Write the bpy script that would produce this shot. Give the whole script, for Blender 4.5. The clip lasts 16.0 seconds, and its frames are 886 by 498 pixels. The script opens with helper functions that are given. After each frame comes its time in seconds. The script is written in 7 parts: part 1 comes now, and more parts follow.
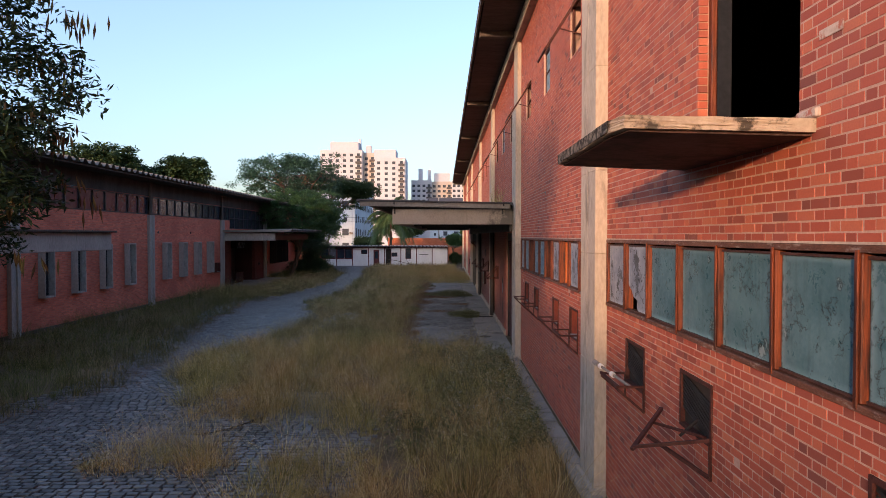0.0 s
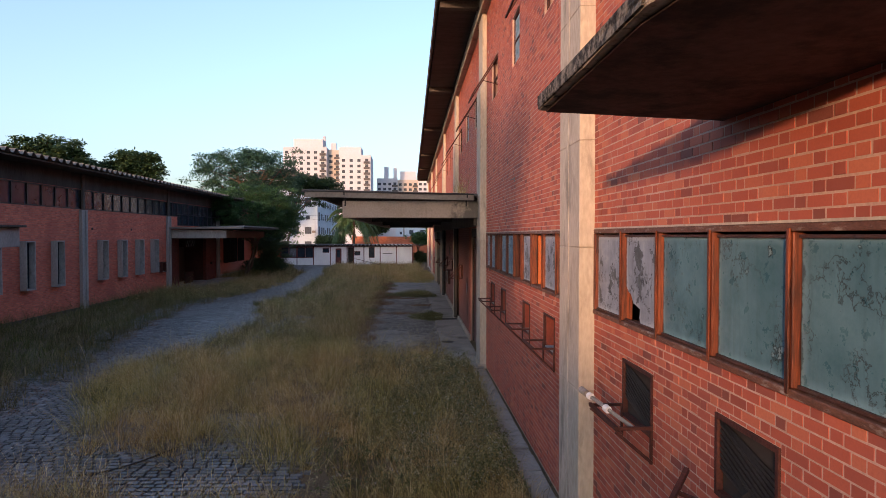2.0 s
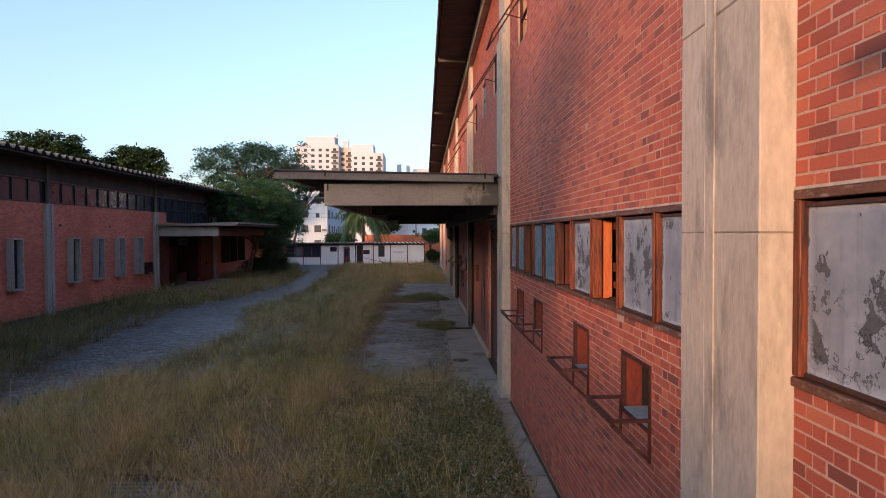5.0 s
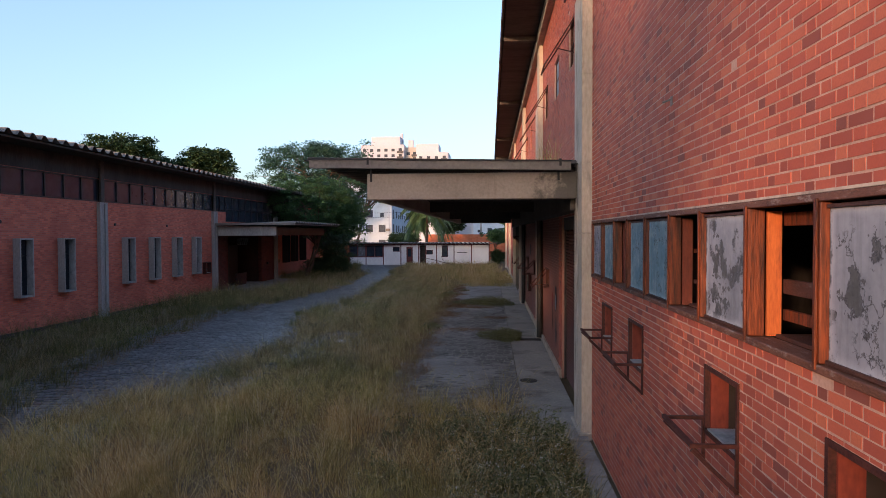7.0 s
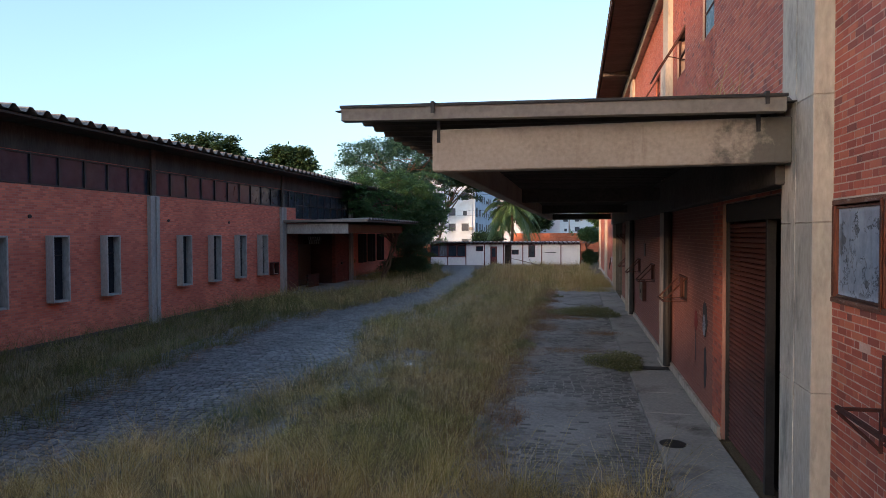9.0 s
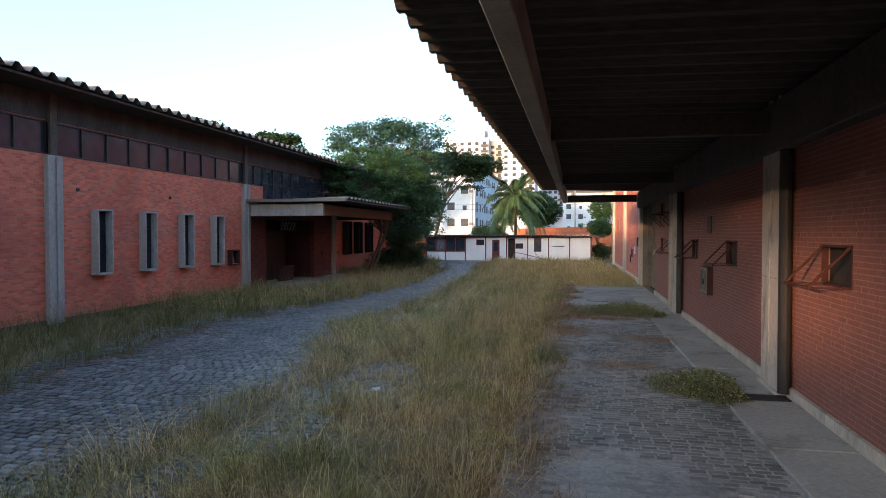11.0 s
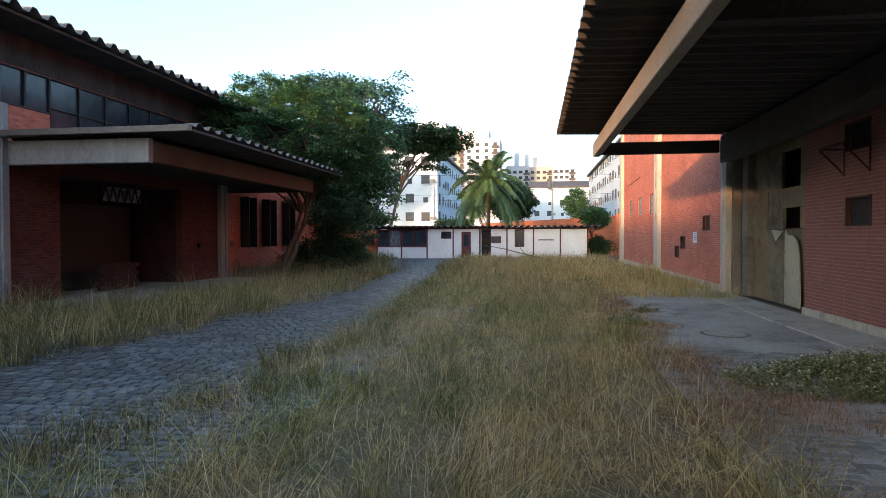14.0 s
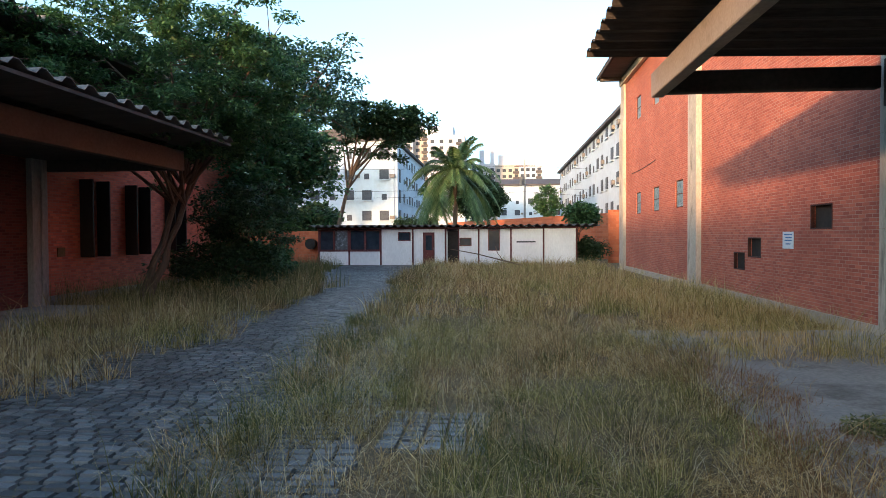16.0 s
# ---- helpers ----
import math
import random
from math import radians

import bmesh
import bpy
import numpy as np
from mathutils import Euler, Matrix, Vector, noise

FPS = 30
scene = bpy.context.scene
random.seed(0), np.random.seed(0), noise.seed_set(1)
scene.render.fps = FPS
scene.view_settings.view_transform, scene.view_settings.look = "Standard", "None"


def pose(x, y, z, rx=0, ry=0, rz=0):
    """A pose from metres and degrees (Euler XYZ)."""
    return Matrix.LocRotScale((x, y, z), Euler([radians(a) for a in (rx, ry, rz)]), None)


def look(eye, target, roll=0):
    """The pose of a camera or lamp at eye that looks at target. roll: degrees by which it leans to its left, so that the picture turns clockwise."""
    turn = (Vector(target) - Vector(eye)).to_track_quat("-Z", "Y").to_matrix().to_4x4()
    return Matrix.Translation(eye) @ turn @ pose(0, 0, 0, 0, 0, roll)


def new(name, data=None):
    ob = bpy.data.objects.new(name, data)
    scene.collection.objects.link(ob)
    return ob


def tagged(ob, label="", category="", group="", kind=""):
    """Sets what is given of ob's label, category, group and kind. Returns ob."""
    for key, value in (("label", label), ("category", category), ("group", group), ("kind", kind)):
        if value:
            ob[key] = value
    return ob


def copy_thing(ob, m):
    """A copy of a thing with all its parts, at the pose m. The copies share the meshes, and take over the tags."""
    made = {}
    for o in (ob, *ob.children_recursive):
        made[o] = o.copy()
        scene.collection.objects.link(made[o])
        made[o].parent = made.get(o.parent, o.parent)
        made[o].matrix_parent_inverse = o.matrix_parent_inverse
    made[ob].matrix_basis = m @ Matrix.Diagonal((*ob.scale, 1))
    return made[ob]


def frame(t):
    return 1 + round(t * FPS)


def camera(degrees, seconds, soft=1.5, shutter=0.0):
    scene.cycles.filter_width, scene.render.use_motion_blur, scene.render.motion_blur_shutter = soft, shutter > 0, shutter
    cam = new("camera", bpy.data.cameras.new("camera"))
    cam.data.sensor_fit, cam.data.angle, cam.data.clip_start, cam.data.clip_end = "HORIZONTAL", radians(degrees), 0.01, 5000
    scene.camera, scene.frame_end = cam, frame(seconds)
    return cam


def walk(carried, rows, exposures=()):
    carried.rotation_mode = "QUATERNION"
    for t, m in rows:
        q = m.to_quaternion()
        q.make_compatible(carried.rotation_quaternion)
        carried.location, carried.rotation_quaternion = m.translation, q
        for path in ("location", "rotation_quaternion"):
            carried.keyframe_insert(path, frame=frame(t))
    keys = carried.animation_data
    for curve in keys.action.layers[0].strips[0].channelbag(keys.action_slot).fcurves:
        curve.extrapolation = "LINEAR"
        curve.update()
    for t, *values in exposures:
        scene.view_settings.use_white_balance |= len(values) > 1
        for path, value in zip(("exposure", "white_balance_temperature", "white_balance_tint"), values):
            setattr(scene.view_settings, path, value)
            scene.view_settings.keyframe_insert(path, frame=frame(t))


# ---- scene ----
cam = camera(70.7, 16.0, soft=0.75)
PATH = [
    (0, (-2.418, -9.282, 3.879), (-2.422, -7.282, 3.838), 0.0),
    (0.5, (-2.389, -8.89, 3.804), (-2.295, -6.892, 3.764), 0.0),
    (1, (-2.294, -8.363, 3.792), (-2.192, -6.366, 3.75), 0.0),
    (1.5, (-2.204, -7.792, 3.785), (-2.103, -5.795, 3.742), -0.0),
    (2, (-2.125, -7.148, 3.76), (-2.023, -5.151, 3.716), -0.0),
    (2.5, (-2.037, -6.385, 3.723), (-1.936, -4.388, 3.676), -0.1),
    (3, (-2.008, -5.585, 3.639), (-1.923, -3.587, 3.591), -0.1),
    (3.5, (-1.92, -4.775, 3.595), (-1.86, -2.777, 3.549), -0.3),
    (5.8, (-1.806, -2.219, 3.63), (-1.752, -0.22, 3.581), -0.2),
    (6, (-1.785, -1.969, 3.628), (-1.766, 0.03, 3.58), -0.15),
    (6.5, (-1.758, -1.32, 3.622), (-1.823, 0.678, 3.574), -0.0),
    (7, (-1.773, -0.694, 3.613), (-1.925, 1.3, 3.565), -0.2),
    (7.5, (-1.82, 0.163, 3.615), (-2.114, 2.141, 3.565), -0.2),
    (8, (-1.997, 1.265, 3.605), (-2.346, 3.234, 3.556), -0.1),
    (8.5, (-2.194, 2.461, 3.594), (-2.604, 4.418, 3.545), -0.2),
    (9, (-2.428, 3.734, 3.521), (-2.844, 5.69, 3.472), -0.2),
    (9.5, (-2.7, 5.131, 3.381), (-3.115, 7.087, 3.334), -0.0),
    (11.8, (-3.934, 12.568, 2.196), (-4.347, 14.524, 2.147), -0.1),
    (12.2, (-4.234, 14.292, 1.925), (-4.633, 16.252, 1.876), 0.1),
    (12.5, (-4.466, 15.661, 1.78), (-4.858, 17.622, 1.732), 0.1),
    (13, (-4.998, 18.189, 1.771), (-5.375, 20.152, 1.722), 0.1),
    (13.5, (-5.514, 20.751, 1.731), (-5.866, 22.719, 1.688), 0.1),
    (14, (-5.966, 23.418, 1.809), (-6.256, 25.396, 1.766), -0.1),
    (14.5, (-6.204, 25.88, 1.816), (-6.393, 27.871, 1.774), 0.0),
    (15, (-6.445, 28.071, 1.898), (-6.619, 30.063, 1.852), -0.3),
    (15.5, (-6.645, 30.317, 1.858), (-6.821, 32.309, 1.815), -0.3),
    (16, (-6.86, 32.515, 1.866), (-7.036, 34.507, 1.824), -0.3),
]
walk(cam, [(t, look(eye, aim, roll)) for t, eye, aim, roll in PATH], [(0, 2.1, 6500, 22.5), (6, 2.12, 6480, 22.5), (8.5, 2.25, 6250, 17), (9.5, 2.55, 6330, 13.5), (12, 3.1, 6600, 11), (16, 2.9, 6380, 7)])
SKY, SUN = 0.15, 1.0
SUN_WAY = Vector((1.27, 2.6, -0.33)).normalized()

# ---------------------------------------------------------------- light
world = bpy.data.worlds.new("dusk_sky")
scene.world = world
world.use_nodes = True
_wn = world.node_tree.nodes
_sky = _wn.new("ShaderNodeTexSky")
_sky.sky_type = "NISHITA"
_sky.sun_disc = False
_sky.sun_elevation = math.asin(-SUN_WAY.z)
_sky.sun_rotation = math.atan2(-SUN_WAY.x, -SUN_WAY.y)
_sky.air_density = 1.0
_sky.dust_density = 2.6
_sky.ozone_density = 2.8
_bg = _wn["Background"]
_bg.inputs["Strength"].default_value = SKY
_soft = _wn.new("ShaderNodeGamma")
_soft.inputs["Gamma"].default_value = 0.9
world.node_tree.links.new(_sky.outputs["Color"], _soft.inputs["Color"])
_pale = _wn.new("ShaderNodeHueSaturation")
_pale.inputs["Saturation"].default_value = 0.93
_pale.inputs["Value"].default_value = 0.97
world.node_tree.links.new(_soft.outputs["Color"], _pale.inputs["Color"])
world.node_tree.links.new(_pale.outputs["Color"], _bg.inputs["Color"])

sun = new("sun", bpy.data.lights.new("sun", "SUN"))
sun.data.energy = SUN
sun.data.angle = radians(2.2)
sun.data.color = (1.0, 0.57, 0.3)
sun.matrix_world = look((-40, -80, 60), Vector((-40, -80, 60)) + SUN_WAY)

# ---------------------------------------------------------------- materials
def material(name):
    m = bpy.data.materials.new(name)
    m.use_nodes = True
    nt = m.node_tree
    return m, nt, nt.nodes["Principled BSDF"]


def node(nt, kind, **sockets):
    n = nt.nodes.new(kind)
    for key, value in sockets.items():
        n.inputs[key.replace("_", " ")].default_value = value
    return n


def ramp(nt, source, stops):
    r = nt.nodes.new("ShaderNodeValToRGB")
    while len(r.color_ramp.elements) < len(stops):
        r.color_ramp.elements.new(0.5)
    for e, (at, c) in zip(r.color_ramp.elements, stops):
        e.position = at
        e.color = (*c, 1) if len(c) == 3 else c
    nt.links.new(source, r.inputs["Fac"])
    return r.outputs["Color"]


def mix(nt, fac, a, b, blend="MIX"):
    n = nt.nodes.new("ShaderNodeMix")
    n.data_type = "RGBA"
    n.blend_type = blend
    sockets = [s for s in n.inputs if s.enabled]
    for value, socket in zip((fac, a, b), sockets):
        if isinstance(value, (int, float)):
            socket.default_value = value
        elif isinstance(value, tuple):
            socket.default_value = (*value, 1)
        else:
            nt.links.new(value, socket)
    return [s for s in n.outputs if s.enabled][0]


def coords(nt, scale=(1, 1, 1)):
    c = nt.nodes.new("ShaderNodeTexCoord")
    m = nt.nodes.new("ShaderNodeMapping")
    m.inputs["Scale"].default_value = scale
    nt.links.new(c.outputs["Object"], m.inputs["Vector"])
    return m.outputs["Vector"]


def noise_tex(nt, vec, scale, detail=4.0, rough=0.55):
    n = node(nt, "ShaderNodeTexNoise", Scale=scale, Detail=detail, Roughness=rough)
    nt.links.new(vec, n.inputs["Vector"])
    return n.outputs["Fac"]


def bump(nt, bsdf, height, strength=0.3, distance=0.01):
    b = node(nt, "ShaderNodeBump", Strength=strength, Distance=distance)
    nt.links.new(height, b.inputs["Height"])
    nt.links.new(b.outputs["Normal"], bsdf.inputs["Normal"])


def surface(name, dark, light, coarse=0.8, fine=14.0, rough=0.8, relief=0.3, metal=0.0, stain=None, stretch=(1, 1, 1), stain_at=(0.55, 0.75), distance=0.01, spec=0.35):
    """Two scales of colour variation, an optional stain, and a fine relief."""
    m, nt, b = material(name)
    vec = coords(nt, stretch)
    big, small = noise_tex(nt, vec, coarse), noise_tex(nt, vec, fine, 6)
    both = nt.nodes.new("ShaderNodeMath")
    both.operation = "MULTIPLY_ADD"
    nt.links.new(small, both.inputs[0])
    both.inputs[1].default_value = 0.5
    half = nt.nodes.new("ShaderNodeMath")
    half.operation = "MULTIPLY"
    nt.links.new(big, half.inputs[0])
    half.inputs[1].default_value = 0.5
    nt.links.new(half.outputs[0], both.inputs[2])
    col = ramp(nt, both.outputs[0], [(0.33, dark), (0.67, light)])
    if stain:
        where = ramp(nt, noise_tex(nt, vec, coarse * 1.7, 8, 0.7), [(stain_at[0], (0, 0, 0)), (stain_at[1], (1, 1, 1))])
        col = mix(nt, where, col, stain)
    nt.links.new(col, b.inputs["Base Color"])
    b.inputs["Roughness"].default_value = rough
    b.inputs["Metallic"].default_value = metal
    b.inputs["Specular IOR Level"].default_value = spec
    if relief:
        bump(nt, b, small, relief, distance)
    return m


def brick_piece_material(name, dull=0.0):
    m, nt, b = material(name)
    info = nt.nodes.new("ShaderNodeObjectInfo")
    isl = nt.nodes.new("ShaderNodeNewGeometry")
    add = nt.nodes.new("ShaderNodeMath")
    add.operation = "ADD"
    nt.links.new(info.outputs["Random"], add.inputs[0])
    nt.links.new(isl.outputs["Random Per Island"], add.inputs[1])
    fr = nt.nodes.new("ShaderNodeMath")
    fr.operation = "FRACT"
    nt.links.new(add.outputs[0], fr.inputs[0])
    vec = coords(nt)
    tone = ramp(nt, fr.outputs[0], [(0.0, (0.18, 0.066, 0.052)), (0.07, (0.29, 0.077, 0.052)), (0.3, (0.385, 0.094, 0.058)), (0.75, (0.445, 0.114, 0.066)), (1.0, (0.5, 0.158, 0.086))])
    grain = noise_tex(nt, vec, 60, 5)
    patch = noise_tex(nt, vec, 0.7, 5)
    col = mix(nt, ramp(nt, grain, [(0.4, (0.0,) * 3), (0.75, (0.3,) * 3)]), tone, (0.26, 0.075, 0.055))
    col = mix(nt, ramp(nt, patch, [(0.52, (0.0,) * 3), (0.75, (0.4,) * 3)]), col, (0.25, 0.1, 0.095))
    smear = noise_tex(nt, coords(nt, (1, 0.5, 1.6)), 2.2, 7, 0.7)
    col = mix(nt, ramp(nt, smear, [(0.6, (0.0,) * 3), (0.76, (0.2,) * 3)]), col, (0.42, 0.26, 0.21))
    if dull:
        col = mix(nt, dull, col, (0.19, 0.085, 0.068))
    nt.links.new(col, b.inputs["Base Color"])
    b.inputs["Roughness"].default_value = 0.72
    b.inputs["Specular IOR Level"].default_value = 0.25
    bump(nt, b, grain, 0.35, 0.004)
    return m


def brick_wall_material(name, dark, light, mortar, course=0.065, length=0.24, joint=0.006):
    """Coursed bricks on a wall that runs along y."""
    m, nt, b = material(name)
    c = nt.nodes.new("ShaderNodeTexCoord")
    s = nt.nodes.new("ShaderNodeSeparateXYZ")
    j = nt.nodes.new("ShaderNodeCombineXYZ")
    nt.links.new(c.outputs["Object"], s.inputs[0])
    sums = nt.nodes.new("ShaderNodeMath")
    sums.operation = "ADD"
    nt.links.new(s.outputs["X"], sums.inputs[0])
    nt.links.new(s.outputs["Y"], sums.inputs[1])
    nt.links.new(sums.outputs[0], j.inputs["X"])
    nt.links.new(s.outputs["Z"], j.inputs["Y"])
    t = node(nt, "ShaderNodeTexBrick", Scale=1.0, Mortar_Size=joint, Mortar_Smooth=0.2, Bias=0.0, Brick_Width=length, Row_Height=course)
    t.inputs["Color1"].default_value = (*dark, 1)
    t.inputs["Color2"].default_value = (*light, 1)
    t.inputs["Mortar"].default_value = (*mortar, 1)
    nt.links.new(j.outputs[0], t.inputs["Vector"])
    vec = c.outputs["Object"]
    patch = ramp(nt, noise_tex(nt, vec, 0.5, 6), [(0.42, (0.0,) * 3), (0.75, (0.55,) * 3)])
    col = mix(nt, patch, t.outputs["Color"], tuple(0.75 * v for v in dark))
    nt.links.new(col, b.inputs["Base Color"])
    b.inputs["Roughness"].default_value = 0.8
    b.inputs["Specular IOR Level"].default_value = 0.2
    inv = nt.nodes.new("ShaderNodeMath")
    inv.operation = "SUBTRACT"
    inv.inputs[0].default_value = 1.0
    nt.links.new(t.outputs["Fac"], inv.inputs[1])
    bump(nt, b, inv.outputs[0], 0.5, 0.008)
    return m


def island_material(name, stops, rough=0.7, patch_stops=None, patch_scale=0.4, through_light=0.0, spec=0.2, grain=0.0, clump=0.0):
    """Many small pieces, each with a tone of its own, and drifts of a second tone over the ground."""
    m, nt, b = material(name)
    isl = nt.nodes.new("ShaderNodeNewGeometry")
    info = nt.nodes.new("ShaderNodeObjectInfo")
    add = nt.nodes.new("ShaderNodeMath")
    add.operation = "ADD"
    nt.links.new(isl.outputs["Random Per Island"], add.inputs[0])
    nt.links.new(info.outputs["Random"], add.inputs[1])
    fr = nt.nodes.new("ShaderNodeMath")
    fr.operation = "FRACT"
    nt.links.new(add.outputs[0], fr.inputs[0])
    col = ramp(nt, fr.outputs[0], stops)
    vec = coords(nt)
    if patch_stops:
        second = ramp(nt, fr.outputs[0], patch_stops)
        where = ramp(nt, noise_tex(nt, vec, patch_scale, 3), [(0.45, (0,) * 3), (0.58, (1,) * 3)])
        col = mix(nt, where, col, second)
    if clump:
        tone = noise_tex(nt, vec, clump, 4, 0.6)
        col = mix(nt, 1.0, col, ramp(nt, tone, [(0.34, (0.62, 0.64, 0.6)), (0.62, (1.0,) * 3)]), "MULTIPLY")
    if grain:
        fine = noise_tex(nt, vec, 45, 6, 0.7)
        wide = noise_tex(nt, vec, 0.6, 5, 0.6)
        col = mix(nt, 1.0, col, ramp(nt, fine, [(0.3, (1 - grain,) * 3), (0.7, (1.0,) * 3)]), "MULTIPLY")
        col = mix(nt, 1.0, col, ramp(nt, wide, [(0.35, (0.6,) * 3), (0.65, (1.0,) * 3)]), "MULTIPLY")
        bump(nt, b, fine, 0.5, 0.006)
    nt.links.new(col, b.inputs["Base Color"])
    b.inputs["Roughness"].default_value = rough
    b.inputs["Specular IOR Level"].default_value = spec
    if through_light:
        tr = nt.nodes.new("ShaderNodeBsdfTranslucent")
        nt.links.new(col, tr.inputs["Color"])
        ms = nt.nodes.new("ShaderNodeMixShader")
        ms.inputs[0].default_value = through_light
        nt.links.new(b.outputs[0], ms.inputs[1])
        nt.links.new(tr.outputs[0], ms.inputs[2])
        nt.links.new(ms.outputs[0], nt.nodes["Material Output"].inputs["Surface"])
    return m


def pane_material(name, base, base2, rough, peel=None, seed=0.0, at=0.6, spec=0.5):
    """Old glass under dust and flaking paint."""
    m, nt, b = material(name)
    info = nt.nodes.new("ShaderNodeObjectInfo")
    c = nt.nodes.new("ShaderNodeTexCoord")
    off = nt.nodes.new("ShaderNodeVectorMath")
    off.operation = "ADD"
    nt.links.new(c.outputs["Object"], off.inputs[0])
    spread = nt.nodes.new("ShaderNodeMath")
    spread.operation = "MULTIPLY"
    spread.inputs[1].default_value = 37.0 + seed
    nt.links.new(info.outputs["Random"], spread.inputs[0])
    nt.links.new(spread.outputs[0], off.inputs[1])
    vec = off.outputs[0]
    col = ramp(nt, noise_tex(nt, vec, 2.5, 6, 0.6), [(0.35, base), (0.65, base2)])
    dirt = noise_tex(nt, vec, 7, 10, 0.72)
    if peel:
        flake = noise_tex(nt, vec, 3.2, 9, 0.68)
        rim = ramp(nt, flake, [(at - 0.03, (0,) * 3), (at - 0.015, (1,) * 3), (at, (1,) * 3), (at + 0.01, (0,) * 3)])
        col = mix(nt, rim, col, tuple(0.25 * v for v in base))
        line_at = ramp(nt, noise_tex(nt, vec, 2.3, 7, 0.66), [(0.482, (0,) * 3), (0.49, (1,) * 3), (0.497, (1,) * 3), (0.505, (0,) * 3)])
        some = ramp(nt, noise_tex(nt, vec, 1.4, 3), [(0.5, (0,) * 3), (0.56, (0.85,) * 3)])
        col = mix(nt, mix(nt, 1.0, line_at, some, "MULTIPLY"), col, (0.008, 0.012, 0.014))
        where = ramp(nt, flake, [(at, (0,) * 3), (at + 0.012, (1,) * 3)])
        col = mix(nt, where, col, peel)
        streak = nt.nodes.new("ShaderNodeMapping")
        streak.inputs["Scale"].default_value = (1, 9, 0.7)
        nt.links.new(vec, streak.inputs["Vector"])
        col = mix(nt, ramp(nt, noise_tex(nt, streak.outputs[0], 2.0, 6), [(0.5, (0,) * 3), (0.8, (0.5,) * 3)]), col, tuple(0.5 * v for v in base))
    if peel:
        g = nt.nodes.new("ShaderNodeSeparateXYZ")
        nt.links.new(c.outputs["Generated"], g.inputs[0])
        sides = []
        for axis in ("Y", "Z"):
            off = nt.nodes.new("ShaderNodeMath")
            off.operation = "SUBTRACT"
            off.inputs[1].default_value = 0.5
            nt.links.new(g.outputs[axis], off.inputs[0])
            away = nt.nodes.new("ShaderNodeMath")
            away.operation = "ABSOLUTE"
            nt.links.new(off.outputs[0], away.inputs[0])
            sides.append(away.outputs[0])
        rim_at = nt.nodes.new("ShaderNodeMath")
        rim_at.operation = "MAXIMUM"
        nt.links.new(sides[0], rim_at.inputs[0])
        nt.links.new(sides[1], rim_at.inputs[1])
        ragged = nt.nodes.new("ShaderNodeMath")
        ragged.operation = "MULTIPLY_ADD"
        ragged.inputs[1].default_value = 0.16
        nt.links.new(dirt, ragged.inputs[0])
        nt.links.new(rim_at.outputs[0], ragged.inputs[2])
        col = mix(nt, ramp(nt, ragged.outputs[0], [(0.5, (0,) * 3), (0.55, (0.4,) * 3), (0.575, (0.15,) * 3)]), col, tuple(min(1.0, 1.7 * v + 0.05) for v in base2))
        col = mix(nt, ramp(nt, ragged.outputs[0], [(0.562, (0,) * 3), (0.575, (0.75,) * 3)]), col, (0.03, 0.035, 0.036))
    nt.links.new(col, b.inputs["Base Color"])
    r = ramp(nt, dirt, [(0.4, (rough,) * 3), (0.62, (min(1, rough * 3),) * 3)])
    nt.links.new(r, b.inputs["Roughness"])
    b.inputs["Specular IOR Level"].default_value = spec
    bump(nt, b, dirt, 0.12, 0.002)
    return m


MAROON_WOOD = surface("red_brown_boards", (0.075, 0.018, 0.012), (0.16, 0.042, 0.025), 2, 20, 0.6, 0.2, stretch=(3, 3, 0.8))
SOFFIT = surface("dark_soffit", (0.045, 0.026, 0.022), (0.12, 0.066, 0.055), 1.4, 14, 0.9, 0.4, stain=(0.025, 0.018, 0.016), stain_at=(0.48, 0.62))
WIN_GLASS = surface("curtained_window", (0.02, 0.028, 0.04), (0.07, 0.085, 0.105), 0.8, 5, 0.5, 0.0, spec=0.15)
BED = surface("dark_earth", (0.012, 0.011, 0.01), (0.03, 0.027, 0.022), 2, 20, 0.95, 0.4)
BRICK = brick_piece_material("fired_brick")
BRICK_DULL = brick_piece_material("dull_brick", 0.85)
MORTAR_DULL = surface("dull_mortar", (0.28, 0.14, 0.11), (0.37, 0.2, 0.155), 2, 40, 0.9, 0.4)
MORTAR = surface("mortar", (0.38, 0.24, 0.185), (0.55, 0.38, 0.305), 2, 40, 0.9, 0.4, stain=(0.32, 0.15, 0.115), stain_at=(0.6, 0.75))
BRICK_FAR = brick_wall_material("brick_wall_warm", (0.34, 0.092, 0.062), (0.5, 0.145, 0.09), (0.48, 0.27, 0.2), 0.0745, 0.22)
BRICK_LEFT = brick_wall_material("brick_wall_dull", (0.42, 0.112, 0.076), (0.68, 0.2, 0.126), (0.42, 0.2, 0.15), 0.0745, 0.22, 0.008)
CONCRETE = surface("pale_concrete", (0.33, 0.285, 0.23), (0.54, 0.475, 0.39), 1.3, 22, 0.85, 0.5, stain=(0.19, 0.17, 0.145), stretch=(1, 1, 0.35), stain_at=(0.54, 0.7))
CONCRETE_BEAM = surface("stained_concrete", (0.27, 0.22, 0.18), (0.42, 0.35, 0.29), 0.8, 20, 0.85, 0.3, stain=(0.2, 0.165, 0.135), stain_at=(0.56, 0.8))
CONCRETE_GREY = surface("grey_concrete", (0.22, 0.22, 0.215), (0.38, 0.375, 0.36), 1.3, 20, 0.88, 0.4, stain=(0.12, 0.12, 0.115), stretch=(1, 1, 0.4))
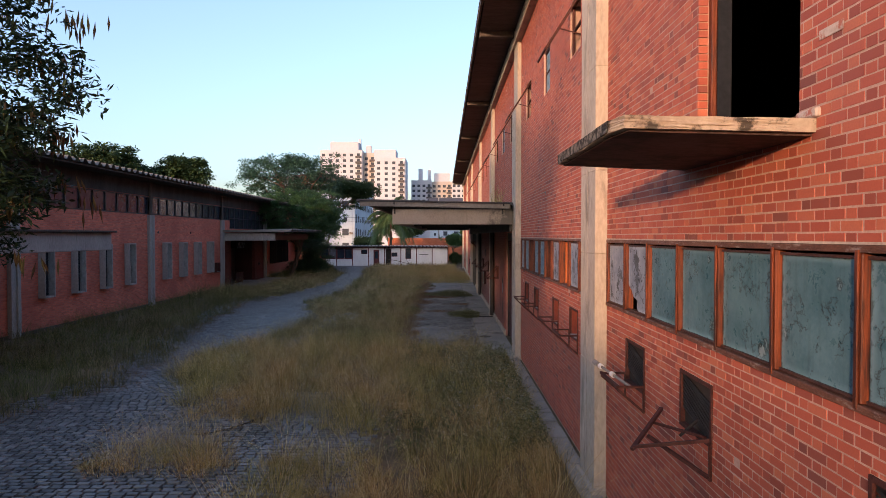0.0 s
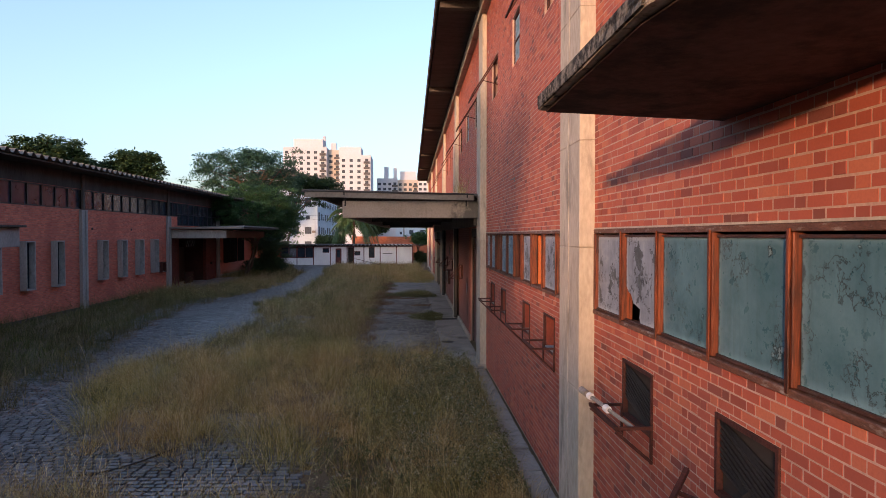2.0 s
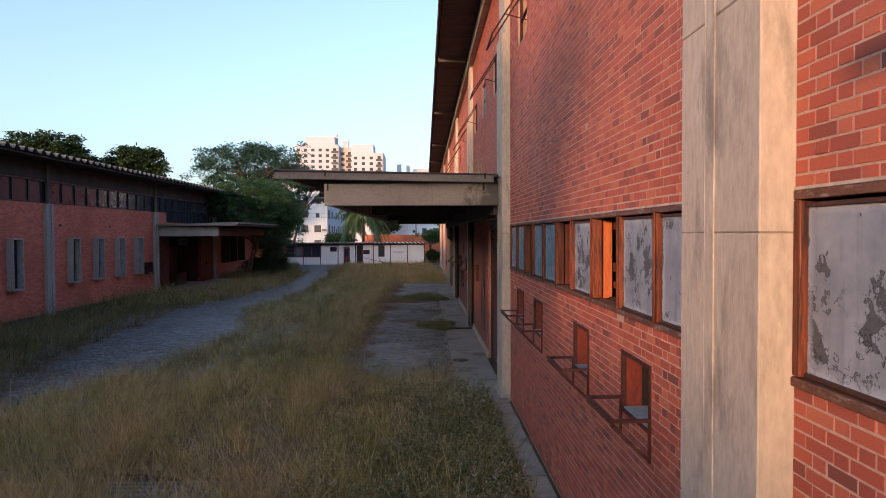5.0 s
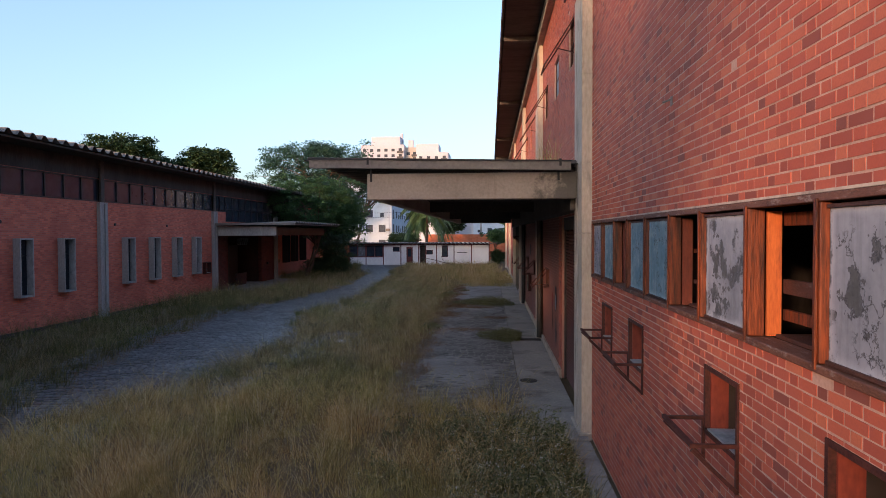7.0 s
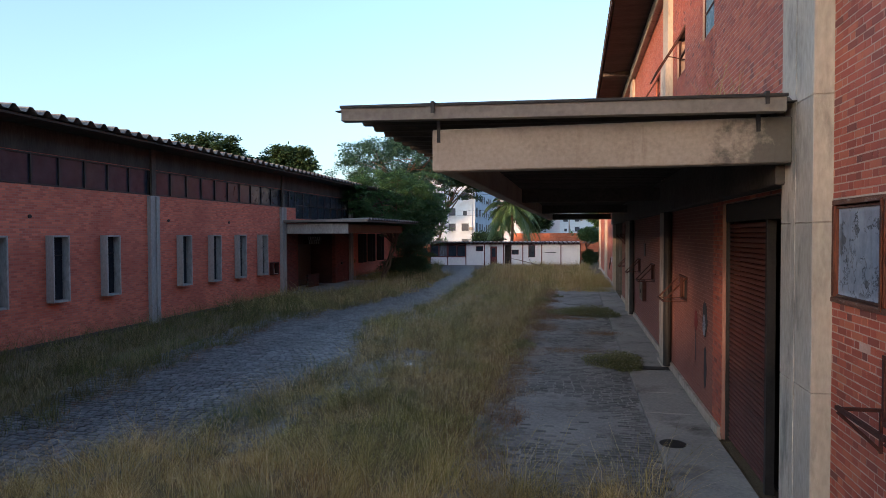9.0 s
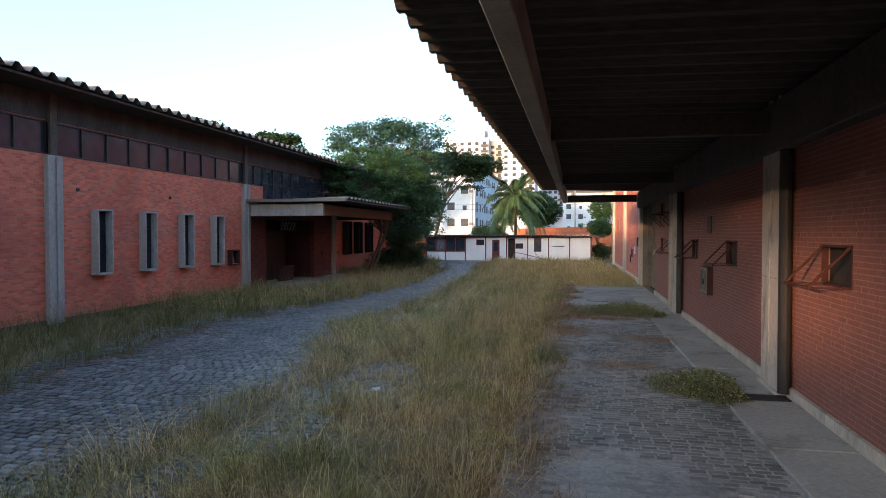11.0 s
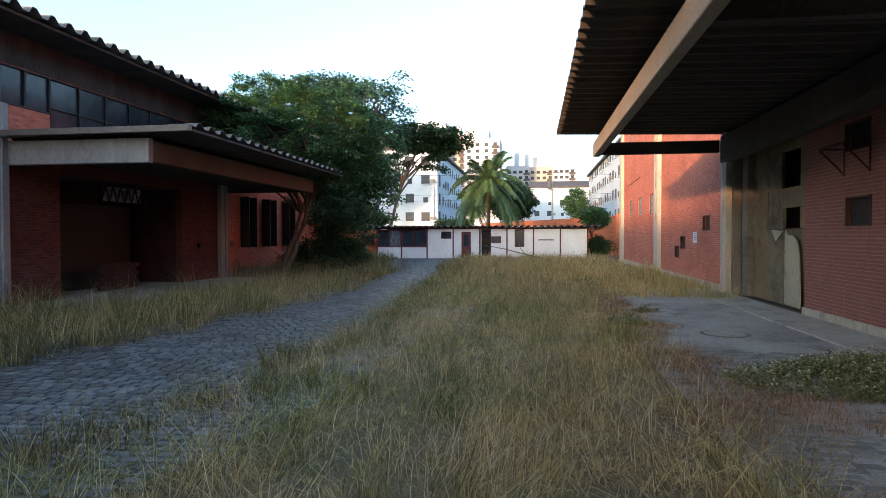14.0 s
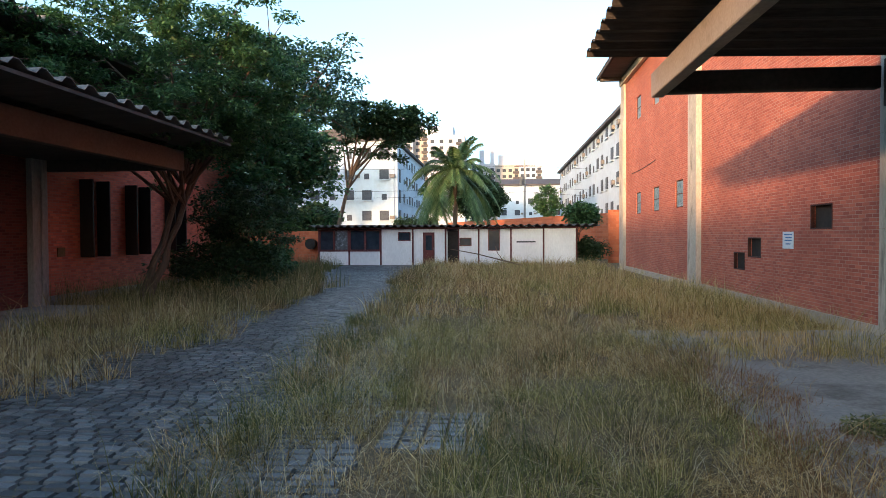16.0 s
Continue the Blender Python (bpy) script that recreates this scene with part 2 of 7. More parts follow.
CONCRETE_OLD = surface("weathered_concrete", (0.24, 0.19, 0.145), (0.47, 0.4, 0.31), 3.2, 18, 0.9, 0.7, stain=(0.06, 0.052, 0.042), stain_at=(0.52, 0.6))
CONCRETE_DARK = surface("dark_concrete", (0.045, 0.038, 0.034), (0.11, 0.092, 0.08), 0.7, 12, 0.9, 0.4)
CONCRETE_PINK = surface("painted_beam", (0.085, 0.06, 0.05), (0.155, 0.112, 0.092), 0.7, 16, 0.85, 0.3)
PAVING = surface("worn_paving", (0.19, 0.185, 0.178), (0.38, 0.36, 0.335), 0.55, 16, 0.92, 0.7, stain=(0.08, 0.07, 0.06), stain_at=(0.5, 0.74), distance=0.03)
WALKWAY = surface("walkway_concrete", (0.25, 0.237, 0.214), (0.41, 0.385, 0.345), 0.6, 16, 0.9, 0.5, stain=(0.1, 0.09, 0.08), stain_at=(0.52, 0.72))
SOIL = surface("dry_soil", (0.07, 0.052, 0.03), (0.22, 0.17, 0.1), 0.5, 40, 0.95, 0.9, stain=(0.12, 0.075, 0.042), distance=0.03)
COBBLE = island_material("granite_sett", [(0.0, (0.07, 0.078, 0.083)), (0.5, (0.125, 0.138, 0.145)), (1.0, (0.21, 0.226, 0.232))], 0.42, spec=0.5, grain=0.3)
WOOD = surface("varnished_timber", (0.055, 0.016, 0.009), (0.26, 0.062, 0.019), 1.2, 9, 0.5, 0.4, stretch=(14, 14, 0.9), stain=(0.025, 0.01, 0.008), stain_at=(0.46, 0.64))
WOOD_DARK = surface("dark_timber", (0.026, 0.013, 0.01), (0.095, 0.04, 0.028), 3, 26, 0.6, 0.5, stretch=(4, 1.2, 4), stain=(0.13, 0.115, 0.105), stain_at=(0.58, 0.72))
WOOD_WORN = surface("worn_timber", (0.07, 0.03, 0.02), (0.19, 0.085, 0.052), 3, 26, 0.65, 0.5, stretch=(4, 1.2, 4), stain=(0.28, 0.23, 0.2), stain_at=(0.55, 0.68))
WOOD_PALE = surface("orange_boards", (0.32, 0.078, 0.02), (0.56, 0.16, 0.042), 2, 22, 0.65, 0.3, stretch=(6, 6, 0.8), stain=(0.08, 0.03, 0.018), stain_at=(0.55, 0.75))
RUST = surface("rusted_steel", (0.035, 0.014, 0.012), (0.11, 0.034, 0.024), 4, 40, 0.7, 0.4, metal=0.2)
BLACK_STEEL = surface("blackened_steel", (0.012, 0.012, 0.013), (0.03, 0.028, 0.027), 4, 40, 0.6, 0.2)
SHEET = surface("fibre_cement_sheet", (0.1, 0.095, 0.09), (0.2, 0.19, 0.175), 0.8, 15, 0.9, 0.4, stain=(0.05, 0.045, 0.04))
SHEET_DARK = surface("dark_sheet", (0.035, 0.029, 0.025), (0.1, 0.082, 0.07), 1.4, 15, 0.9, 0.3, stretch=(0.3, 2, 1))
GALV = surface("grey_flashing", (0.13, 0.115, 0.1), (0.23, 0.205, 0.18), 0.9, 15, 0.65, 0.15, stain=(0.09, 0.075, 0.06))
# Near-black rooms: the lack of light indoors is put into the colour.
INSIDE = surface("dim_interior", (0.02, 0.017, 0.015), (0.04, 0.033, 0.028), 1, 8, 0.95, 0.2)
PANE_TEAL = pane_material("dusty_glass", (0.05, 0.125, 0.152), (0.1, 0.198, 0.232), 0.25, peel=(0.22, 0.29, 0.3), at=0.645)
PANE_GREY = pane_material("flaking_painted_glass", (0.17, 0.2, 0.24), (0.27, 0.305, 0.355), 0.45, peel=(0.07, 0.08, 0.085), seed=5, at=0.585)
PANE_BLUE = pane_material("painted_glass", (0.1, 0.19, 0.225), (0.18, 0.265, 0.3), 0.35, peel=(0.24, 0.26, 0.24), seed=9, at=0.67)
PANE_DARK = pane_material("dark_glass", (0.012, 0.02, 0.032), (0.028, 0.042, 0.06), 0.08, spec=0.3)
SHUTTER = surface("roller_shutter_paint", (0.065, 0.019, 0.014), (0.13, 0.037, 0.026), 1.2, 20, 0.55, 0.15, stain=(0.06, 0.025, 0.02))
PLASTER = surface("ochre_plaster", (0.13, 0.082, 0.038), (0.25, 0.175, 0.09), 0.8, 12, 0.85, 0.3, stain=(0.08, 0.05, 0.028))
CREAM = surface("cream_board", (0.3, 0.25, 0.17), (0.5, 0.43, 0.31), 1.2, 14, 0.7, 0.2, stain=(0.18, 0.12, 0.07))
WHITE = surface("grimy_white_paint", (0.66, 0.66, 0.655), (0.84, 0.84, 0.83), 0.9, 10, 0.75, 0.2, stain=(0.42, 0.4, 0.37), stretch=(1, 1, 0.4), stain_at=(0.62, 0.85))
MAROON = surface("maroon_paint", (0.07, 0.018, 0.018), (0.14, 0.03, 0.028), 2, 20, 0.6, 0.2)
ORANGE_WALL = brick_wall_material("boundary_brick", (0.4, 0.11, 0.05), (0.55, 0.17, 0.08), (0.42, 0.22, 0.14), 0.2, 0.4)
APT_WHITE = surface("apartment_render", (0.36, 0.435, 0.505), (0.47, 0.555, 0.625), 0.15, 2, 0.8, 0.1, stain=(0.36, 0.385, 0.41))
# Cool grey base: the blue haze of distance is put into the colour.
TOWER_HAZED = surface("hazed_tower_render", (0.42, 0.43, 0.47), (0.5, 0.51, 0.55), 0.06, 1, 0.8, 0.0)
TOWER_OCHRE = surface("tower_ochre", (0.38, 0.33, 0.29), (0.43, 0.385, 0.34), 0.06, 1, 0.8, 0.0)
ROOF_DARK = surface("dark_roof_tiles", (0.06, 0.055, 0.055), (0.11, 0.1, 0.1), 0.5, 4, 0.9, 0.2)
GRASS = island_material("dry_grass", [(0.0, (0.1, 0.058, 0.024)), (0.3, (0.33, 0.215, 0.095)), (0.7, (0.64, 0.46, 0.22)), (1.0, (0.88, 0.73, 0.45))], 0.65,
                        [(0.0, (0.05, 0.068, 0.016)), (0.35, (0.2, 0.2, 0.055)), (0.75, (0.46, 0.39, 0.145)), (1.0, (0.8, 0.67, 0.37))], 0.45, 0.3, clump=1.7)
GRASS_BROWN = island_material("russet_grass", [(0.0, (0.17, 0.09, 0.036)), (0.3, (0.46, 0.29, 0.11)), (0.7, (0.76, 0.54, 0.235)), (1.0, (0.9, 0.74, 0.45))], 0.65,
                              [(0.0, (0.1, 0.1, 0.026)), (0.35, (0.33, 0.285, 0.082)), (0.75, (0.63, 0.51, 0.195)), (1.0, (0.86, 0.72, 0.42))], 0.5, 0.3, clump=1.9)
# Brick of the entrance recess and stack, with the recess shade put into the colour.
SHADE_BRICK = surface("shade_dark_brick", (0.03, 0.012, 0.011), (0.075, 0.026, 0.022), 1.2, 18, 0.85, 0.3)
GRASS_GREEN = island_material("green_grass", [(0.0, (0.042, 0.064, 0.017)), (0.5, (0.105, 0.128, 0.036)), (0.85, (0.21, 0.205, 0.075)), (1.0, (0.4, 0.335, 0.16))], 0.7,
                              [(0.0, (0.06, 0.058, 0.022)), (0.6, (0.17, 0.145, 0.065)), (1.0, (0.42, 0.34, 0.19))], 0.4, 0.2, clump=1.6)
LITTER = island_material("dead_litter", [(0.0, (0.09, 0.042, 0.022)), (0.6, (0.22, 0.115, 0.058)), (1.0, (0.4, 0.25, 0.14))], 0.85)
LEAF = island_material("acacia_leaf", [(0.0, (0.018, 0.055, 0.022)), (0.5, (0.05, 0.128, 0.046)), (0.85, (0.09, 0.18, 0.06)), (1.0, (0.135, 0.225, 0.08))], 0.5, None, 1, 0.4, 0.4)
LEAF_DARK = island_material("dark_leaf", [(0.0, (0.02, 0.046, 0.02)), (0.6, (0.042, 0.082, 0.032)), (1.0, (0.075, 0.12, 0.045))], 0.6, None, 1, 0.3, 0.25)
WEED = island_material("weed_leaf", [(0.0, (0.07, 0.084, 0.034)), (0.5, (0.16, 0.175, 0.075)), (0.85, (0.27, 0.265, 0.13)), (1.0, (0.46, 0.41, 0.25))], 0.7, None, 1, 0.3, 0.2)
LEAF_NIGHT = island_material("blackish_leaf", [(0.0, (0.012, 0.03, 0.016)), (0.6, (0.024, 0.055, 0.026)), (1.0, (0.05, 0.085, 0.035))], 0.6, None, 1, 0.2, 0.2)
LEAF_OLIVE = island_material("olive_leaf", [(0.0, (0.024, 0.06, 0.04)), (0.6, (0.042, 0.1, 0.062)), (1.0, (0.07, 0.135, 0.085))], 0.6, None, 1, 0.3)
LEAF_PALM = island_material("palm_leaf", [(0.0, (0.04, 0.085, 0.03)), (0.6, (0.085, 0.16, 0.06)), (1.0, (0.16, 0.22, 0.1))], 0.5, None, 1, 0.25, 0.35)
POD = island_material("seed_pod", [(0.0, (0.06, 0.035, 0.02)), (0.5, (0.13, 0.085, 0.035)), (1.0, (0.16, 0.16, 0.06))], 0.6)
PETAL = island_material("seed_head", [(0.0, (0.35, 0.33, 0.26)), (1.0, (0.6, 0.58, 0.5))], 0.8)
BARK = surface("bark", (0.07, 0.05, 0.036), (0.17, 0.12, 0.085), 2, 24, 0.9, 0.8, stretch=(3, 3, 0.6), distance=0.02)
PAPER = surface("paper", (0.6, 0.62, 0.64), (0.75, 0.77, 0.78), 2, 20, 0.7, 0.1)
SIGN_BLUE = surface("sign_ink", (0.05, 0.13, 0.28), (0.07, 0.17, 0.34), 3, 20, 0.6, 0.0)
METER = surface("meter_box_paint", (0.11, 0.106, 0.08), (0.19, 0.186, 0.142), 2, 18, 0.55, 0.2, stain=(0.07, 0.058, 0.04))
SPRAY_RED = surface("red_spray", (0.15, 0.02, 0.02), (0.22, 0.03, 0.025), 4, 20, 0.8, 0.0)
SPRAY_DARK = surface("dark_spray", (0.02, 0.02, 0.025), (0.04, 0.04, 0.045), 4, 20, 0.8, 0.0)
PLASTIC_GREY = surface("grey_plastic_pipe", (0.16, 0.14, 0.125), (0.34, 0.31, 0.28), 6, 30, 0.55, 0.1)
STRAW = island_material("bleached_straw", [(0.0, (0.42, 0.34, 0.19)), (0.6, (0.58, 0.49, 0.31)), (1.0, (0.74, 0.66, 0.47))], 0.6, None, 1, 0.4)
DARK_BAND = surface("streaked_dark_band", (0.02, 0.019, 0.018), (0.075, 0.068, 0.062), 1.5, 14, 0.9, 0.3, stretch=(1, 1.5, 0.25), stain=(0.15, 0.14, 0.125), stain_at=(0.62, 0.8))
SETT_WORN = island_material("worn_sett", [(0.0, (0.19, 0.185, 0.178)), (0.5, (0.28, 0.273, 0.26)), (1.0, (0.38, 0.368, 0.35))], 0.85, spec=0.25, grain=0.4)


def mouldy_beam():
    """Stained concrete that has gone black with mould where the beam meets the wet pilaster."""
    m = CONCRETE_BEAM.copy()
    m.name = "mould_stained_concrete"
    nt = m.node_tree
    b = nt.nodes["Principled BSDF"]
    old = b.inputs["Base Color"].links[0].from_socket
    c = nt.nodes.new("ShaderNodeTexCoord")
    sep = nt.nodes.new("ShaderNodeSeparateXYZ")
    nt.links.new(c.outputs["Object"], sep.inputs[0])
    reach = nt.nodes.new("ShaderNodeMapRange")
    for key, value in (("From Min", -1.5), ("From Max", -0.25), ("To Min", 0.0), ("To Max", 0.42)):
        reach.inputs[key].default_value = value
    nt.links.new(sep.outputs["X"], reach.inputs["Value"])
    add = nt.nodes.new("ShaderNodeMath")
    add.operation = "ADD"
    nt.links.new(reach.outputs[0], add.inputs[0])
    nt.links.new(noise_tex(nt, c.outputs["Object"], 3.5, 8, 0.68), add.inputs[1])
    drip = nt.nodes.new("ShaderNodeMapping")
    drip.inputs["Scale"].default_value = (9, 1, 0.8)
    nt.links.new(c.outputs["Object"], drip.inputs["Vector"])
    col = mix(nt, ramp(nt, noise_tex(nt, drip.outputs[0], 1.0, 5), [(0.6, (0,) * 3), (0.75, (0.45,) * 3)]), old, (0.15, 0.1, 0.075))
    col = mix(nt, ramp(nt, add.outputs[0], [(0.66, (0,) * 3), (0.82, (0.8,) * 3)]), col, (0.07, 0.065, 0.055))
    nt.links.new(col, b.inputs["Base Color"])
    return m


CONCRETE_MOULD = mouldy_beam()
PLASTER_PALE = surface("grimy_pale_plaster", (0.1, 0.078, 0.047), (0.25, 0.195, 0.118), 0.9, 12, 0.85, 0.3, stain=(0.07, 0.055, 0.038), stain_at=(0.48, 0.68))
# Darker copy of the low hall's brick: canopy shade put into the colour.
BRICK_SHADED = brick_wall_material("shaded_brick_wall", (0.08, 0.024, 0.021), (0.16, 0.045, 0.036), (0.12, 0.06, 0.05), 0.0745, 0.22, 0.009)
CONCRETE_MID = surface("dull_concrete", (0.1, 0.087, 0.072), (0.2, 0.175, 0.145), 0.8, 16, 0.88, 0.4, stain=(0.06, 0.05, 0.042), stain_at=(0.55, 0.75))
TAN_BOARD = surface("tan_hardboard", (0.15, 0.085, 0.045), (0.28, 0.17, 0.09), 1.5, 16, 0.8, 0.2, stain=(0.07, 0.04, 0.025))
REVEAL_RED = surface("red_painted_boards", (0.12, 0.024, 0.015), (0.26, 0.052, 0.03), 2, 16, 0.6, 0.25, stretch=(2, 2, 0.7), stain=(0.08, 0.022, 0.016), stain_at=(0.56, 0.75))
CRUST = surface("lichen_crust", (0.035, 0.032, 0.028), (0.3, 0.27, 0.22), 7, 26, 0.95, 0.9, stain=(0.02, 0.019, 0.017), stain_at=(0.46, 0.55), distance=0.02)
MORTAR_PALE = surface("pale_mortar", (0.4, 0.33, 0.28), (0.6, 0.5, 0.43), 5, 30, 0.95, 0.6, stain=(0.4, 0.14, 0.1), stain_at=(0.52, 0.6))
# Matte near-black: unlit depth put into the colour of panes and a liner.
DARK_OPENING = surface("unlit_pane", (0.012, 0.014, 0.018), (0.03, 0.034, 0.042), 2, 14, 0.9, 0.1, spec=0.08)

# ---------------------------------------------------------------- mesh helpers
rng = np.random.default_rng(7)


def mesh_object(name, verts, faces, mat, parent=None, label="", smooth=False):
    me = bpy.data.meshes.new(name)
    me.from_pydata(verts, [], faces)
    me.materials.append(mat)
    if smooth:
        me.polygons.foreach_set("use_smooth", [True] * len(me.polygons))
    me.update()
    ob = new(name, me)
    if parent:
        ob.parent = parent
    if label:
        ob["label"] = label
    return ob


def quick_mesh(name, verts, loops, sizes, mat, parent=None):
    """A large mesh from arrays: corners, the loops' corners, the faces' sizes."""
    me = bpy.data.meshes.new(name)
    me.vertices.add(len(verts))
    me.vertices.foreach_set("co", np.asarray(verts, np.float32).ravel())
    me.loops.add(len(loops))
    me.loops.foreach_set("vertex_index", np.asarray(loops, np.int32))
    me.polygons.add(len(sizes))
    me.polygons.foreach_set("loop_start", np.r_[0, np.cumsum(sizes)[:-1]].astype(np.int32))
    me.polygons.foreach_set("use_smooth", np.zeros(len(sizes), bool))
    me.materials.append(mat)
    me.update(calc_edges=True)
    ob = new(name, me)
    if parent:
        ob.parent = parent
    return ob


def part(name, bm, mat, parent=None, label="", bevel=0.0, smooth=False):
    if bevel:
        bmesh.ops.bevel(bm, geom=bm.edges[:], offset=bevel, segments=1, affect="EDGES")
    me = bpy.data.meshes.new(name)
    bm.to_mesh(me)
    bm.free()
    me.materials.append(mat)
    if smooth:
        me.polygons.foreach_set("use_smooth", [True] * len(me.polygons))
    ob = new(name, me)
    if parent:
        ob.parent = parent
    if label:
        ob["label"] = label
    return ob


def box(bm, x0, x1, y0, y1, z0, z1, m=None):
    c = Matrix.Translation(((x0 + x1) / 2, (y0 + y1) / 2, (z0 + z1) / 2)) @ Matrix.Diagonal((abs(x1 - x0), abs(y1 - y0), abs(z1 - z0), 1))
    bmesh.ops.create_cube(bm, size=1, matrix=(m @ c) if m else c)
    return bm


def block(name, lims, mat, parent=None, label="", bevel=0.0):
    return part(name, box(bmesh.new(), *lims), mat, parent, label, bevel)


def bar(bm, a, b, w, h=None, sides=4):
    """A straight bar from a to b, w wide."""
    a, b = Vector(a), Vector(b)
    way = b - a
    m = Matrix.Translation((a + b) / 2) @ way.to_track_quat("Z", "Y").to_matrix().to_4x4()
    if sides == 4:
        bmesh.ops.create_cube(bm, size=1, matrix=m @ Matrix.Diagonal((w, h or w, way.length, 1)))
    else:
        bmesh.ops.create_cone(bm, cap_ends=True, segments=sides, radius1=w / 2, radius2=(h or w) / 2, depth=way.length, matrix=m)
    return bm


def empty(name, at=(0, 0, 0)):
    ob = new(name)
    ob.location = at
    ob.empty_display_size = 0.2
    return ob


def thing(name, at, label, category, group="", kind=""):
    """A thing's base; parts are then built in place and hung under it."""
    return tagged(empty(name, at), label, category, group, kind)


def under(parent, *obs):
    """Hang parts that were built in world places under a thing that stands elsewhere."""
    back = Matrix.Translation(parent.location).inverted()
    for ob in obs:
        ob.parent = parent
        ob.matrix_parent_inverse = back
    return parent


def walled(lo, hi, z0, z1, holes):
    """Rectangles that fill a wall from lo to hi and z0 to z1, less the holes (lo, hi, z0, z1)."""
    ys = sorted({lo, hi, *[v for h in holes for v in h[:2] if lo < v < hi]})
    out = []
    for a, b in zip(ys, ys[1:]):
        cuts = sorted((max(h[2], z0), min(h[3], z1)) for h in holes if h[0] <= a + 1e-6 and h[1] >= b - 1e-6)
        at = z0
        for c, d in cuts:
            if c > at + 1e-6:
                out.append((a, b, at, c))
            at = max(at, d)
        if at < z1 - 1e-6:
            out.append((a, b, at, z1))
    return out


def wall_y(name, x0, x1, lo, hi, z0, z1, holes, mat):
    """A wall along y with openings that go through it."""
    bm = bmesh.new()
    for a, b, c, d in walled(lo, hi, z0, z1, holes):
        box(bm, x0, x1, a, b, c, d)
    bmesh.ops.remove_doubles(bm, verts=bm.verts[:], dist=1e-5)
    return part(name, bm, mat)


def corrugated(name, near, far, y0, y1, pitch, rise, mat, parent=None, thick=0.012, flat=0.3):
    """A ribbed roof sheet: ribs run from near (x, z) to far (x, z) and follow one another along y."""
    prof = []
    n = int(round((y1 - y0) / pitch))
    for i in range(n):
        a = y0 + i * (y1 - y0) / n
        p = (y1 - y0) / n
        prof += [(a, 0), (a + p * (0.5 - flat), 0), (a + p * 0.5, rise), (a + p * (0.5 + flat), rise)]
    prof.append((y1, 0))
    verts, faces = [], []
    for (x, z) in (near, far):
        for dz in (0, thick):
            verts += [(x, y, z + r + dz) for y, r in prof]
    k = len(prof)
    for i in range(k - 1):
        faces.append((i, i + 1, 2 * k + i + 1, 2 * k + i))
        faces.append((k + i + 1, k + i, 3 * k + i, 3 * k + i + 1))
        faces.append((i + 1, i, k + i, k + i + 1))
        faces.append((2 * k + i, 2 * k + i + 1, 3 * k + i + 1, 3 * k + i))
    for i in (0, k - 1):
        faces.append((i, k + i, 3 * k + i, 2 * k + i))
    return mesh_object(name, verts, faces, mat, parent)


def piece_arrays(lo, hi, inset, flip=False):
    """Boxes with a chamfered face: lo and hi are rows of corners; the face towards -x (or up, when flip) is inset."""
    lo, hi = np.asarray(lo, float), np.asarray(hi, float)
    n = len(lo)
    v = np.zeros((n, 8, 3))
    if flip:
        for k, (sx, sy, top) in enumerate([(0, 0, 0), (1, 0, 0), (1, 1, 0), (0, 1, 0), (0, 0, 1), (1, 0, 1), (1, 1, 1), (0, 1, 1)]):
            v[:, k, 0] = np.where(sx, hi[:, 0] - inset * top, lo[:, 0] + inset * top)
            v[:, k, 1] = np.where(sy, hi[:, 1] - inset * top, lo[:, 1] + inset * top)
            v[:, k, 2] = np.where(top, hi[:, 2], lo[:, 2])
        f = np.array([[4, 5, 6, 7], [0, 1, 5, 4], [1, 2, 6, 5], [2, 3, 7, 6], [3, 0, 4, 7]])
    else:
        for k, (sy, sz, face) in enumerate([(0, 0, 0), (1, 0, 0), (1, 1, 0), (0, 1, 0), (0, 0, 1), (1, 0, 1), (1, 1, 1), (0, 1, 1)]):
            v[:, k, 1] = np.where(sy, hi[:, 1] - inset * face, lo[:, 1] + inset * face)
            v[:, k, 2] = np.where(sz, hi[:, 2] - inset * face, lo[:, 2] + inset * face)
            v[:, k, 0] = np.where(face, lo[:, 0], hi[:, 0])
        f = np.array([[7, 6, 5, 4], [4, 5, 1, 0], [5, 6, 2, 1], [6, 7, 3, 2], [7, 4, 0, 3]])
    loops = (f[None] + 8 * np.arange(n)[:, None, None]).reshape(-1)
    return v.reshape(-1, 3), loops, np.full(5 * n, 4)

# ---------------------------------------------------------------- the tall brick hall beside the path (its wall is x = 0)
COURSE, BOND = 0.0745, 0.315
PILLARS = [-10.6, 0.0, 10.42, 20.75, 31.2, 43.58, 54.38, 66.9]
WALL_TOP = 10.05
STRIP = (2.85, 3.83)
strip_a = [-8.5, -7.55, -6.6, -5.65, -4.71, -3.76, -2.83, -1.87, -0.95, 0.0]
strip_b = [0.67, 1.87, 2.83, 3.77, 4.74, 5.65, 6.63, 7.57, 8.42, 9.4, 10.42]
LOW_A = [(-6.53, -5.76), (-3.68, -2.92), (-1.78, -1.01)]
LOW_B = [(1.97, 2.73), (3.9, 4.61), (6.71, 7.46), (8.57, 9.37)]
UPPER = [(1.87, 2.79), (5.08, 5.95), (8.2, 9.25), (12.85, 13.73), (15.83, 16.9), (18.9, 20.05), (23.3, 24.2), (26.3, 27.2), (29.2, 30.2), (33.7, 34.6), (36.9, 37.8), (40.2, 41.1)]
UNDER = [(18.42, 19.42), (24.2, 25.2), (28.6, 29.5), (33.2, 34.15), (35.6, 36.55)]
HIGH = [(33.2, 34.15, 3.4, 3.95), (35.65, 36.6, 3.4, 3.95)]
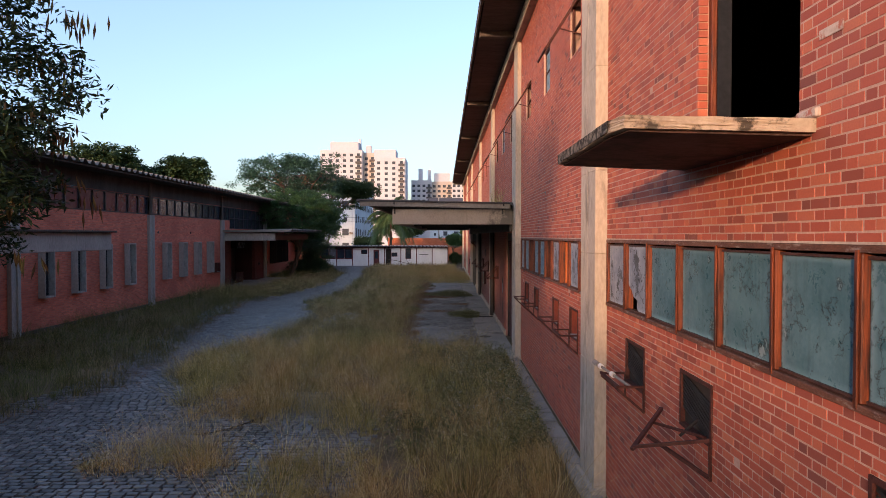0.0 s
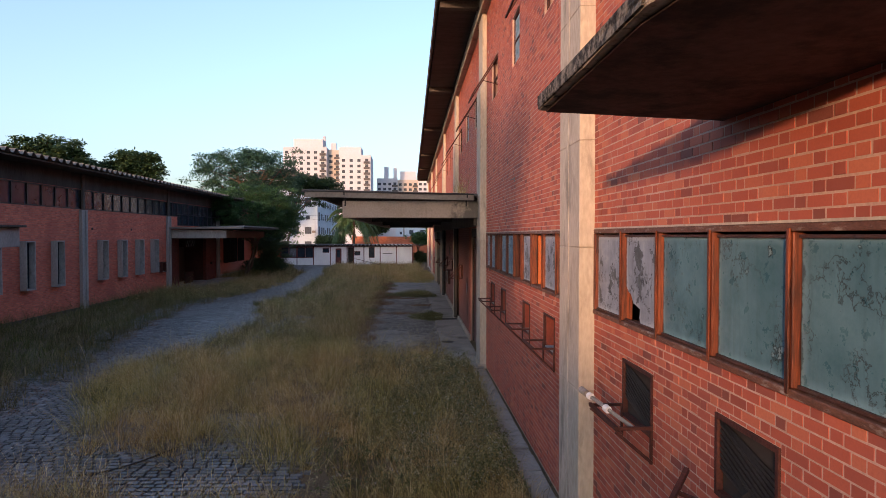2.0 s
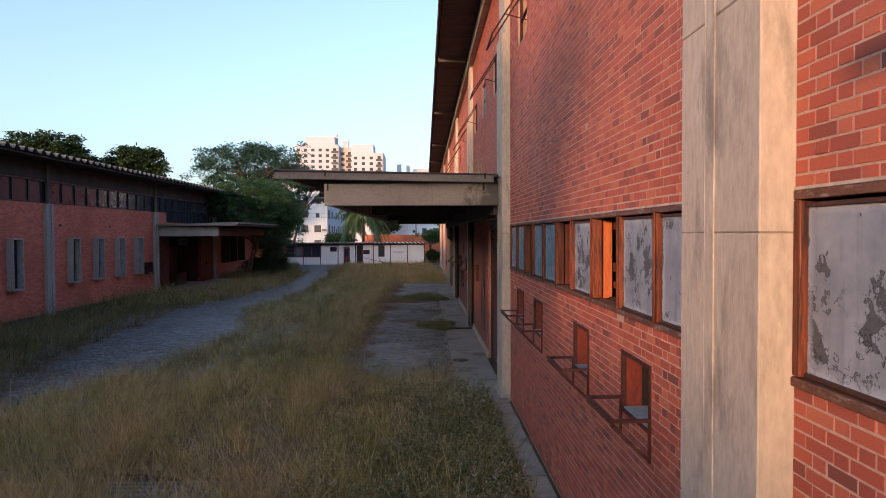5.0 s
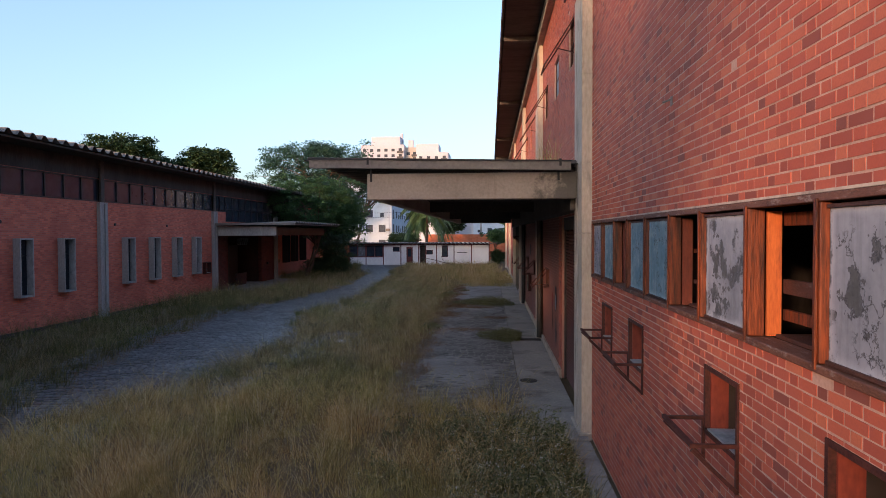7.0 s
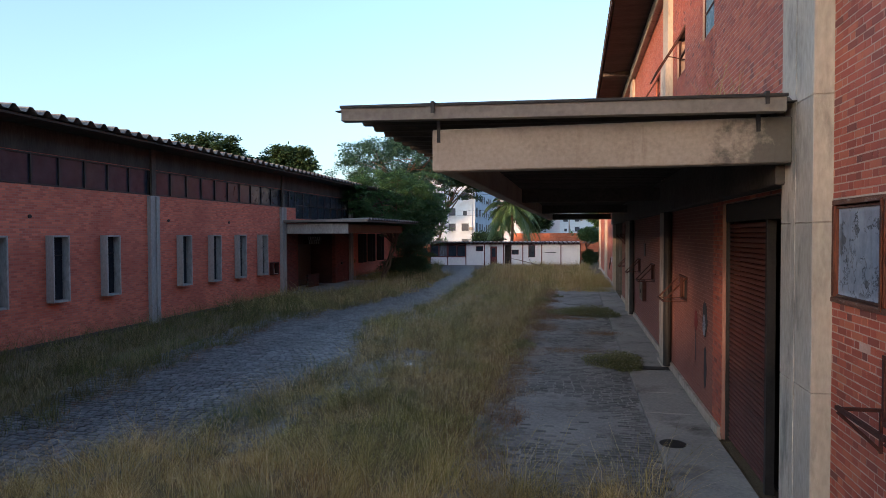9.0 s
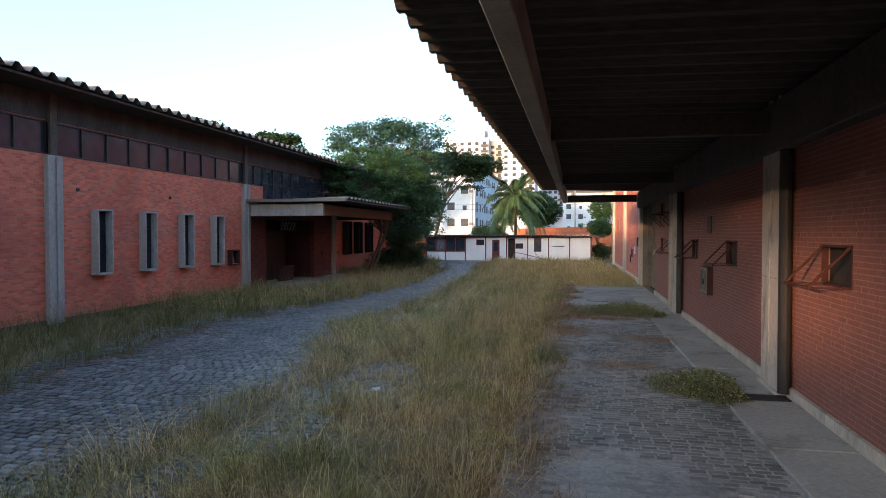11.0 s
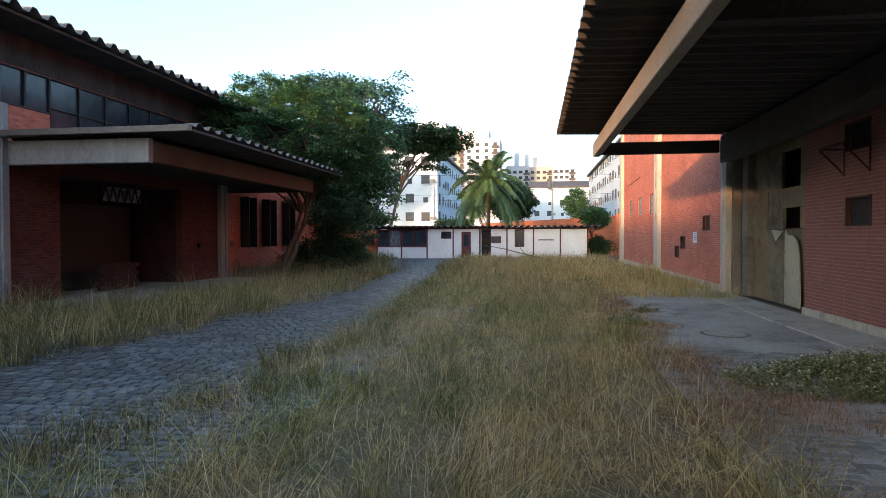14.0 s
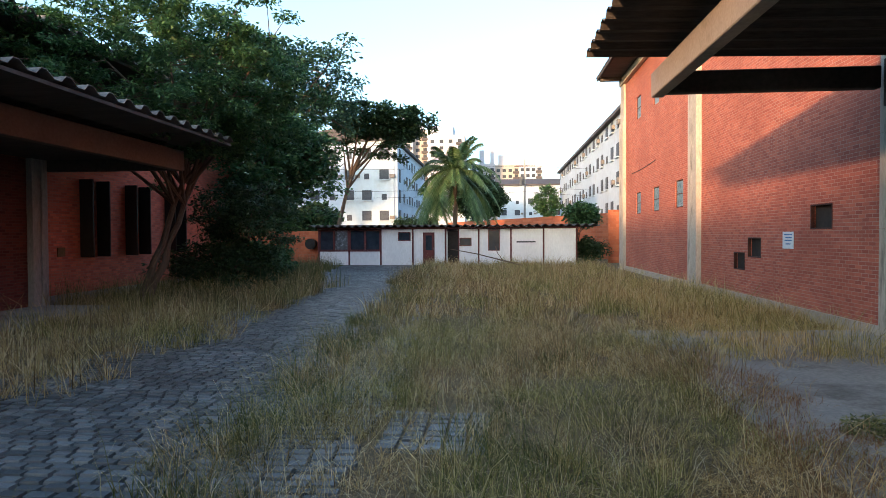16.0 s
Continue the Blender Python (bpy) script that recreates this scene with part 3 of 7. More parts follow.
hall_holes = [(-5.0, -3.29, 4.645, 7.35), (strip_a[0], 0.0, *STRIP), (0.67, 10.42, *STRIP), (11.15, 15.05, 0.0, 4.0), (38.4, 43.4, 0.0, 4.25)]
hall_holes += [(a, b, 1.96, 2.53) for a, b in LOW_A + LOW_B]
hall_holes += [(a, b, 7.27, 8.28) for a, b in UPPER]
hall_holes += [(a, b, 1.97, 2.54) for a, b in UNDER]
hall_holes += HIGH
far_holes = [(46.04, 46.94, 1.97, 2.51), (49.53, 50.39, 1.24, 1.78), (50.62, 51.42, 0.86, 1.36)]
far_holes += [(a, b, 2.9, 3.95) for a, b in ((56.47, 57.5), (59.95, 61.05), (63.4, 64.4))]
far_holes += [(a, b, 7.55, 8.65) for a, b in ((46.6, 47.6), (50.2, 51.2), (60.0, 60.95), (63.4, 64.4))]

tagged(wall_y("wall_hall_mid", 0.0035, 0.28, 15.05, 22.0, 4.5, WALL_TOP, hall_holes, MORTAR), "red brick hall wall above the canopy", "wall", kind="structure")
tagged(wall_y("wall_hall_upper", 0.0, 0.28, 22.0, 44.0, 4.5, WALL_TOP, hall_holes, BRICK_FAR), "red brick hall wall above the canopy", "wall", kind="structure")
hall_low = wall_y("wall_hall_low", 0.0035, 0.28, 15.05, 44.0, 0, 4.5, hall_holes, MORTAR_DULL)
tagged(hall_low, "dull brick hall wall under the canopy", "wall", kind="structure")
wall_hall = tagged(wall_y("wall_hall", 0.0035, 0.28, -26, 15.05, 0, WALL_TOP, hall_holes, MORTAR), "red brick hall wall with pale mortar joints", "wall", kind="structure")
wall_hall_end = tagged(wall_y("wall_hall_far", 0.0, 0.28, 44.0, 67.5, 0, WALL_TOP, far_holes, BRICK_FAR), "sunlit red brick hall wall beyond the canopy", "wall", kind="structure")
tagged(block("wall_hall_gable", (0.0, 14, 67.5, 67.8, 0, 11.5), BRICK_FAR), "brick gable wall of the hall", "wall", kind="structure")
tagged(block("wall_hall_back", (14, 14.3, -26, 67.8, 0, 11.5), BRICK_FAR), "rear brick wall of the hall", "wall", kind="structure")
tagged(block("wall_hall_near", (0.0, 14, -26.3, -26, 0, 11.5), BRICK_FAR), "brick end wall of the hall", "wall", kind="structure")
# Near-black floors, ceiling and an added partition stand for the unlit hall.
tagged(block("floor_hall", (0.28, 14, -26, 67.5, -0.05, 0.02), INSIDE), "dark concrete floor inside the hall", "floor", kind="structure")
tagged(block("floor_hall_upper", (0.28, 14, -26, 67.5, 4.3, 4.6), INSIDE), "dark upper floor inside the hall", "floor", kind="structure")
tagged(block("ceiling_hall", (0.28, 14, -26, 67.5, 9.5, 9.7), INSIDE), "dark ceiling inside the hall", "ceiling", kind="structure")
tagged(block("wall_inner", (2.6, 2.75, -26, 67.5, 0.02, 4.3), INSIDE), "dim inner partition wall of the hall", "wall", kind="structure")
tagged(block("kerb_hall_canopy", (-0.06, 0.01, 15.1, 38.35, -0.1, 0.2), CONCRETE), "pale concrete plinth under the canopy wall", "plinth", kind="structure")
tagged(block("kerb_hall_far", (-0.06, -0.003, 44.16, 67.5, -0.1, 0.2), CONCRETE), "pale concrete plinth of the far wall", "plinth", kind="structure")
tagged(block("strip_lintel", (-0.008, 0.2, strip_a[0], -0.005, 3.83, 3.846), CONCRETE), "thin pale lintel over the strip window", "lintel", kind="structure")
tagged(block("strip_lintel_second", (-0.008, 0.2, 0.675, 10.415, 3.83, 3.846), CONCRETE), "thin pale lintel over the strip window", "lintel", kind="structure")


def pilaster(y, top_step=True):
    p = thing("pilaster", (0, y, 0), "pale weathered concrete pilaster against the brick wall", "pilaster", "pilasters of the hall")
    for a, b in ((0, 1.95), (1.95, 3.62), (3.62, 4.86), (4.86, 6.4), (6.4, 7.95)):
        part("shaft", box(bmesh.new(), -0.18, 0.011, 0, 0.95, a, b - 0.002), CONCRETE, p, bevel=0.008)
    part("rib", box(bmesh.new(), -0.187, -0.181, 0.48, 0.6, 0.1, 7.9), CONCRETE, p, bevel=0.006)
    part("neck", box(bmesh.new(), -0.12, 0.011, 0.0, 0.95, 7.95, 10.0), CONCRETE, p, bevel=0.012)
    part("foot", box(bmesh.new(), -0.23, 0.0, -0.05, 1.0, -0.05, 0.1), CONCRETE, p, bevel=0.015)
    return p


first = pilaster(PILLARS[0])
for y in PILLARS[1:]:
    slim = Matrix.Diagonal((1, 0.6, 1, 1)) if y == 43.58 else Matrix.Identity(4)
    copy_thing(first, Matrix.Translation((0, y, 0)) @ slim)

tagged(block("ring_beam", (-0.2, 0.3, -26, 67.8, 9.98, 10.34), CONCRETE, bevel=0.01), "pale concrete ring beam under the eaves", "beam", kind="structure")
roof_hall = thing("roof_hall", (0, 0, 10), "dark ribbed roof sheets with a deep overhang", "roof", kind="structure")
under(roof_hall,
      corrugated("roof_sheet", (-1.42, 10.5), (14.5, 12.3), -26.5, 68.0, 0.3, 0.07, SHEET_DARK),
      block("soffit", (-1.3, 0.3, -26.4, 67.9, 10.38, 10.46), SHEET_DARK),
      block("eaves_board", (-1.4, -1.34, -26.4, 67.9, 10.36, 10.52), SHEET_DARK))
for y in PILLARS:
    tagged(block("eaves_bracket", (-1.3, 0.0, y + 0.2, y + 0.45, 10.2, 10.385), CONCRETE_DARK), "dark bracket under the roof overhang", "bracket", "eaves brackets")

# ---- strip windows
def strip_window(name, lines, kinds, lean=0.0):
    w = thing(name, (0.1, (lines[0] + lines[-1]) / 2, STRIP[0]), "long timber strip window with dusty and flaking panes", "window", kind="structure")
    z0, z1 = STRIP
    obs = [block("head", (-0.01, 0.12, lines[0], lines[-1], z1 - 0.048, z1 - 0.002), WOOD_WORN, bevel=0.004),
           block("sill", (-0.018, 0.16, lines[0], lines[-1], z0 + 0.002, z0 + 0.05), WOOD_WORN, bevel=0.006)]
    for i, y in enumerate(lines):
        a, b = (y + 0.003, y + 0.065) if i == 0 else (y - 0.065, y - 0.003) if i == len(lines) - 1 else (y - 0.038, y + 0.038)
        bm = box(bmesh.new(), -0.012, 0.1, a, b, z0 + 0.056, z1 - 0.05)
        obs.append(part("mullion", bm, WOOD, bevel=0.006))
        if 0 < i < len(lines) - 1:
            obs.append(block("mullion_strip", (-0.026, -0.013, y - 0.016, y + 0.016, z0 + 0.02, z1 - 0.03), WOOD, bevel=0.003))
    for a, b, kind in zip(lines, lines[1:], kinds):
        if kind == "open":
            continue
        mat = {"teal": PANE_TEAL, "grey": PANE_GREY, "blue": PANE_BLUE, "hole": PANE_GREY}[kind]
        lo, hi, c, d = a + 0.05, b - 0.05, z0 + 0.06, z1 - 0.065
        if kind == "hole":
            rim = [(hi, d), (lo, d), (lo, c), (lo + 0.42, c), (lo + 0.46, c + 0.07), (lo + 0.44, c + 0.15), (lo + 0.52, c + 0.17), (lo + 0.62, c + 0.19), (lo + 0.69, c + 0.27), (lo + 0.76, c + 0.29), (hi, c + 0.34)]
            n = len(rim)
            obs.append(mesh_object("pane", [(0.03, y, z) for y, z in rim] + [(0.036, y, z) for y, z in rim],
                                   [tuple(range(n)), tuple(range(2 * n - 1, n - 1, -1))] + [(i, (i + 1) % n, n + (i + 1) % n, n + i) for i in range(n)], mat, label="flaking painted pane with a broken corner"))
        else:
            obs.append(block("pane", (0.03, 0.036, lo, hi, c, d), mat))
        bm = bmesh.new()
        box(bm, 0.012, 0.029, lo, hi, c, c + 0.02)
        box(bm, 0.012, 0.029, lo, hi, d - 0.02, d)
        part("bead", bm, WOOD_DARK, obs[-1], "dark glazing bead")
    return under(w, *obs)


strip_window("window_1", strip_a, ["teal"] * 7 + ["hole", "grey"])
strip_window("window_2", strip_b, ["grey", "grey", "open", "grey", "open", "blue", "blue", "open", "blue", "grey"])

# timber frames and shelving just behind the open panes
def inner_frame(lo, hi, label, posts, bars, boards, side=WOOD_PALE):
    """lo and hi are the sides of the open pane; posts are (y, width), bars (z, height, material), boards (y0, y1, z0, z1, material)."""
    s = thing("inner_frame", (0.13, lo, 0.02), label, "frame", "timber frames behind the open panes")
    obs = [block("reveal_board", (0.105, 0.2, hi - 0.062, hi - 0.04, 2.91, 3.76), side),
           block("reveal_board", (0.125, 0.2, lo + 0.04, lo + 0.062, 2.91, 3.76), WOOD_DARK),
           block("shelf_board", (0.165, 0.5, lo + 0.063, hi - 0.063, 2.9, 2.925), WOOD_DARK)]
    for y, w in posts:
        obs.append(block("post", (0.25, 0.29, y, y + w, 0.02, 3.78), WOOD_PALE, bevel=0.004, label="orange varnished post"))
    for z, h, mat in bars:
        obs.append(block("crossbar", (0.208, 0.245, lo + 0.065, hi - 0.065, z, z + h), mat, bevel=0.004))
    for y0, y1, z0, z1, mat in boards:
        obs.append(block("board", (0.295 - 0.02 * (mat is WOOD_PALE), 0.31 - 0.02 * (mat is WOOD_PALE), y0, y1, z0, z1), mat))
    return under(s, *obs)


inner_frame(2.83, 3.77, "orange timber posts and dark bars behind an open pane", [(3.12, 0.13)], [(3.2, 0.1, WOOD_DARK), (3.02, 0.075, WOOD), (3.66, 0.09, WOOD)], [(2.9, 3.12, 3.15, 3.7, CREAM), (2.92, 3.2, 2.93, 3.0, WOOD_DARK)])
inner_frame(4.74, 5.65, "timber shelves against a tan board behind an open pane", [(4.95, 0.07)], [(3.12, 0.04, WOOD_DARK), (3.42, 0.04, WOOD)], [(4.82, 5.58, 2.93, 3.76, TAN_BOARD), (5.3, 5.56, 2.94, 3.1, WOOD_PALE)], MAROON_WOOD)
inner_frame(7.57, 8.42, "dark red timber frame and stained board behind an open pane", [], [(3.0, 0.07, WHITE), (3.12, 0.05, WOOD_DARK)], [(7.7, 8.3, 3.22, 3.6, CREAM), (7.66, 8.34, 3.6, 3.75, WOOD_DARK)], MAROON_WOOD)

# ---- small low windows with their steel brackets
def low_window(y0, y1, louvred):
    w = thing("window_low", (0.1, y0, 1.96), "small square opening in dark steel frame" if louvred else "small square opening lined with red-brown boards", "window", kind="structure")
    z0, z1 = 1.96, 2.53
    bm = bmesh.new()
    for lims in ((y0, y0 + 0.035, z0, z1), (y1 - 0.035, y1, z0, z1), (y0 + 0.036, y1 - 0.036, z0, z0 + 0.035), (y0 + 0.036, y1 - 0.036, z1 - 0.035, z1)):
        box(bm, -0.012, 0.06, *lims)
    obs = [part("frame", bm, RUST)]
    if louvred:
        n = 11
        for i in range(n):
            z = z0 + 0.06 + i * (z1 - z0 - 0.1) / n
            bm = bmesh.new()
            bar(bm, (0.012, y0 + 0.04, max(z0 + 0.045, z - 0.12)), (0.012, y1 - 0.04, min(z1 - 0.045, z + 0.14)), 0.008, 0.024)
            obs.append(part("slat", bm, BLACK_STEEL))
        # Near-black sheet behind the slats stands for the unlit depth.
        obs.append(block("backing", (0.035, 0.05, y0 + 0.036, y1 - 0.036, z0 + 0.036, z1 - 0.036), INSIDE))
    else:
        obs.append(block("reveal_board", (0.03, 0.17, y1 - 0.055, y1 - 0.037, z0 + 0.04, z1 - 0.04), REVEAL_RED, label="red painted reveal board"))
        # Near-black strip over the rest of the reveal stands for its shade.
        obs.append(block("dark_liner", (0.171, 0.278, y1 - 0.055, y1 - 0.037, z0 + 0.04, z1 - 0.04), INSIDE))
        obs.append(block("ledge", (0.0, 0.278, y0 + 0.04, y1 - 0.06, z0 + 0.036, z0 + 0.05), CONCRETE_GREY))
    return under(w, *obs)


for i, (a, b) in enumerate(LOW_A):
    low_window(a, b, True)
for a, b in LOW_B:
    low_window(a, b, False)


def hanging_bracket(y0, y1, out=0.33, z=2.08, drop=0.33):
    """A bare steel sash frame that hangs out of a low window."""
    s = thing("sash_bracket", (0, y0, z), "rusty bare steel sash frame hanging below a window", "bracket", "sash frames on the hall")
    w = 0.028
    obs = []
    for y in (y0, y1):
        obs += [part("arm", bar(bmesh.new(), (0.01, y, z), (-out, y, z), w), RUST),
                part("strut", bar(bmesh.new(), (-out, y, z - 0.03), (-0.015, y - 0.02, z - drop), w), RUST),
                part("post", bar(bmesh.new(), (-0.013, y, z - 0.016), (-0.013, y, z - drop - 0.02), w * 0.8), RUST)]
    obs.append(part("outer_rail", bar(bmesh.new(), (-out, y0 - 0.02, z + 0.005), (-out, y1 + 0.02, z + 0.005), w * 1.15), RUST))
    return under(s, *obs)


for a, b in LOW_B:
    hanging_bracket(a, b)
hanging_bracket(LOW_A[2][0], LOW_A[2][1], 0.33, 2.06, 0.3)
bent = thing("sash_bracket", (0, LOW_A[1][0], 2.0), "bent rusty steel sash frame torn loose from its window", "bracket", "sash frames on the hall")
ya, yb = LOW_A[1]
under(bent,
      part("arm", bar(bmesh.new(), (0.0, ya + 0.05, 2.02), (-0.6, ya + 0.35, 1.86), 0.03), RUST),
      part("outer_rail", bar(bmesh.new(), (-0.62, ya + 0.34, 1.84), (-0.16, yb + 0.1, 2.09), 0.034), RUST),
      part("strut", bar(bmesh.new(), (-0.42, ya + 0.5, 1.92), (-0.03, ya - 0.02, 1.7), 0.03), RUST),
      part("post", bar(bmesh.new(), (-0.02, ya, 1.98), (-0.02, ya - 0.01, 1.67), 0.024), RUST),
      part("brace", bar(bmesh.new(), (-0.3, ya + 0.75, 1.98), (-0.02, ya + 0.1, 2.03), 0.024), RUST),
      part("loose_bar", bar(bmesh.new(), (-0.1, ya + 0.5, 1.92), (0.08, ya + 0.25, 2.25), 0.024), BLACK_STEEL))
pipe = thing("plastic_pipe", (-0.33, LOW_A[2][0], 2.1), "pale plastic pipe tied with cord onto a sash frame", "pipe")
under(pipe,
      part("tube", bar(bmesh.new(), (-0.37, -0.93, 2.17), (-0.17, -1.76, 2.06), 0.036, sides=12), PLASTIC_GREY),
      part("coupling", bar(bmesh.new(), (-0.385, -0.86, 2.18), (-0.36, -0.98, 2.165), 0.07, sides=12), PLASTIC_GREY),
      part("cord", bar(bmesh.new(), (-0.28, -1.32, 2.12), (-0.265, -1.38, 2.11), 0.07, sides=10), WHITE),
      part("cord", bar(bmesh.new(), (-0.35, -1.02, 2.16), (-0.34, -1.07, 2.155), 0.07, sides=10), WHITE))

# ---- upper windows, some with a tilted sash
def upper_window(y0, y1, z0, z1, sash, glass):
    w = thing("window_high", (0.1, y0, z0), "high steel window with an open tilted sash" if sash else "high steel window", "window", kind="structure")
    bm = bmesh.new()
    for lims in ((y0, y0 + 0.035, z0, z1), (y1 - 0.035, y1, z0, z1), (y0 + 0.036, y1 - 0.036, z0, z0 + 0.035), (y0 + 0.036, y1 - 0.036, z1 - 0.035, z1), (y0 + 0.036, y1 - 0.036, (z0 + z1) / 2 - 0.015, (z0 + z1) / 2 + 0.015)):
        box(bm, 0.04, 0.09, *lims)
    obs = [part("frame", bm, RUST)]
    if glass:
        obs.append(block("pane", (0.06, 0.066, y0 + 0.04, y1 - 0.04, z0 + 0.04, z1 - 0.04), PANE_BLUE))
    if sash:
        out, low = 0.62, z0 - 0.05
        bm = bmesh.new()
        for y in (y0 + 0.04, y1 - 0.04):
            bar(bm, (0.03, y, z1 - 0.04), (-out, y, low), 0.03)
        bar(bm, (-out, y0 + 0.02, low), (-out, y1 - 0.02, low), 0.03)
        bar(bm, (0.03, y0 + 0.02, z1 - 0.04), (0.03, y1 - 0.02, z1 - 0.04), 0.03)
        obs.append(part("sash", bm, RUST))
        part("stay", bar(bmesh.new(), (0.06, y0 + 0.06, z0 + 0.2), (-out * 0.65, y0 + 0.06, z0 + 0.32), 0.018), RUST, obs[-1])
    return under(w, *obs)


for i, (a, b) in enumerate(UPPER):
    upper_window(a, b, 7.27, 8.28, i % 3 != 1, i % 3 == 1)
for a, b in ((56.47, 57.5), (59.95, 61.05), (63.4, 64.4)):
    upper_window(a, b, 2.9, 3.95, False, True)
for a, b in ((60.0, 60.95), (63.4, 64.4)):
    upper_window(a, b, 7.55, 8.65, False, True)


def awning(y0, y1, z0, z1, out=0.5):
    s = thing("awning_sash", (0, y0, z0), "rusty steel sash propped open from a small window", "bracket", "propped sashes under the canopy")
    obs = []
    for y in (y0 + 0.05, y1 - 0.05):
        obs += [part("side", bar(bmesh.new(), (-0.01, y, z1 - 0.02), (-out, y, z0 + 0.02), 0.03), RUST),
                part("stay", bar(bmesh.new(), (0.02, y, z0 + 0.02), (-out, y, z0 + 0.02), 0.022), RUST)]
    obs.append(part("outer_rail", bar(bmesh.new(), (-out, y0, z0 + 0.02), (-out, y1, z0 + 0.02), 0.034), RUST))
    obs.append(part("top_rail", bar(bmesh.new(), (-0.015, y0, z1 - 0.02), (-0.015, y1, z1 - 0.02), 0.03), RUST))
    return under(s, *obs)


for a, b in UNDER[:4]:
    awning(a, b, 1.97, 2.54)
for a, b, c, d in [(a, b, 1.97, 2.54) for a, b in UNDER] + HIGH + far_holes[:3]:
    w = thing("window_small", (0.03, a, c), "small dark opening lined with steel", "window", kind="structure")
    bm = bmesh.new()
    for lims in ((a, a + 0.03, c, d), (b - 0.03, b, c, d), (a + 0.031, b - 0.031, c, c + 0.03), (a + 0.031, b - 0.031, d - 0.03, d)):
        box(bm, -0.01, 0.07, *lims)
    # A near-black sheet across each opening stands for the dark inside.
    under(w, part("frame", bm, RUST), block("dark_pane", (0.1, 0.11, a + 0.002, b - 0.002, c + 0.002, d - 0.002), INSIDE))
for a, b, c, d in HIGH:
    hanging_bracket(a, b, 0.45, 3.47, 0.5)
tagged(block("loose_sash", (-0.06, -0.035, 33.24, 34.1, 2.02, 2.5), PANE_GREY, bevel=0.004), "grey painted sash pane leaning before a small window", "window pane")

# ---- the big doorway with its concrete balcony slab
slab = bmesh.new()
box(slab, -1.26, 0.011, -5.2, -2.95, 4.555, 4.645)
bmesh.ops.subdivide_edges(slab, edges=slab.edges[:], cuts=9, use_grid_fill=True)


def slab_tilt(v, rough):
    """The slab rises a little outwards, its near end is cut askew and its outer corner is knocked off."""
    out = -v.x / 1.26
    v.z += 0.05 * out
    if v.y < -4.0:
        v.y += 0.12 * out * (-4.0 - v.y) / 1.2
    if out > 0.85 and v.y < -4.9:
        v.x += 0.05
    if out > 0.1:
        v += Vector((rng.normal(), rng.normal(), rng.normal() * 0.5)) * rough


for v in slab.verts:
    slab_tilt(v.co, 0.0045)
balcony = thing("balcony", (0, -4.1, 4.6), "stained weathered concrete slab jutting from the brick wall", "balcony")
slab = part("slab", slab, CONCRETE_OLD)
under(balcony, slab)
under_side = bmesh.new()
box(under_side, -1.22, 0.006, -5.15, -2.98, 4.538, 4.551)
crust = bmesh.new()
box(crust, -1.272, -1.262, -4.96, -2.955, 4.56, 4.642)
for b in (under_side, crust):
    bmesh.ops.subdivide_edges(b, edges=b.edges[:], cuts=5, use_grid_fill=True)
    for v in b.verts:
        slab_tilt(v.co, 0.002)
part("soffit", under_side, SOFFIT, slab, "dark mottled red-brown underside")
part("crust", crust, CRUST, slab, "black and white lichen crust on the outer edge")
d = thing("door_loading", (0.1, -4.3, 4.72), "open upper loading doorway with a timber jamb", "door", kind="structure")
under(d, block("jamb", (0.095, 0.15, -3.375, -3.295, 4.66, 7.3), WOOD, bevel=0.01),
      # Near-black strip over the deeper reveal, put there for its shade.
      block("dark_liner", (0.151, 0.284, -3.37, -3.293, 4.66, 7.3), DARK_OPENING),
      block("jamb", (0.12, 0.284, -4.995, -4.93, 4.66, 7.3), WOOD_DARK, bevel=0.01),
      block("head", (0.05, 0.28, -4.92, -3.38, 7.2, 7.34), WOOD_DARK, bevel=0.01),
      *[block("brick", (0.0, 0.086, -3.306, -3.2905, 4.65 + COURSE * k, 4.65 + COURSE * (k + 1) - 0.011), BRICK, bevel=0.002) for k in range(34)])

# ---- canopy along the wall
canopy = thing("canopy", (-2, 27.5, 4.3), "long concrete canopy with a dark ribbed roof along the hall", "canopy")
# End, wall and cross beams: shade under the roof put into near-black concrete.
obs = [block("front_beam", (-4.1, -0.185, 11.0, 11.22, 4.26, 4.755), CONCRETE_MOULD, bevel=0.015),
       block("edge_beam", (-4.1, -3.88, 11.225, 44.15, 4.28, 4.72), CONCRETE_BEAM, bevel=0.015),
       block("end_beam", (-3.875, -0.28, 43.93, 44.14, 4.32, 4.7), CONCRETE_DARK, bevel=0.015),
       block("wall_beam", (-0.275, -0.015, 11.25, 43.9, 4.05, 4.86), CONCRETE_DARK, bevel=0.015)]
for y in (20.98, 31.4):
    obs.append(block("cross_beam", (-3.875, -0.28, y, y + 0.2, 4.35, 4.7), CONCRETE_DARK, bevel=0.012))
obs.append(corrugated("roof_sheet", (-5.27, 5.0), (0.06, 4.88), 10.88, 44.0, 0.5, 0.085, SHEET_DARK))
gut = bmesh.new()
bar(gut, (-5.11, 10.72, 4.925), (-0.33, 10.72, 4.835), 0.02, 0.15)
bar(gut, (-5.11, 10.79, 4.86), (-0.33, 10.79, 4.77), 0.12, 0.02)
box(gut, -5.13, -5.11, 10.71, 10.85, 4.85, 5.0)
obs.append(part("fascia_gutter", gut, GALV, label="pale metal gutter along the canopy front"))
part("fascia_lip", bar(bmesh.new(), (-5.14, 10.71, 5.012), (-0.32, 10.71, 4.922), 0.05, 0.03), BLACK_STEEL, obs[-1], "dark folded lip")
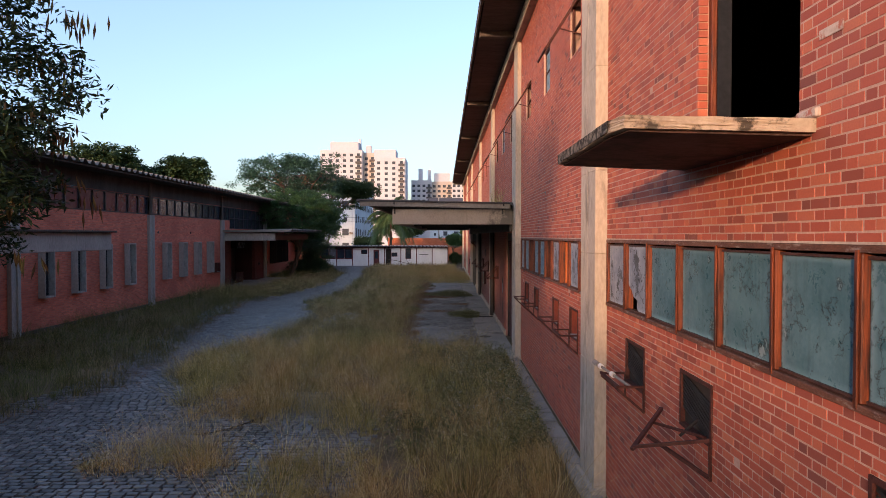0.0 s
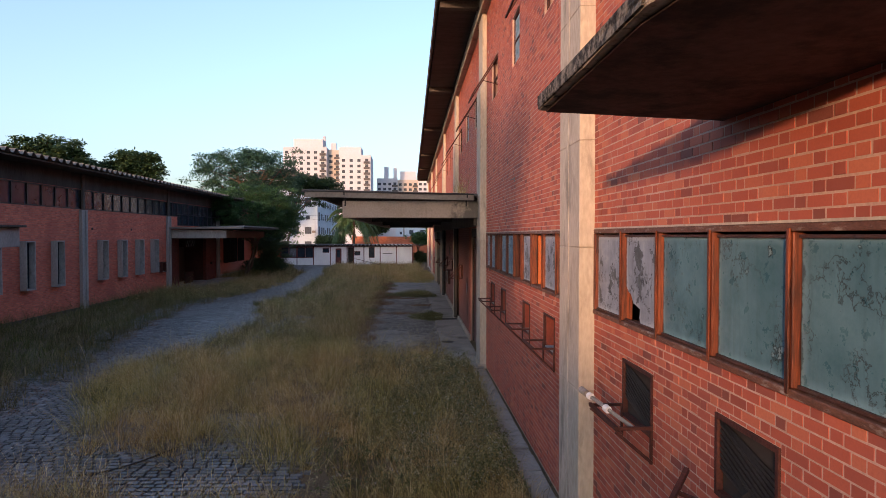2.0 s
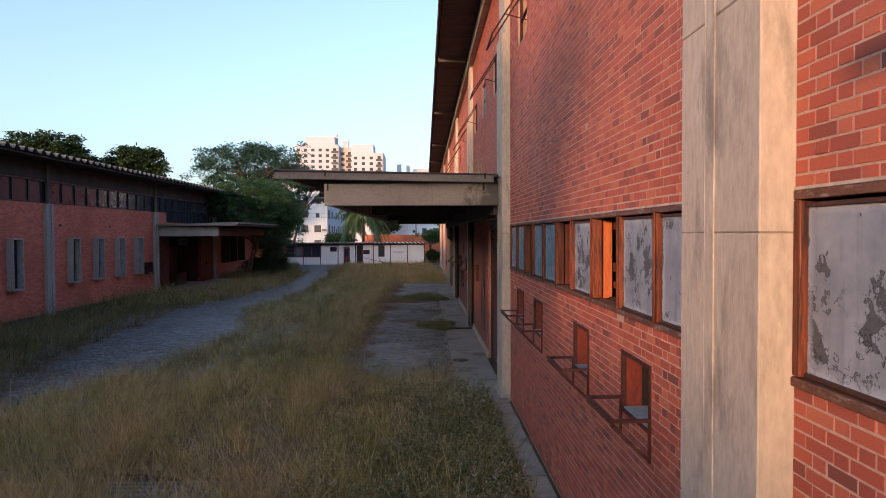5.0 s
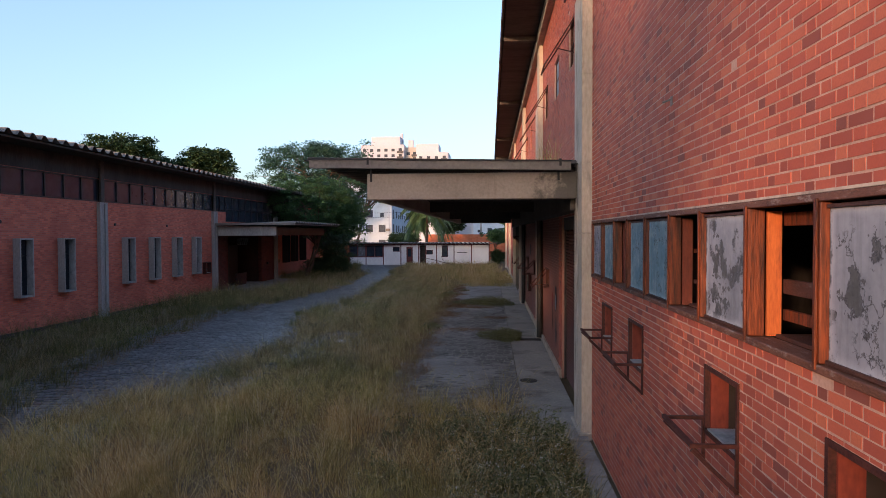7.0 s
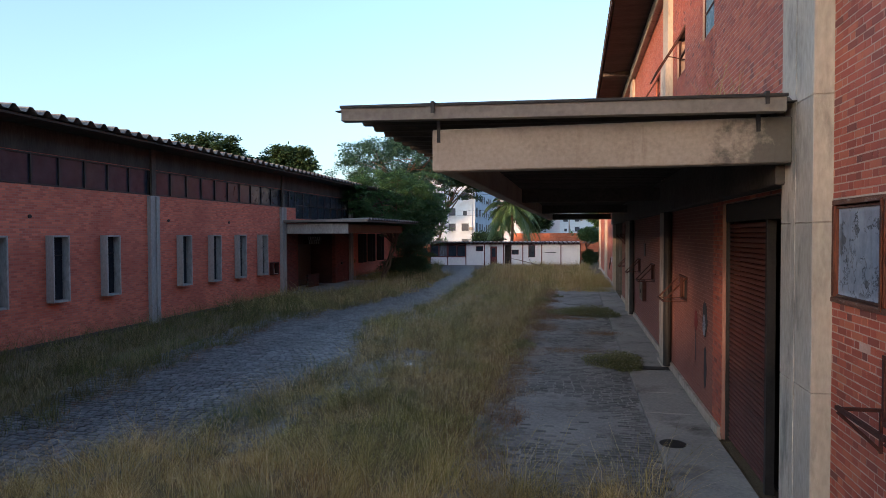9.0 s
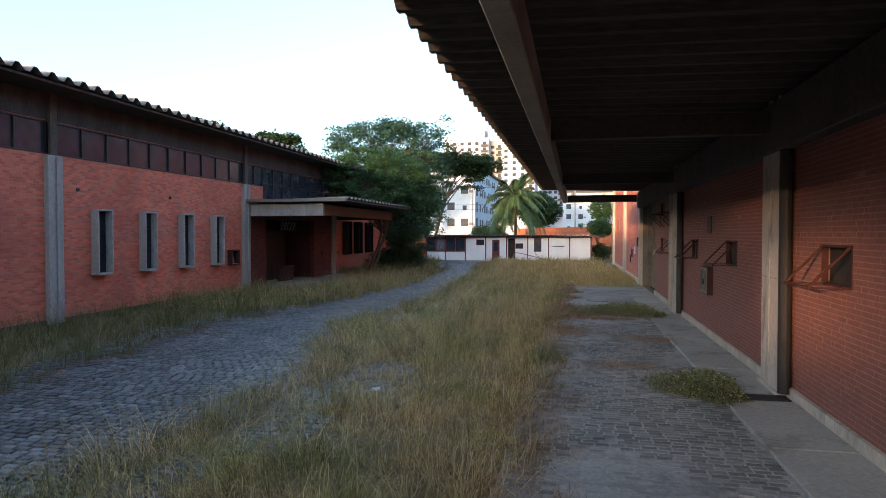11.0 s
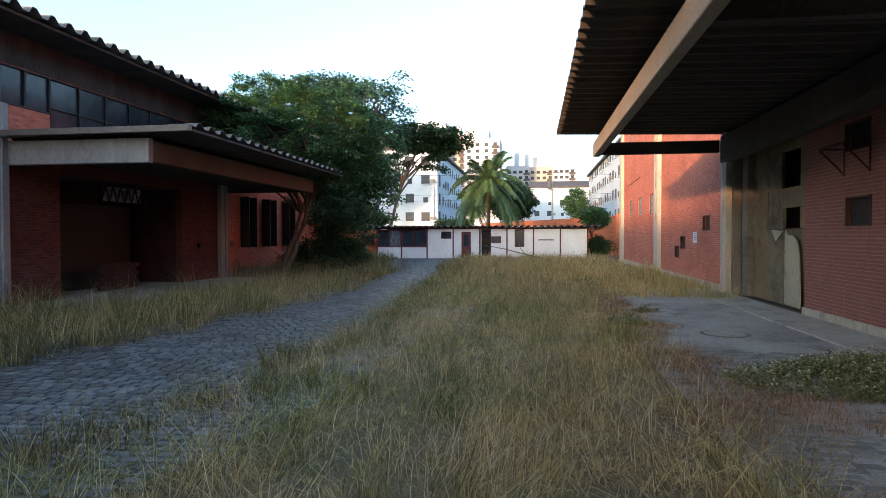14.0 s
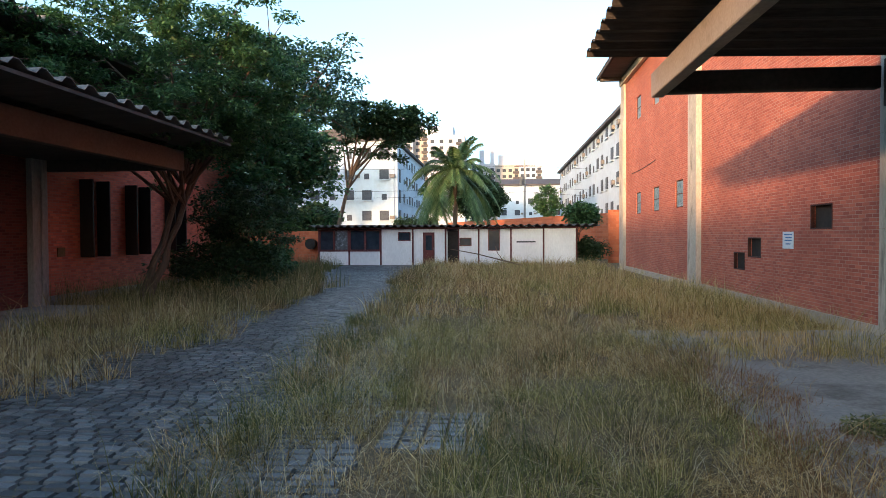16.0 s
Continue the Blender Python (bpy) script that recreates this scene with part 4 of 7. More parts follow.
for x in (-4.02, -0.52):
    top = 5.01 if x < -2 else 4.95
    bm = box(bmesh.new(), x - 0.02, x + 0.02, 10.985, 10.999, 4.6, top)
    box(bm, x - 0.02, x + 0.02, 10.66, 10.995, top, top + 0.012)
    box(bm, x - 0.02, x + 0.02, 10.66, 10.672, top - 0.12, top)
    part("hanger_strap", bm, BLACK_STEEL, obs[0], "dark steel strap")
for ob in obs:
    if ob.name.split(".")[0] in ("edge_beam", "end_beam", "cross_beam", "roof_sheet"):
        for v in ob.data.vertices:
            v.co.z += 0.06 * max(0.0, v.co.y - 11.3) / 33
under(canopy, *obs)

# ---- roller shutter and dark opening
sh = thing("roller_shutter", (0.14, 13.9, 0), "rust-red roller shutter door half closing a dark doorway", "shutter")
slat = bmesh.new()
vs = [slat.verts.new((x, y, z)) for y in (12.83, 15.0) for x, z in ((0.135, 0), (0.12, 0.004), (0.106, 0.02), (0.106, 0.046), (0.12, 0.062), (0.135, 0.066))]
for k in range(5):
    slat.faces.new((vs[k], vs[k + 1], vs[k + 7], vs[k + 6]))
slats = [part("slat", slat, SHUTTER)]
for k in range(1, 48):
    slats.append(new("slat", slats[0].data))
for k, ob in enumerate(slats):
    ob.location.z = 0.03 + 0.076 * k
under(sh, *slats, block("guide", (0.06, 0.17, 12.74, 12.825, 0.0, 4.0), BLACK_STEEL), block("guide", (0.06, 0.17, 15.005, 15.045, 0.0, 4.0), BLACK_STEEL),
      block("shutter_box", (0.05, 0.4, 11.2, 15.04, 3.7, 3.99), BLACK_STEEL))

# ---- recessed doorway near the end of the canopy
tagged(wall_y("wall_recess", 0.36, 0.44, 38.3, 43.5, 0, 4.3, [(39.55, 40.72, 3.0, 3.93), (39.5, 40.6, 1.97, 2.5)], PLASTER_PALE), "grimy pale plastered wall of the recessed doorway", "wall", kind="structure")
tagged(block("wall_recess_side", (0.285, 0.355, 43.42, 43.5, 0, 4.3), PLASTER), "ochre plastered side of the recess", "wall", kind="structure")
tagged(block("wall_recess_near", (0.285, 0.355, 38.3, 38.39, 0, 4.3), PLASTER_PALE), "pale plastered side of the recess", "wall", kind="structure")
tagged(block("wall_recess_pier", (-0.012, 0.284, 43.385, 43.945, 0, 4.6), CONCRETE_MID, bevel=0.01), "grey concrete pier beside the recessed doorway", "pier", kind="structure")
tagged(block("ceiling_recess", (0.285, 0.355, 38.4, 43.4, 4.27, 4.4), CONCRETE_DARK), "dark ceiling of the recess", "ceiling", kind="structure")
dd = thing("door_recess", (0.35, 40, 0), "broken cream double door with a torn upper corner", "door", kind="structure")
rim = [(39.2, 0.06), (40.38, 0.06), (40.38, 1.93), (40.12, 1.8), (39.75, 1.79), (39.45, 1.69), (39.36, 1.52), (39.3, 1.3)]
n = len(rim)
lean = [0.10 * (1 - abs(y - 40.38) / 1.3) + 0.22 for y, z in rim]
leaf = mesh_object("leaf", [(x, y, z) for x, (y, z) in zip(lean, rim)] + [(x + 0.035, y, z) for x, (y, z) in zip(lean, rim)], [tuple(range(n - 1, -1, -1)), tuple(range(n, 2 * n))] + [(i, (i + 1) % n, n + (i + 1) % n, n + i) for i in range(n)], CREAM, label="torn cream leaf hanging ajar")
closed = block("leaf", (0.315, 0.352, 40.41, 41.58, 0.05, 1.94), PLASTER_PALE, bevel=0.004, label="closed grimy leaf")
fold = mesh_object("torn_flap", [(0.3, 40.45, 1.9), (0.3, 41.2, 1.96), (0.12, 40.4, 1.66), (0.29, 40.45, 1.89), (0.29, 41.2, 1.95), (0.11, 40.4, 1.65)], [(0, 1, 2), (5, 4, 3), (0, 3, 4, 1), (1, 4, 5, 2), (2, 5, 3, 0)], CREAM, closed)
under(dd, leaf, closed, block("transom", (0.3, 0.356, 38.6, 41.6, 1.945, 1.965), WOOD_DARK),
      block("side_panel", (0.33, 0.356, 41.6, 42.68, 0.05, 2.98), PLASTER, bevel=0.006, label="ochre painted side panel"),
      block("board", (0.335, 0.356, 39.03, 39.49, 1.98, 2.48), PLASTER, label="ochre board"),
      block("jamb", (0.16, 0.355, 42.72, 43.16, 0.02, 4.25), CONCRETE_MID, bevel=0.006), block("jamb", (0.2, 0.34, 43.18, 43.36, 0.02, 4.25), BLACK_STEEL))
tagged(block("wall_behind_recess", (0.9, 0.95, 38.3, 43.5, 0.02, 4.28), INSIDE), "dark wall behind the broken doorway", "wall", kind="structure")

# ---- meter box, pipes, sign, wall paint
mdoor, mdoor2 = [block("door", (-0.158, -0.142, a, a + 0.39, 1.15, 1.81), METER, bevel=0.004) for a in (26.6, 27.02)]
block("handle", (-0.18, -0.1585, 26.96, 26.99, 1.38, 1.52), BLACK_STEEL, mdoor, "black handle")
block("handle", (-0.18, -0.1585, 27.03, 27.06, 1.38, 1.52), BLACK_STEEL, mdoor2, "black handle")
for a, md in ((26.65, mdoor), (27.11, mdoor2)):
    block("window_slot", (-0.164, -0.1585, a, a + 0.26, 1.22, 1.74), PLASTER_PALE, md, "pale cloudy window slot")
mb = thing("meter_box", (-0.1, 26.95, 1.1), "two-door painted metal meter box fixed on the brick wall", "box")
under(mb, block("case", (-0.14, -0.005, 26.58, 27.43, 1.12, 1.84), RUST, bevel=0.01, label="dull red case"), mdoor, mdoor2)
for y in (20.62, 31.07):
    tagged(part("downpipe", bar(bmesh.new(), (-0.12, y, 0.1), (-0.12, y, 4.05), 0.2, sides=14), BLACK_STEEL), "dark downpipe beside the concrete pilaster", "pipe", "downpipes")
tagged(part("downpipe", bar(bmesh.new(), (-0.19, 32.3, 0.1), (-0.19, 32.3, 4.05), 0.2, sides=14), CONCRETE_BEAM), "pale downpipe beside the concrete pilaster", "pipe", "downpipes")
sg = thing("notice", (-0.02, 48, 1.55), "small pale blue paper notice on the brick wall", "notice")
obs = [block("sheet", (-0.014, -0.004, 47.72, 48.27, 1.52, 1.92), PAPER)]
for z, a, b in ((1.84, 47.78, 48.2), (1.77, 47.8, 48.12), (1.7, 47.8, 48.16), (1.62, 47.86, 48.1)):
    obs.append(block("print_bar", (-0.0165, -0.0145, a, b, z, z + 0.025), SIGN_BLUE))
under(sg, *obs)


def blob(name, cy, cz, ry, rz, mat, label, x=-0.009):
    n = 26
    rim = [(cy + ry * math.cos(2 * math.pi * i / n) * (1 + 0.14 * math.sin(5 * i)), cz + rz * math.sin(2 * math.pi * i / n) * (1 + 0.1 * math.cos(3 * i))) for i in range(n)]
    ob = mesh_object(name, [(x, y, z) for y, z in rim] + [(x + 0.005, y, z) for y, z in rim], [tuple(range(n - 1, -1, -1))] + [(i, (i + 1) % n, n + (i + 1) % n, n + i) for i in range(n)], mat)
    return tagged(ob, label, "graffiti", kind="structure")


blob("spray_paint", 17.35, 1.72, 0.16, 0.2, SPRAY_RED, "dark red spray paint patch on the brick wall")
blob("spray_paint", 17.35, 1.25, 0.025, 0.32, SPRAY_DARK, "thin dark spray paint line on the brick wall", -0.012)
blob("spray_paint", 16.45, 1.85, 0.22, 0.34, SPRAY_DARK, "dark spray paint patch on the brick wall")
blob("spray_paint", 16.5, 1.75, 0.13, 0.2, PANE_GREY, "pale spray paint patch on the brick wall", -0.013)
blob("spray_paint", 16.4, 0.95, 0.12, 0.4, SPRAY_DARK, "dark spray paint scrawl on the brick wall")
tagged(block("wall_board", (-0.025, -0.004, 26.8, 27.28, 2.7, 3.15), WOOD_DARK, bevel=0.004), "small brown board fixed on the dull brick wall", "board")
tagged(block("mortar_patch", (-0.007, -0.001, -5.48, -5.23, 5.135, 5.198), MORTAR_PALE, bevel=0.003), "pale smear of mortar over one brick of the wall", "patch", kind="structure")
tagged(block("mortar_patch", (-0.03, 0.1, -5.25, -5.005, 4.652, 4.715), MORTAR_PALE, bevel=0.012), "pale lump of mortar beside the loading doorway", "patch", kind="structure")
hook = thing("wall_bracket", (-0.02, 5.6, 4.9), "small rusty bracket stub on the brick wall", "bracket")
under(hook, part("plate", box(bmesh.new(), -0.012, -0.002, 5.575, 5.625, 4.86, 4.95), GALV), part("pin", bar(bmesh.new(), (-0.012, 5.6, 4.92), (-0.08, 5.64, 4.9), 0.02, sides=8), GALV))

# ---------------------------------------------------------------- the low brick hall across the road (its wall is x = -18.88)
LX = -18.88
LP = [-8.2, 3.0, 14.15, 25.3, 36.5, 47.5]
BOXES = [(-4.6, 0), (-2.3, 0), (0.0, 0), (4.8, 0), (7.0, 0), (9.3, 0), (11.6, 0), (15.95, 0), (18.2, 0), (20.47, 0), (22.8, 0), (27.12, 0), (29.4, 0), (31.68, 0), (33.92, 0)]
left_holes = [(y + 0.06, y + 0.52, 1.42, 3.46) for y, _ in BOXES] + [(38.9, 44.9, 0.0, 3.5), (-13.6, 38.6, 5.08, 6.08), (38.6, 56.0, 4.45, 6.08), (35.3, 35.95, 1.3, 1.95)]
left_holes += [(a, b, 1.3, 3.5) for a, b in ((49.6, 50.3), (51.8, 52.5), (54.2, 54.9))]
left_holes.append((37.25, 48.1, 0.0, 3.9))
wl = wall_y("wall_left", LX - 0.25, LX, -17, 60.5, 0.0, 6.1, left_holes, BRICK_LEFT)
# This stretch is coloured darker for the shade under the canopy.
tagged(wall_y("wall_left_entrance", LX - 0.25, LX, 37.25, 48.1, 0.0, 3.9, [(38.9, 44.9, 0.0, 3.5)], BRICK_SHADED), "brick wall coloured darker for the shade under the entrance canopy", "wall", kind="structure")
tagged(wl, "dull red brick wall of the low hall", "wall", kind="structure")
tagged(block("wall_left_top", (LX - 0.25, LX + 0.03, -17, 60.5, 6.1, 7.0), DARK_BAND), "dark streaked concrete wall band above the clerestory", "wall", kind="structure")
tagged(block("wall_left_back", (LX - 24.3, LX - 24, -17, 60.5, 0.0, 8.0), BRICK_LEFT), "rear wall of the low hall", "wall", kind="structure")
tagged(block("wall_left_end", (LX - 24, LX - 0.26, 60.2, 60.5, 0.0, 7.2), BRICK_LEFT), "end wall of the low hall", "wall", kind="structure")
tagged(block("wall_left_near", (LX - 24, LX - 0.26, -17, -16.7, 0.0, 7.2), BRICK_LEFT), "end wall of the low hall", "wall", kind="structure")
tagged(block("floor_left", (LX - 24, LX - 0.26, -16.7, 60.2, -0.05, 0.03), INSIDE), "dark floor inside the low hall", "floor", kind="structure")
tagged(block("wall_left_inner", (LX - 4.2, LX - 4.0, -16.7, 60.2, 0.03, 7.0), INSIDE), "dim inner wall of the low hall", "wall", kind="structure")
tagged(block("kerb_left", (LX + 0.002, LX + 0.05, -17, 38.8, -0.1, 0.12), CONCRETE_DARK), "grey concrete plinth of the low hall", "plinth", kind="structure")
tagged(block("kerb_left_far", (LX + 0.002, LX + 0.05, 48.2, 60.5, -0.1, 0.3), CONCRETE_GREY), "grey concrete plinth of the low hall", "plinth", kind="structure")

# Out-of-view block added to keep low sun off the wall under the canopy.
tagged(block("roof_monitor", (-27, -20.2, -16.6, -1.2, 6.9, 9.05), SHEET), "unseen block added on the low hall roof to stop low sun", "roof", kind="structure")
roof_left = thing("roof_left", (LX, 0, 7), "dark ribbed fibre cement roof with a saw-edged overhang", "roof", kind="structure")
under(roof_left, corrugated("roof_sheet", (-17.5, 6.97), (-31.0, 7.9), -17.4, 60.8, 0.56, 0.16, SHEET, flat=0.2),
      corrugated("roof_sheet_rear", (-31.05, 7.9), (-43.5, 7.1), -17.4, 60.8, 0.56, 0.16, SHEET, flat=0.2),
      block("soffit_board", (-17.7, LX + 0.04, -17.2, 60.6, 6.88, 6.95), SHEET_DARK))
# Unseen hall, added so that its shadow covers the foot of the tall wall.
south = thing("brick_hall", (LX, -42, 0), "plain unseen brick hall added behind the path to shade the tall wall", "building")
under(south, block("wall", (LX - 24, LX, -60, -25.5, 0, 6.75), BRICK_LEFT), corrugated("roof_sheet", (-17.5, 6.72), (-43.5, 7.35), -60.4, -25.1, 0.56, 0.16, SHEET, flat=0.2))


def left_pilaster(y):
    p = thing("pilaster", (LX, y, 0), "grey concrete pilaster of the low hall", "pilaster", "pilasters of the low hall")
    bm = bmesh.new()
    box(bm, 0.003, 0.18, 0.0, 0.55, 0, 5.05)
    part("shaft", bm, CONCRETE_GREY, p, bevel=0.012)
    part("downpipe", bar(bmesh.new(), (0.21, 0.3, 0.1), (0.21, 0.3, 5.0), 0.07, sides=10), CONCRETE_GREY, p)
    part("upper_post", box(bmesh.new(), 0.033, 0.13, 0.15, 0.4, 5.05, 6.9), CONCRETE_DARK, p)
    return p


p0 = left_pilaster(LP[0])
for y in LP[1:]:
    copy_thing(p0, Matrix.Translation((LX, y, 0)))


def box_window(y):
    w = thing("box_window", (LX, y, 1.35), "narrow window in a jutting grey concrete box frame", "window", "box windows of the low hall")
    out, wid, h = 0.3, 0.68, 2.16
    part("cheek", box(bmesh.new(), 0.003, out, 0.0, 0.052, 0.0, h), CONCRETE_GREY, w, bevel=0.008)
    part("cheek", box(bmesh.new(), 0.003, out, wid - 0.052, wid, 0.0, h), CONCRETE_GREY, w, bevel=0.008)
    part("head", box(bmesh.new(), 0.003, out, 0.066, wid - 0.066, h - 0.06, h), CONCRETE_GREY, w, bevel=0.006)
    part("sill", box(bmesh.new(), 0.003, out - 0.02, 0.066, wid - 0.066, 0.0, 0.07), CONCRETE_GREY, w, bevel=0.006)
    part("pane", box(bmesh.new(), 0.035, 0.04, 0.065, wid - 0.065, 0.08, h - 0.06), DARK_OPENING, w)
    part("glazing_bar", box(bmesh.new(), 0.041, 0.06, 0.065, wid - 0.065, 1.5, 1.525), BLACK_STEEL, w)
    return w


b0 = box_window(BOXES[0][0])
for y, _ in BOXES[1:]:
    copy_thing(b0, Matrix.Translation((LX, y, 1.35)))

# clerestory
def clerestory(name, lo, hi, z0, z1, rows=1):
    w = thing(name, (LX, lo, z0), "long dark steel clerestory window under the eaves", "window", kind="structure")
    n = max(1, round((hi - lo) / 1.06))
    obs = [block("head", (LX - 0.08, LX + 0.015, lo, hi, z1 - 0.05, z1 - 0.003), BLACK_STEEL), block("sill", (LX - 0.08, LX + 0.02, lo, hi, z0 + 0.003, z0 + 0.05), BLACK_STEEL)]
    for r in range(1, rows):
        z = z0 + (z1 - z0) * r / rows
        obs.append(block("transom", (LX - 0.07, LX + 0.01, lo, hi, z - 0.02, z + 0.02), BLACK_STEEL))
    for i in range(n + 1):
        y = lo + (hi - lo) * i / n
        obs.append(block("mullion", (LX - 0.085, LX + 0.012, max(lo, y - 0.03), min(hi, y + 0.03), z0 + 0.05, z1 - 0.05), BLACK_STEEL))
        if i < n:
            obs.append(block("pane", (LX - 0.05, LX - 0.044, y + 0.03, y + (hi - lo) / n - 0.03, z0 + 0.05, z1 - 0.05), PANE_DARK))
    return under(w, *obs)


for a, b in zip(LP[:-1], LP[1:]):
    if b < 38:
        clerestory("window_clerestory", a + 0.42, b + 0.12, 5.08, 6.08)
clerestory("window_clerestory", 36.92, 38.6, 5.08, 6.08)
clerestory("window_clerestory_deep", 38.6, 47.5, 4.45, 6.08, 2)
clerestory("window_clerestory_deep", 47.9, 56.0, 4.45, 6.08, 2)

ac = thing("window_small", (LX, 35.6, 1.3), "small dark opening with a rusty box frame", "window", kind="structure")
bm = bmesh.new()
for lims in ((35.28, 35.34, 1.28, 1.97), (35.92, 35.98, 1.28, 1.97), (35.34, 35.92, 1.28, 1.33), (35.34, 35.92, 1.92, 1.97)):
    box(bm, LX - 0.02, LX + 0.22, *lims)
under(ac, part("frame", bm, RUST), block("shelf", (LX - 0.2, LX + 0.2, 35.35, 35.91, 1.331, 1.35), CONCRETE_GREY), block("appliance", (LX - 0.2, LX + 0.05, 35.5, 35.75, 1.355, 1.62), GALV))

# canopy over the entrance
lc = thing("canopy", (-17, 42.5, 3.55), "concrete entrance canopy with a ribbed roof on the low hall", "canopy")
obs = [block("front_beam", (-18.86, -14.98, 37.03, 37.22, 3.55, 4.13), CONCRETE_GREY, bevel=0.012, label="pale fascia panel"),
       block("edge_beam", (-15.2, -14.98, 37.225, 48.15, 3.58, 4.1), CONCRETE_PINK, bevel=0.015),
       block("end_beam", (-18.65, -15.205, 47.95, 48.15, 3.6, 4.05), CONCRETE_DARK, bevel=0.012),
       block("deck", (-18.86, -15.21, 37.24, 47.94, 3.9, 4.05), SHEET_DARK),
       corrugated("roof_sheet", (-13.7, 4.32), (-18.8, 4.18), 36.75, 48.25, 0.56, 0.11, SHEET, flat=0.2),
       block("gutter", (-18.8, -13.7, 36.62, 36.74, 4.2, 4.34), GALV, label="pale gutter along the canopy front"),
       block("underside", (-15.0, -13.75, 36.85, 48.2, 4.22, 4.28), SHEET_DARK)]
under(lc, *obs)
hood = thing("canopy", (-16.5, 7.3, 3.4), "plain grey concrete hood over an opening of the low hall", "canopy")
under(hood, block("slab", (-18.86, -14.1, 2.0, 12.64, 3.4, 4.0), CONCRETE_GREY, bevel=0.02), block("roof_sheet", (-18.86, -13.95, 1.9, 12.74, 4.003, 4.07), SHEET_DARK, bevel=0.01, label="dark thin roof sheet"))
# entrance recess
tagged(block("step_entrance", (LX - 2.4, -16.7, 37.3, 48.0, -0.05, 0.1), PAVING, bevel=0.02), "worn concrete platform before the entrance", "platform", kind="structure")
tagged(block("wall_entrance", (LX - 2.6, LX - 2.4, 38.5, 45.3, 0.0, 3.5), SHADE_BRICK), "dim brick wall at the back of the entrance", "wall", kind="structure")
tagged(block("wall_entrance_side", (LX - 2.4, LX - 0.26, 44.9, 45.1, 0.0, 3.5), SHADE_BRICK), "brick side wall of the entrance", "wall", kind="structure")
tagged(block("wall_entrance_near", (LX - 2.4, LX - 0.26, 38.7, 38.9, 0.0, 3.5), SHADE_BRICK), "brick side wall of the entrance", "wall", kind="structure")
tagged(block("ceiling_entrance", (LX - 2.4, LX - 0.26, 38.91, 44.89, 3.5, 3.7), CONCRETE_DARK), "dark ceiling of the entrance", "ceiling", kind="structure")
g = thing("door_gate", (LX - 0.2, 41.9, 0.1), "dark steel gate with a pale pane for the sky behind bars", "gate", kind="structure")
obs = [block("gate_leaf", (LX - 1.44, LX - 1.4, 40.3, 43.9, 0.1, 2.85), BLACK_STEEL)]
for z in np.arange(0.2, 2.7, 0.22):
    obs.append(block("rail", (LX - 1.4, LX - 1.375, 40.3, 43.9, z, z + 0.04), BLACK_STEEL))
for k, y in enumerate(np.arange(40.85, 42.85, 0.18)):
    obs.append(part("light_bar", bar(bmesh.new(), (LX - 0.2, y + 0.18 * (k % 2), 2.87), (LX - 0.2, y + 0.18 * ((k + 1) % 2), 3.38), 0.035), BLACK_STEEL))
# Pale pane stands in for bright sky showing through the bars.
obs.append(block("barred_light", (LX - 0.235, LX - 0.225, 40.9, 42.8, 2.9, 3.35), PANE_GREY))
under(g, *obs)
bp = thing("brick_stack", (LX + 0.3, 41.9, 0.1), "low stack of bricks before the gate", "bricks")
for r in range(6):
    for c in range(6):
        part("brick", box(bmesh.new(), LX - 0.42, LX - 0.28, 40.9 + c * 0.29 + (r % 2) * 0.14, 41.17 + c * 0.29 + (r % 2) * 0.14, 0.105 + r * 0.14, 0.225 + r * 0.14), SHADE_BRICK, None)
part("mortar", box(bmesh.new(), LX - 0.4, LX - 0.3, 40.95, 42.6, 0.104, 0.93), INSIDE, bp).matrix_parent_inverse = Matrix.Translation(bp.location).inverted()
for ob in [o for o in scene.objects if o.name.split(".")[0] == "brick" and not o.parent]:
    under(bp, ob)


def shutter_window(y):
    w = thing("shutter_window", (LX, y, 1.3), "narrow dark window between open black shutters", "window", "shuttered windows of the low hall")
    part("shutter_leaf", box(bmesh.new(), 0.01, 0.42, -0.06, -0.01, 0.0, 2.25), BLACK_STEEL, w, bevel=0.004)
    part("shutter_leaf", box(bmesh.new(), 0.01, 0.42, 0.71, 0.76, 0.0, 2.25), BLACK_STEEL, w, bevel=0.004)
    part("pane", box(bmesh.new(), -0.1, -0.095, 0.0, 0.7, 0.0, 2.2), PANE_DARK, w)
    return w


s0 = shutter_window(49.6)
for y in (51.8, 54.2):
    copy_thing(s0, Matrix.Translation((LX, y, 1.3)))
tagged(block("wall_plate", (LX + 0.002, LX + 0.02, 48.6, 48.9, 1.35, 1.6), PLASTER), "small ochre plate on the brick wall", "plate", kind="structure")
tagged(part("round_fitting", bar(bmesh.new(), (LX, 46.0, 1.45), (LX + 0.12, 46.0, 1.45), 0.2, sides=10), BLACK_STEEL), "round dark fitting on the brick wall", "fitting")
for y in (19.9, 26.6, 31.2):
    tagged(part("wall_vent", bar(bmesh.new(), (LX - 0.05, y, 4.1), (LX + 0.04, y, 4.1), 0.12, sides=10), BLACK_STEEL), "small dark round vent in the brick wall", "vent", "vents")

# ---------------------------------------------------------------- the white shed across the end of the yard
SY = 72.4
shed = thing("shed", (-10, SY + 2, 0), "long low white shed with maroon posts and a ribbed roof", "shed")
POSTS = [-18.5, -16.5, -14.42, -12.33, -10.22, -8.1, -6.05, -4.0, -1.95]
obs = []
def shed_panel(x0, x1, z0, z1):
    obs.append(block("panel", (x0, x1, SY, SY + 0.06, z0, z1), WHITE, bevel=0.004))
